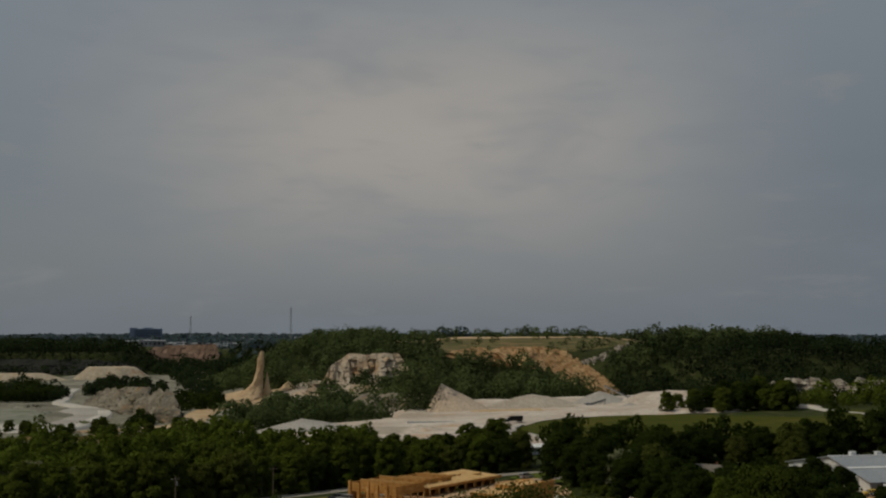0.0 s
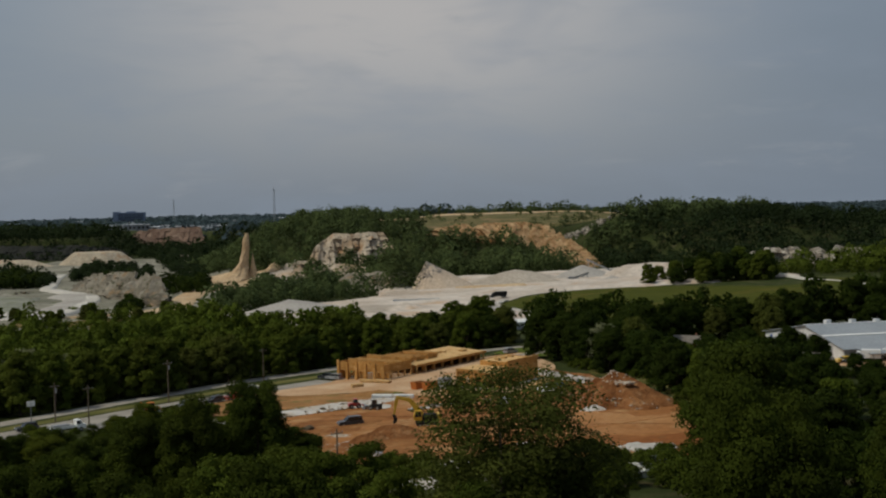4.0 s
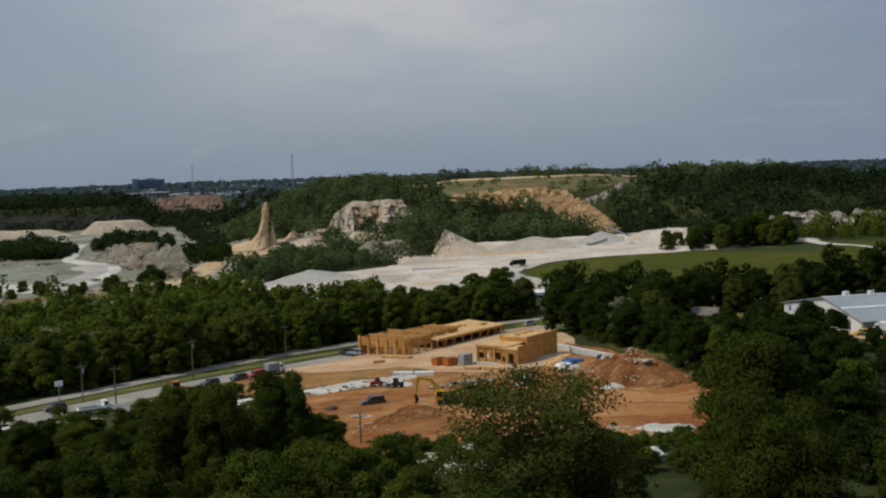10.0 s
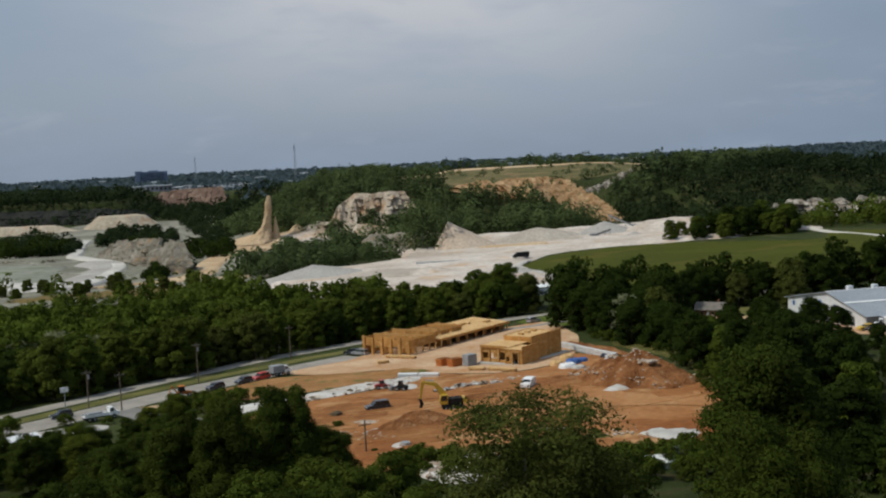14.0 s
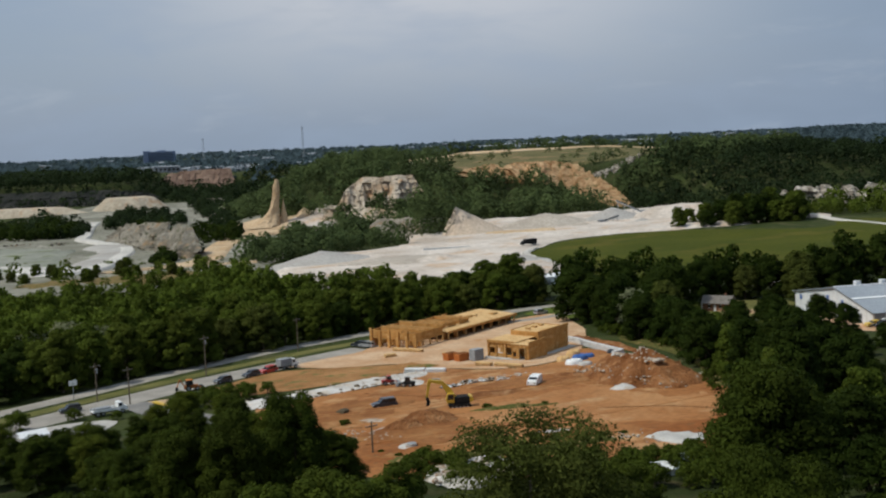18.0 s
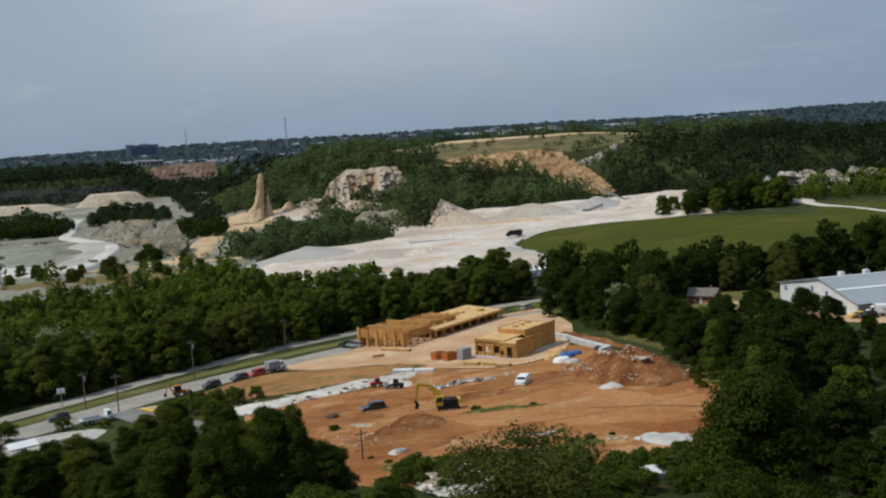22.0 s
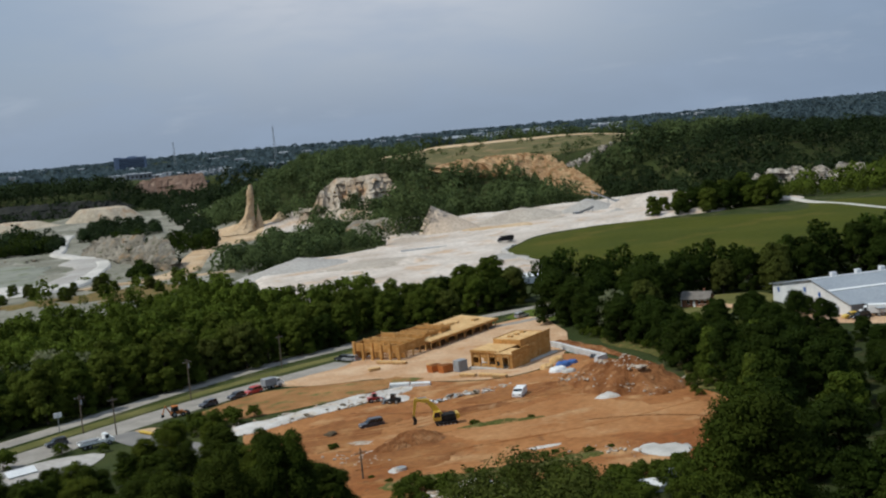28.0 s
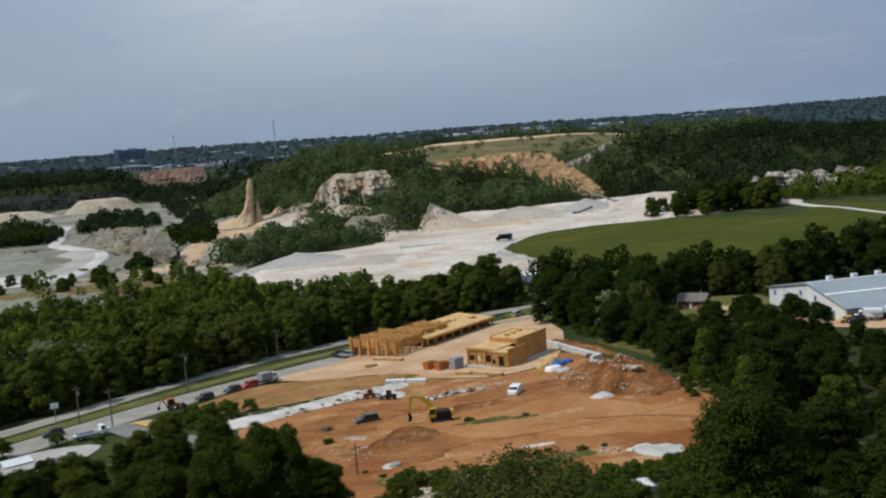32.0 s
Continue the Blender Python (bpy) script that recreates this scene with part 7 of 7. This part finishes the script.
barrier = thing("concrete_barrier_row", -18, 612, 6, "low white concrete wall with dark base in the stockyard", "wall", z=gz(-10, 612) + 1.4)
for k in range(9):
    part("barrier", Geo().prism([(-0.5, 0), (-0.3, 0.4), (-0.2, 1.7), (0.2, 1.7), (0.3, 0.4), (0.5, 0)], 0, 2.7), M["block"], barrier).matrix_basis = pose(2.8 * k, 0, -0.4, 0, 0, -90)


# ---- the far distance ----
def tower(x, y, top, label, wide=2.2):
    ob = thing("radio_mast", x, y, 20, label, "mast", "masts", lift=0.0)
    hgt = top - gz(x, y)
    g = Geo()
    for sx, sy in ((-1, -0.6), (1, -0.6), (0, 1.1)):
        g.tube((sx * wide / 2, sy * wide / 2, 0), (sx * wide / 5, sy * wide / 5, hgt), 0.28, 0.2, 5)
    part("legs", g, M["steel"], ob)
    n = int(hgt / 5)
    for k in range(n):
        z0, z1 = hgt * k / n, hgt * (k + 1) / n
        w0, w1 = wide / 2 * (1 - 0.6 * k / n), wide / 2 * (1 - 0.6 * (k + 1) / n)
        part("brace", Geo().tube((-w0, -0.6 * w0, z0), (w1, -0.6 * w1, z1), 0.14, n=4).tube((w0, -0.6 * w0, z0), (0, 1.1 * w1, z1), 0.14, n=4), M["steel"], ob)
    part("antenna", Geo().tube((0, 0, hgt), (0, 0, hgt + 5), 0.15, 0.08, 5).box(-1.0, -0.3, hgt - 4, 1.0, 0.3, hgt - 2.4, 0.05), M["steel"], ob)
    return ob


tower(-541, 2500, 74, "tall grey lattice mast on the skyline", 6)
tower(-260, 2000, 82, "tall slender lattice mast on the skyline", 5)

hq = thing("office_block", -759, 2990, 0, "large dark blue-grey office block on the skyline", "building", z=gz(-759, 2990) - 1)
hh = 50 - gz(-759, 2990)
part("block", Geo().box(-37, -12, 0, 37, 12, hh, 0.4), M["farblue"], hq)
part("wing", Geo().box(-41, -14, 0, -28, 14, hh + 2, 0.4), M["farblue"], hq)
part("penthouse", Geo().box(-8, -6, hh, 14, 6, hh + 2.5, 0.3), M["farblue"], hq)
for k in range(8):
    z = 3 + k * (hh - 5) / 8
    part("window_band", Geo().box(-27, -12.3, z, 36, -11.9, z + 1.6), M["glass"], hq)

rr = random.Random(41)


def far_building(x, y, a, b, h, mat, label, group, turn=0.0):
    ob = thing("distant_building", x, y, turn, label, "building", group, z=gz(x, y) - 1)
    part("wall", Geo().box(-a / 2, -b / 2, 0, a / 2, b / 2, h, 0.15), mat, ob)
    part("roof", Geo().prism([(-b / 2 - 0.5, h), (0, h + b * 0.09), (b / 2 + 0.5, h)], -a / 2 - 0.5, a / 2 + 0.5), M["roofgrey"] if rr.random() < 0.45 else M["farwall"], ob).matrix_basis = pose(0, 0, 0, 0, 0, 90)
    for k in range(int(a / 6)):
        part("window", Geo().box(-a / 2 + 2 + 6 * k, -b / 2 - 0.1, h * 0.4, -a / 2 + 5 + 6 * k, -b / 2 + 0.05, h * 0.75), M["shade"], ob)
    return ob


for k in range(26):
    x = -480 + 7.2 * k + rr.uniform(-4, 4)
    far_building(x, rr.uniform(1690, 1780), rr.uniform(8, 24), rr.uniform(8, 14), rr.uniform(4, 11), M["farwall"], "pale industrial building beyond the quarry rim", "works buildings", rr.uniform(-30, 30))
for x, y, a in [(-228, 1760, 24), (-215, 1790, 18)]:
    far_building(x, y, a, 12, 9, M["farwall"], "pale shed in distant trees", "distant sheds")
for k in range(30):
    x = rr.uniform(-1300, 1100)
    y = rr.uniform(2300, 3900)
    if abs(x) > 0.36 * y:
        continue
    far_building(x, y, rr.uniform(14, 38), rr.uniform(10, 18), rr.uniform(9, 13), M["farwall"], "small pale building in far woodland", "town buildings", rr.uniform(-25, 25))
for k in range(24):
    far_building(rr.uniform(50, 420), rr.uniform(2500, 3500), rr.uniform(26, 70), rr.uniform(14, 26), rr.uniform(10, 15), M["farwall"], "pale low building in the distant town", "town buildings", rr.uniform(-15, 15))
far_building(480, 3000, 60, 24, 19, M["farwall"], "tall pale building in the distant town", "town buildings")

for x, y in scatter([(46, 206), (50, 226), (54, 244), (50, 262), (44, 284), (38, 302), (46, 304), (56, 272), (60, 246), (57, 210)], 3.6, seed=61):
    plant(BUSH, x, y, rnd.uniform(0.5, 1.1), rnd.uniform(0, 360), "low green bush at the wood's edge", "bushes")

for x, y in scatter([(16, 158), (26, 157), (36, 158), (39, 150), (34, 142), (18, 142), (10, 150)], 3.0, seed=62):
    if abs(x - 29) > 4 or y < 147 or y > 156:
        plant(BUSH, x, y, rnd.uniform(0.6, 1.3), rnd.uniform(0, 360), "low light-green bush by the sheds", "bushes")

rubble("field_stones", along_line((33, 556), (36, 528), 60, 0.8, 0.5, 1.3, 0.9) + along_line((36, 528), (44, 494), 70, 0.8, 0.5, 1.3, 0.9) + along_line((33, 556), (40, 584), 40, 0.8, 0.5, 1.1, 0.9), M["gravel"], "row of white stone blocks along the field's edge")

for x, y in [(5, 207.9), (9.5, 207.2), (15.5, 206.6)] + [(-9 + 1.7 * k, 170 + (k * 7 % 5) * 0.8) for k in range(12)] + [(-21.3, 203), (12, 178), (15, 177), (17, 179), (-7, 172), (-10, 174), (-5, 171), (22, 176), (-13, 178), (26, 178)]:
    plant(BUSH, x, y, rnd.uniform(0.22, 0.42), rnd.uniform(0, 360), "small weed clump on the dirt lot", "weeds", 1.5)
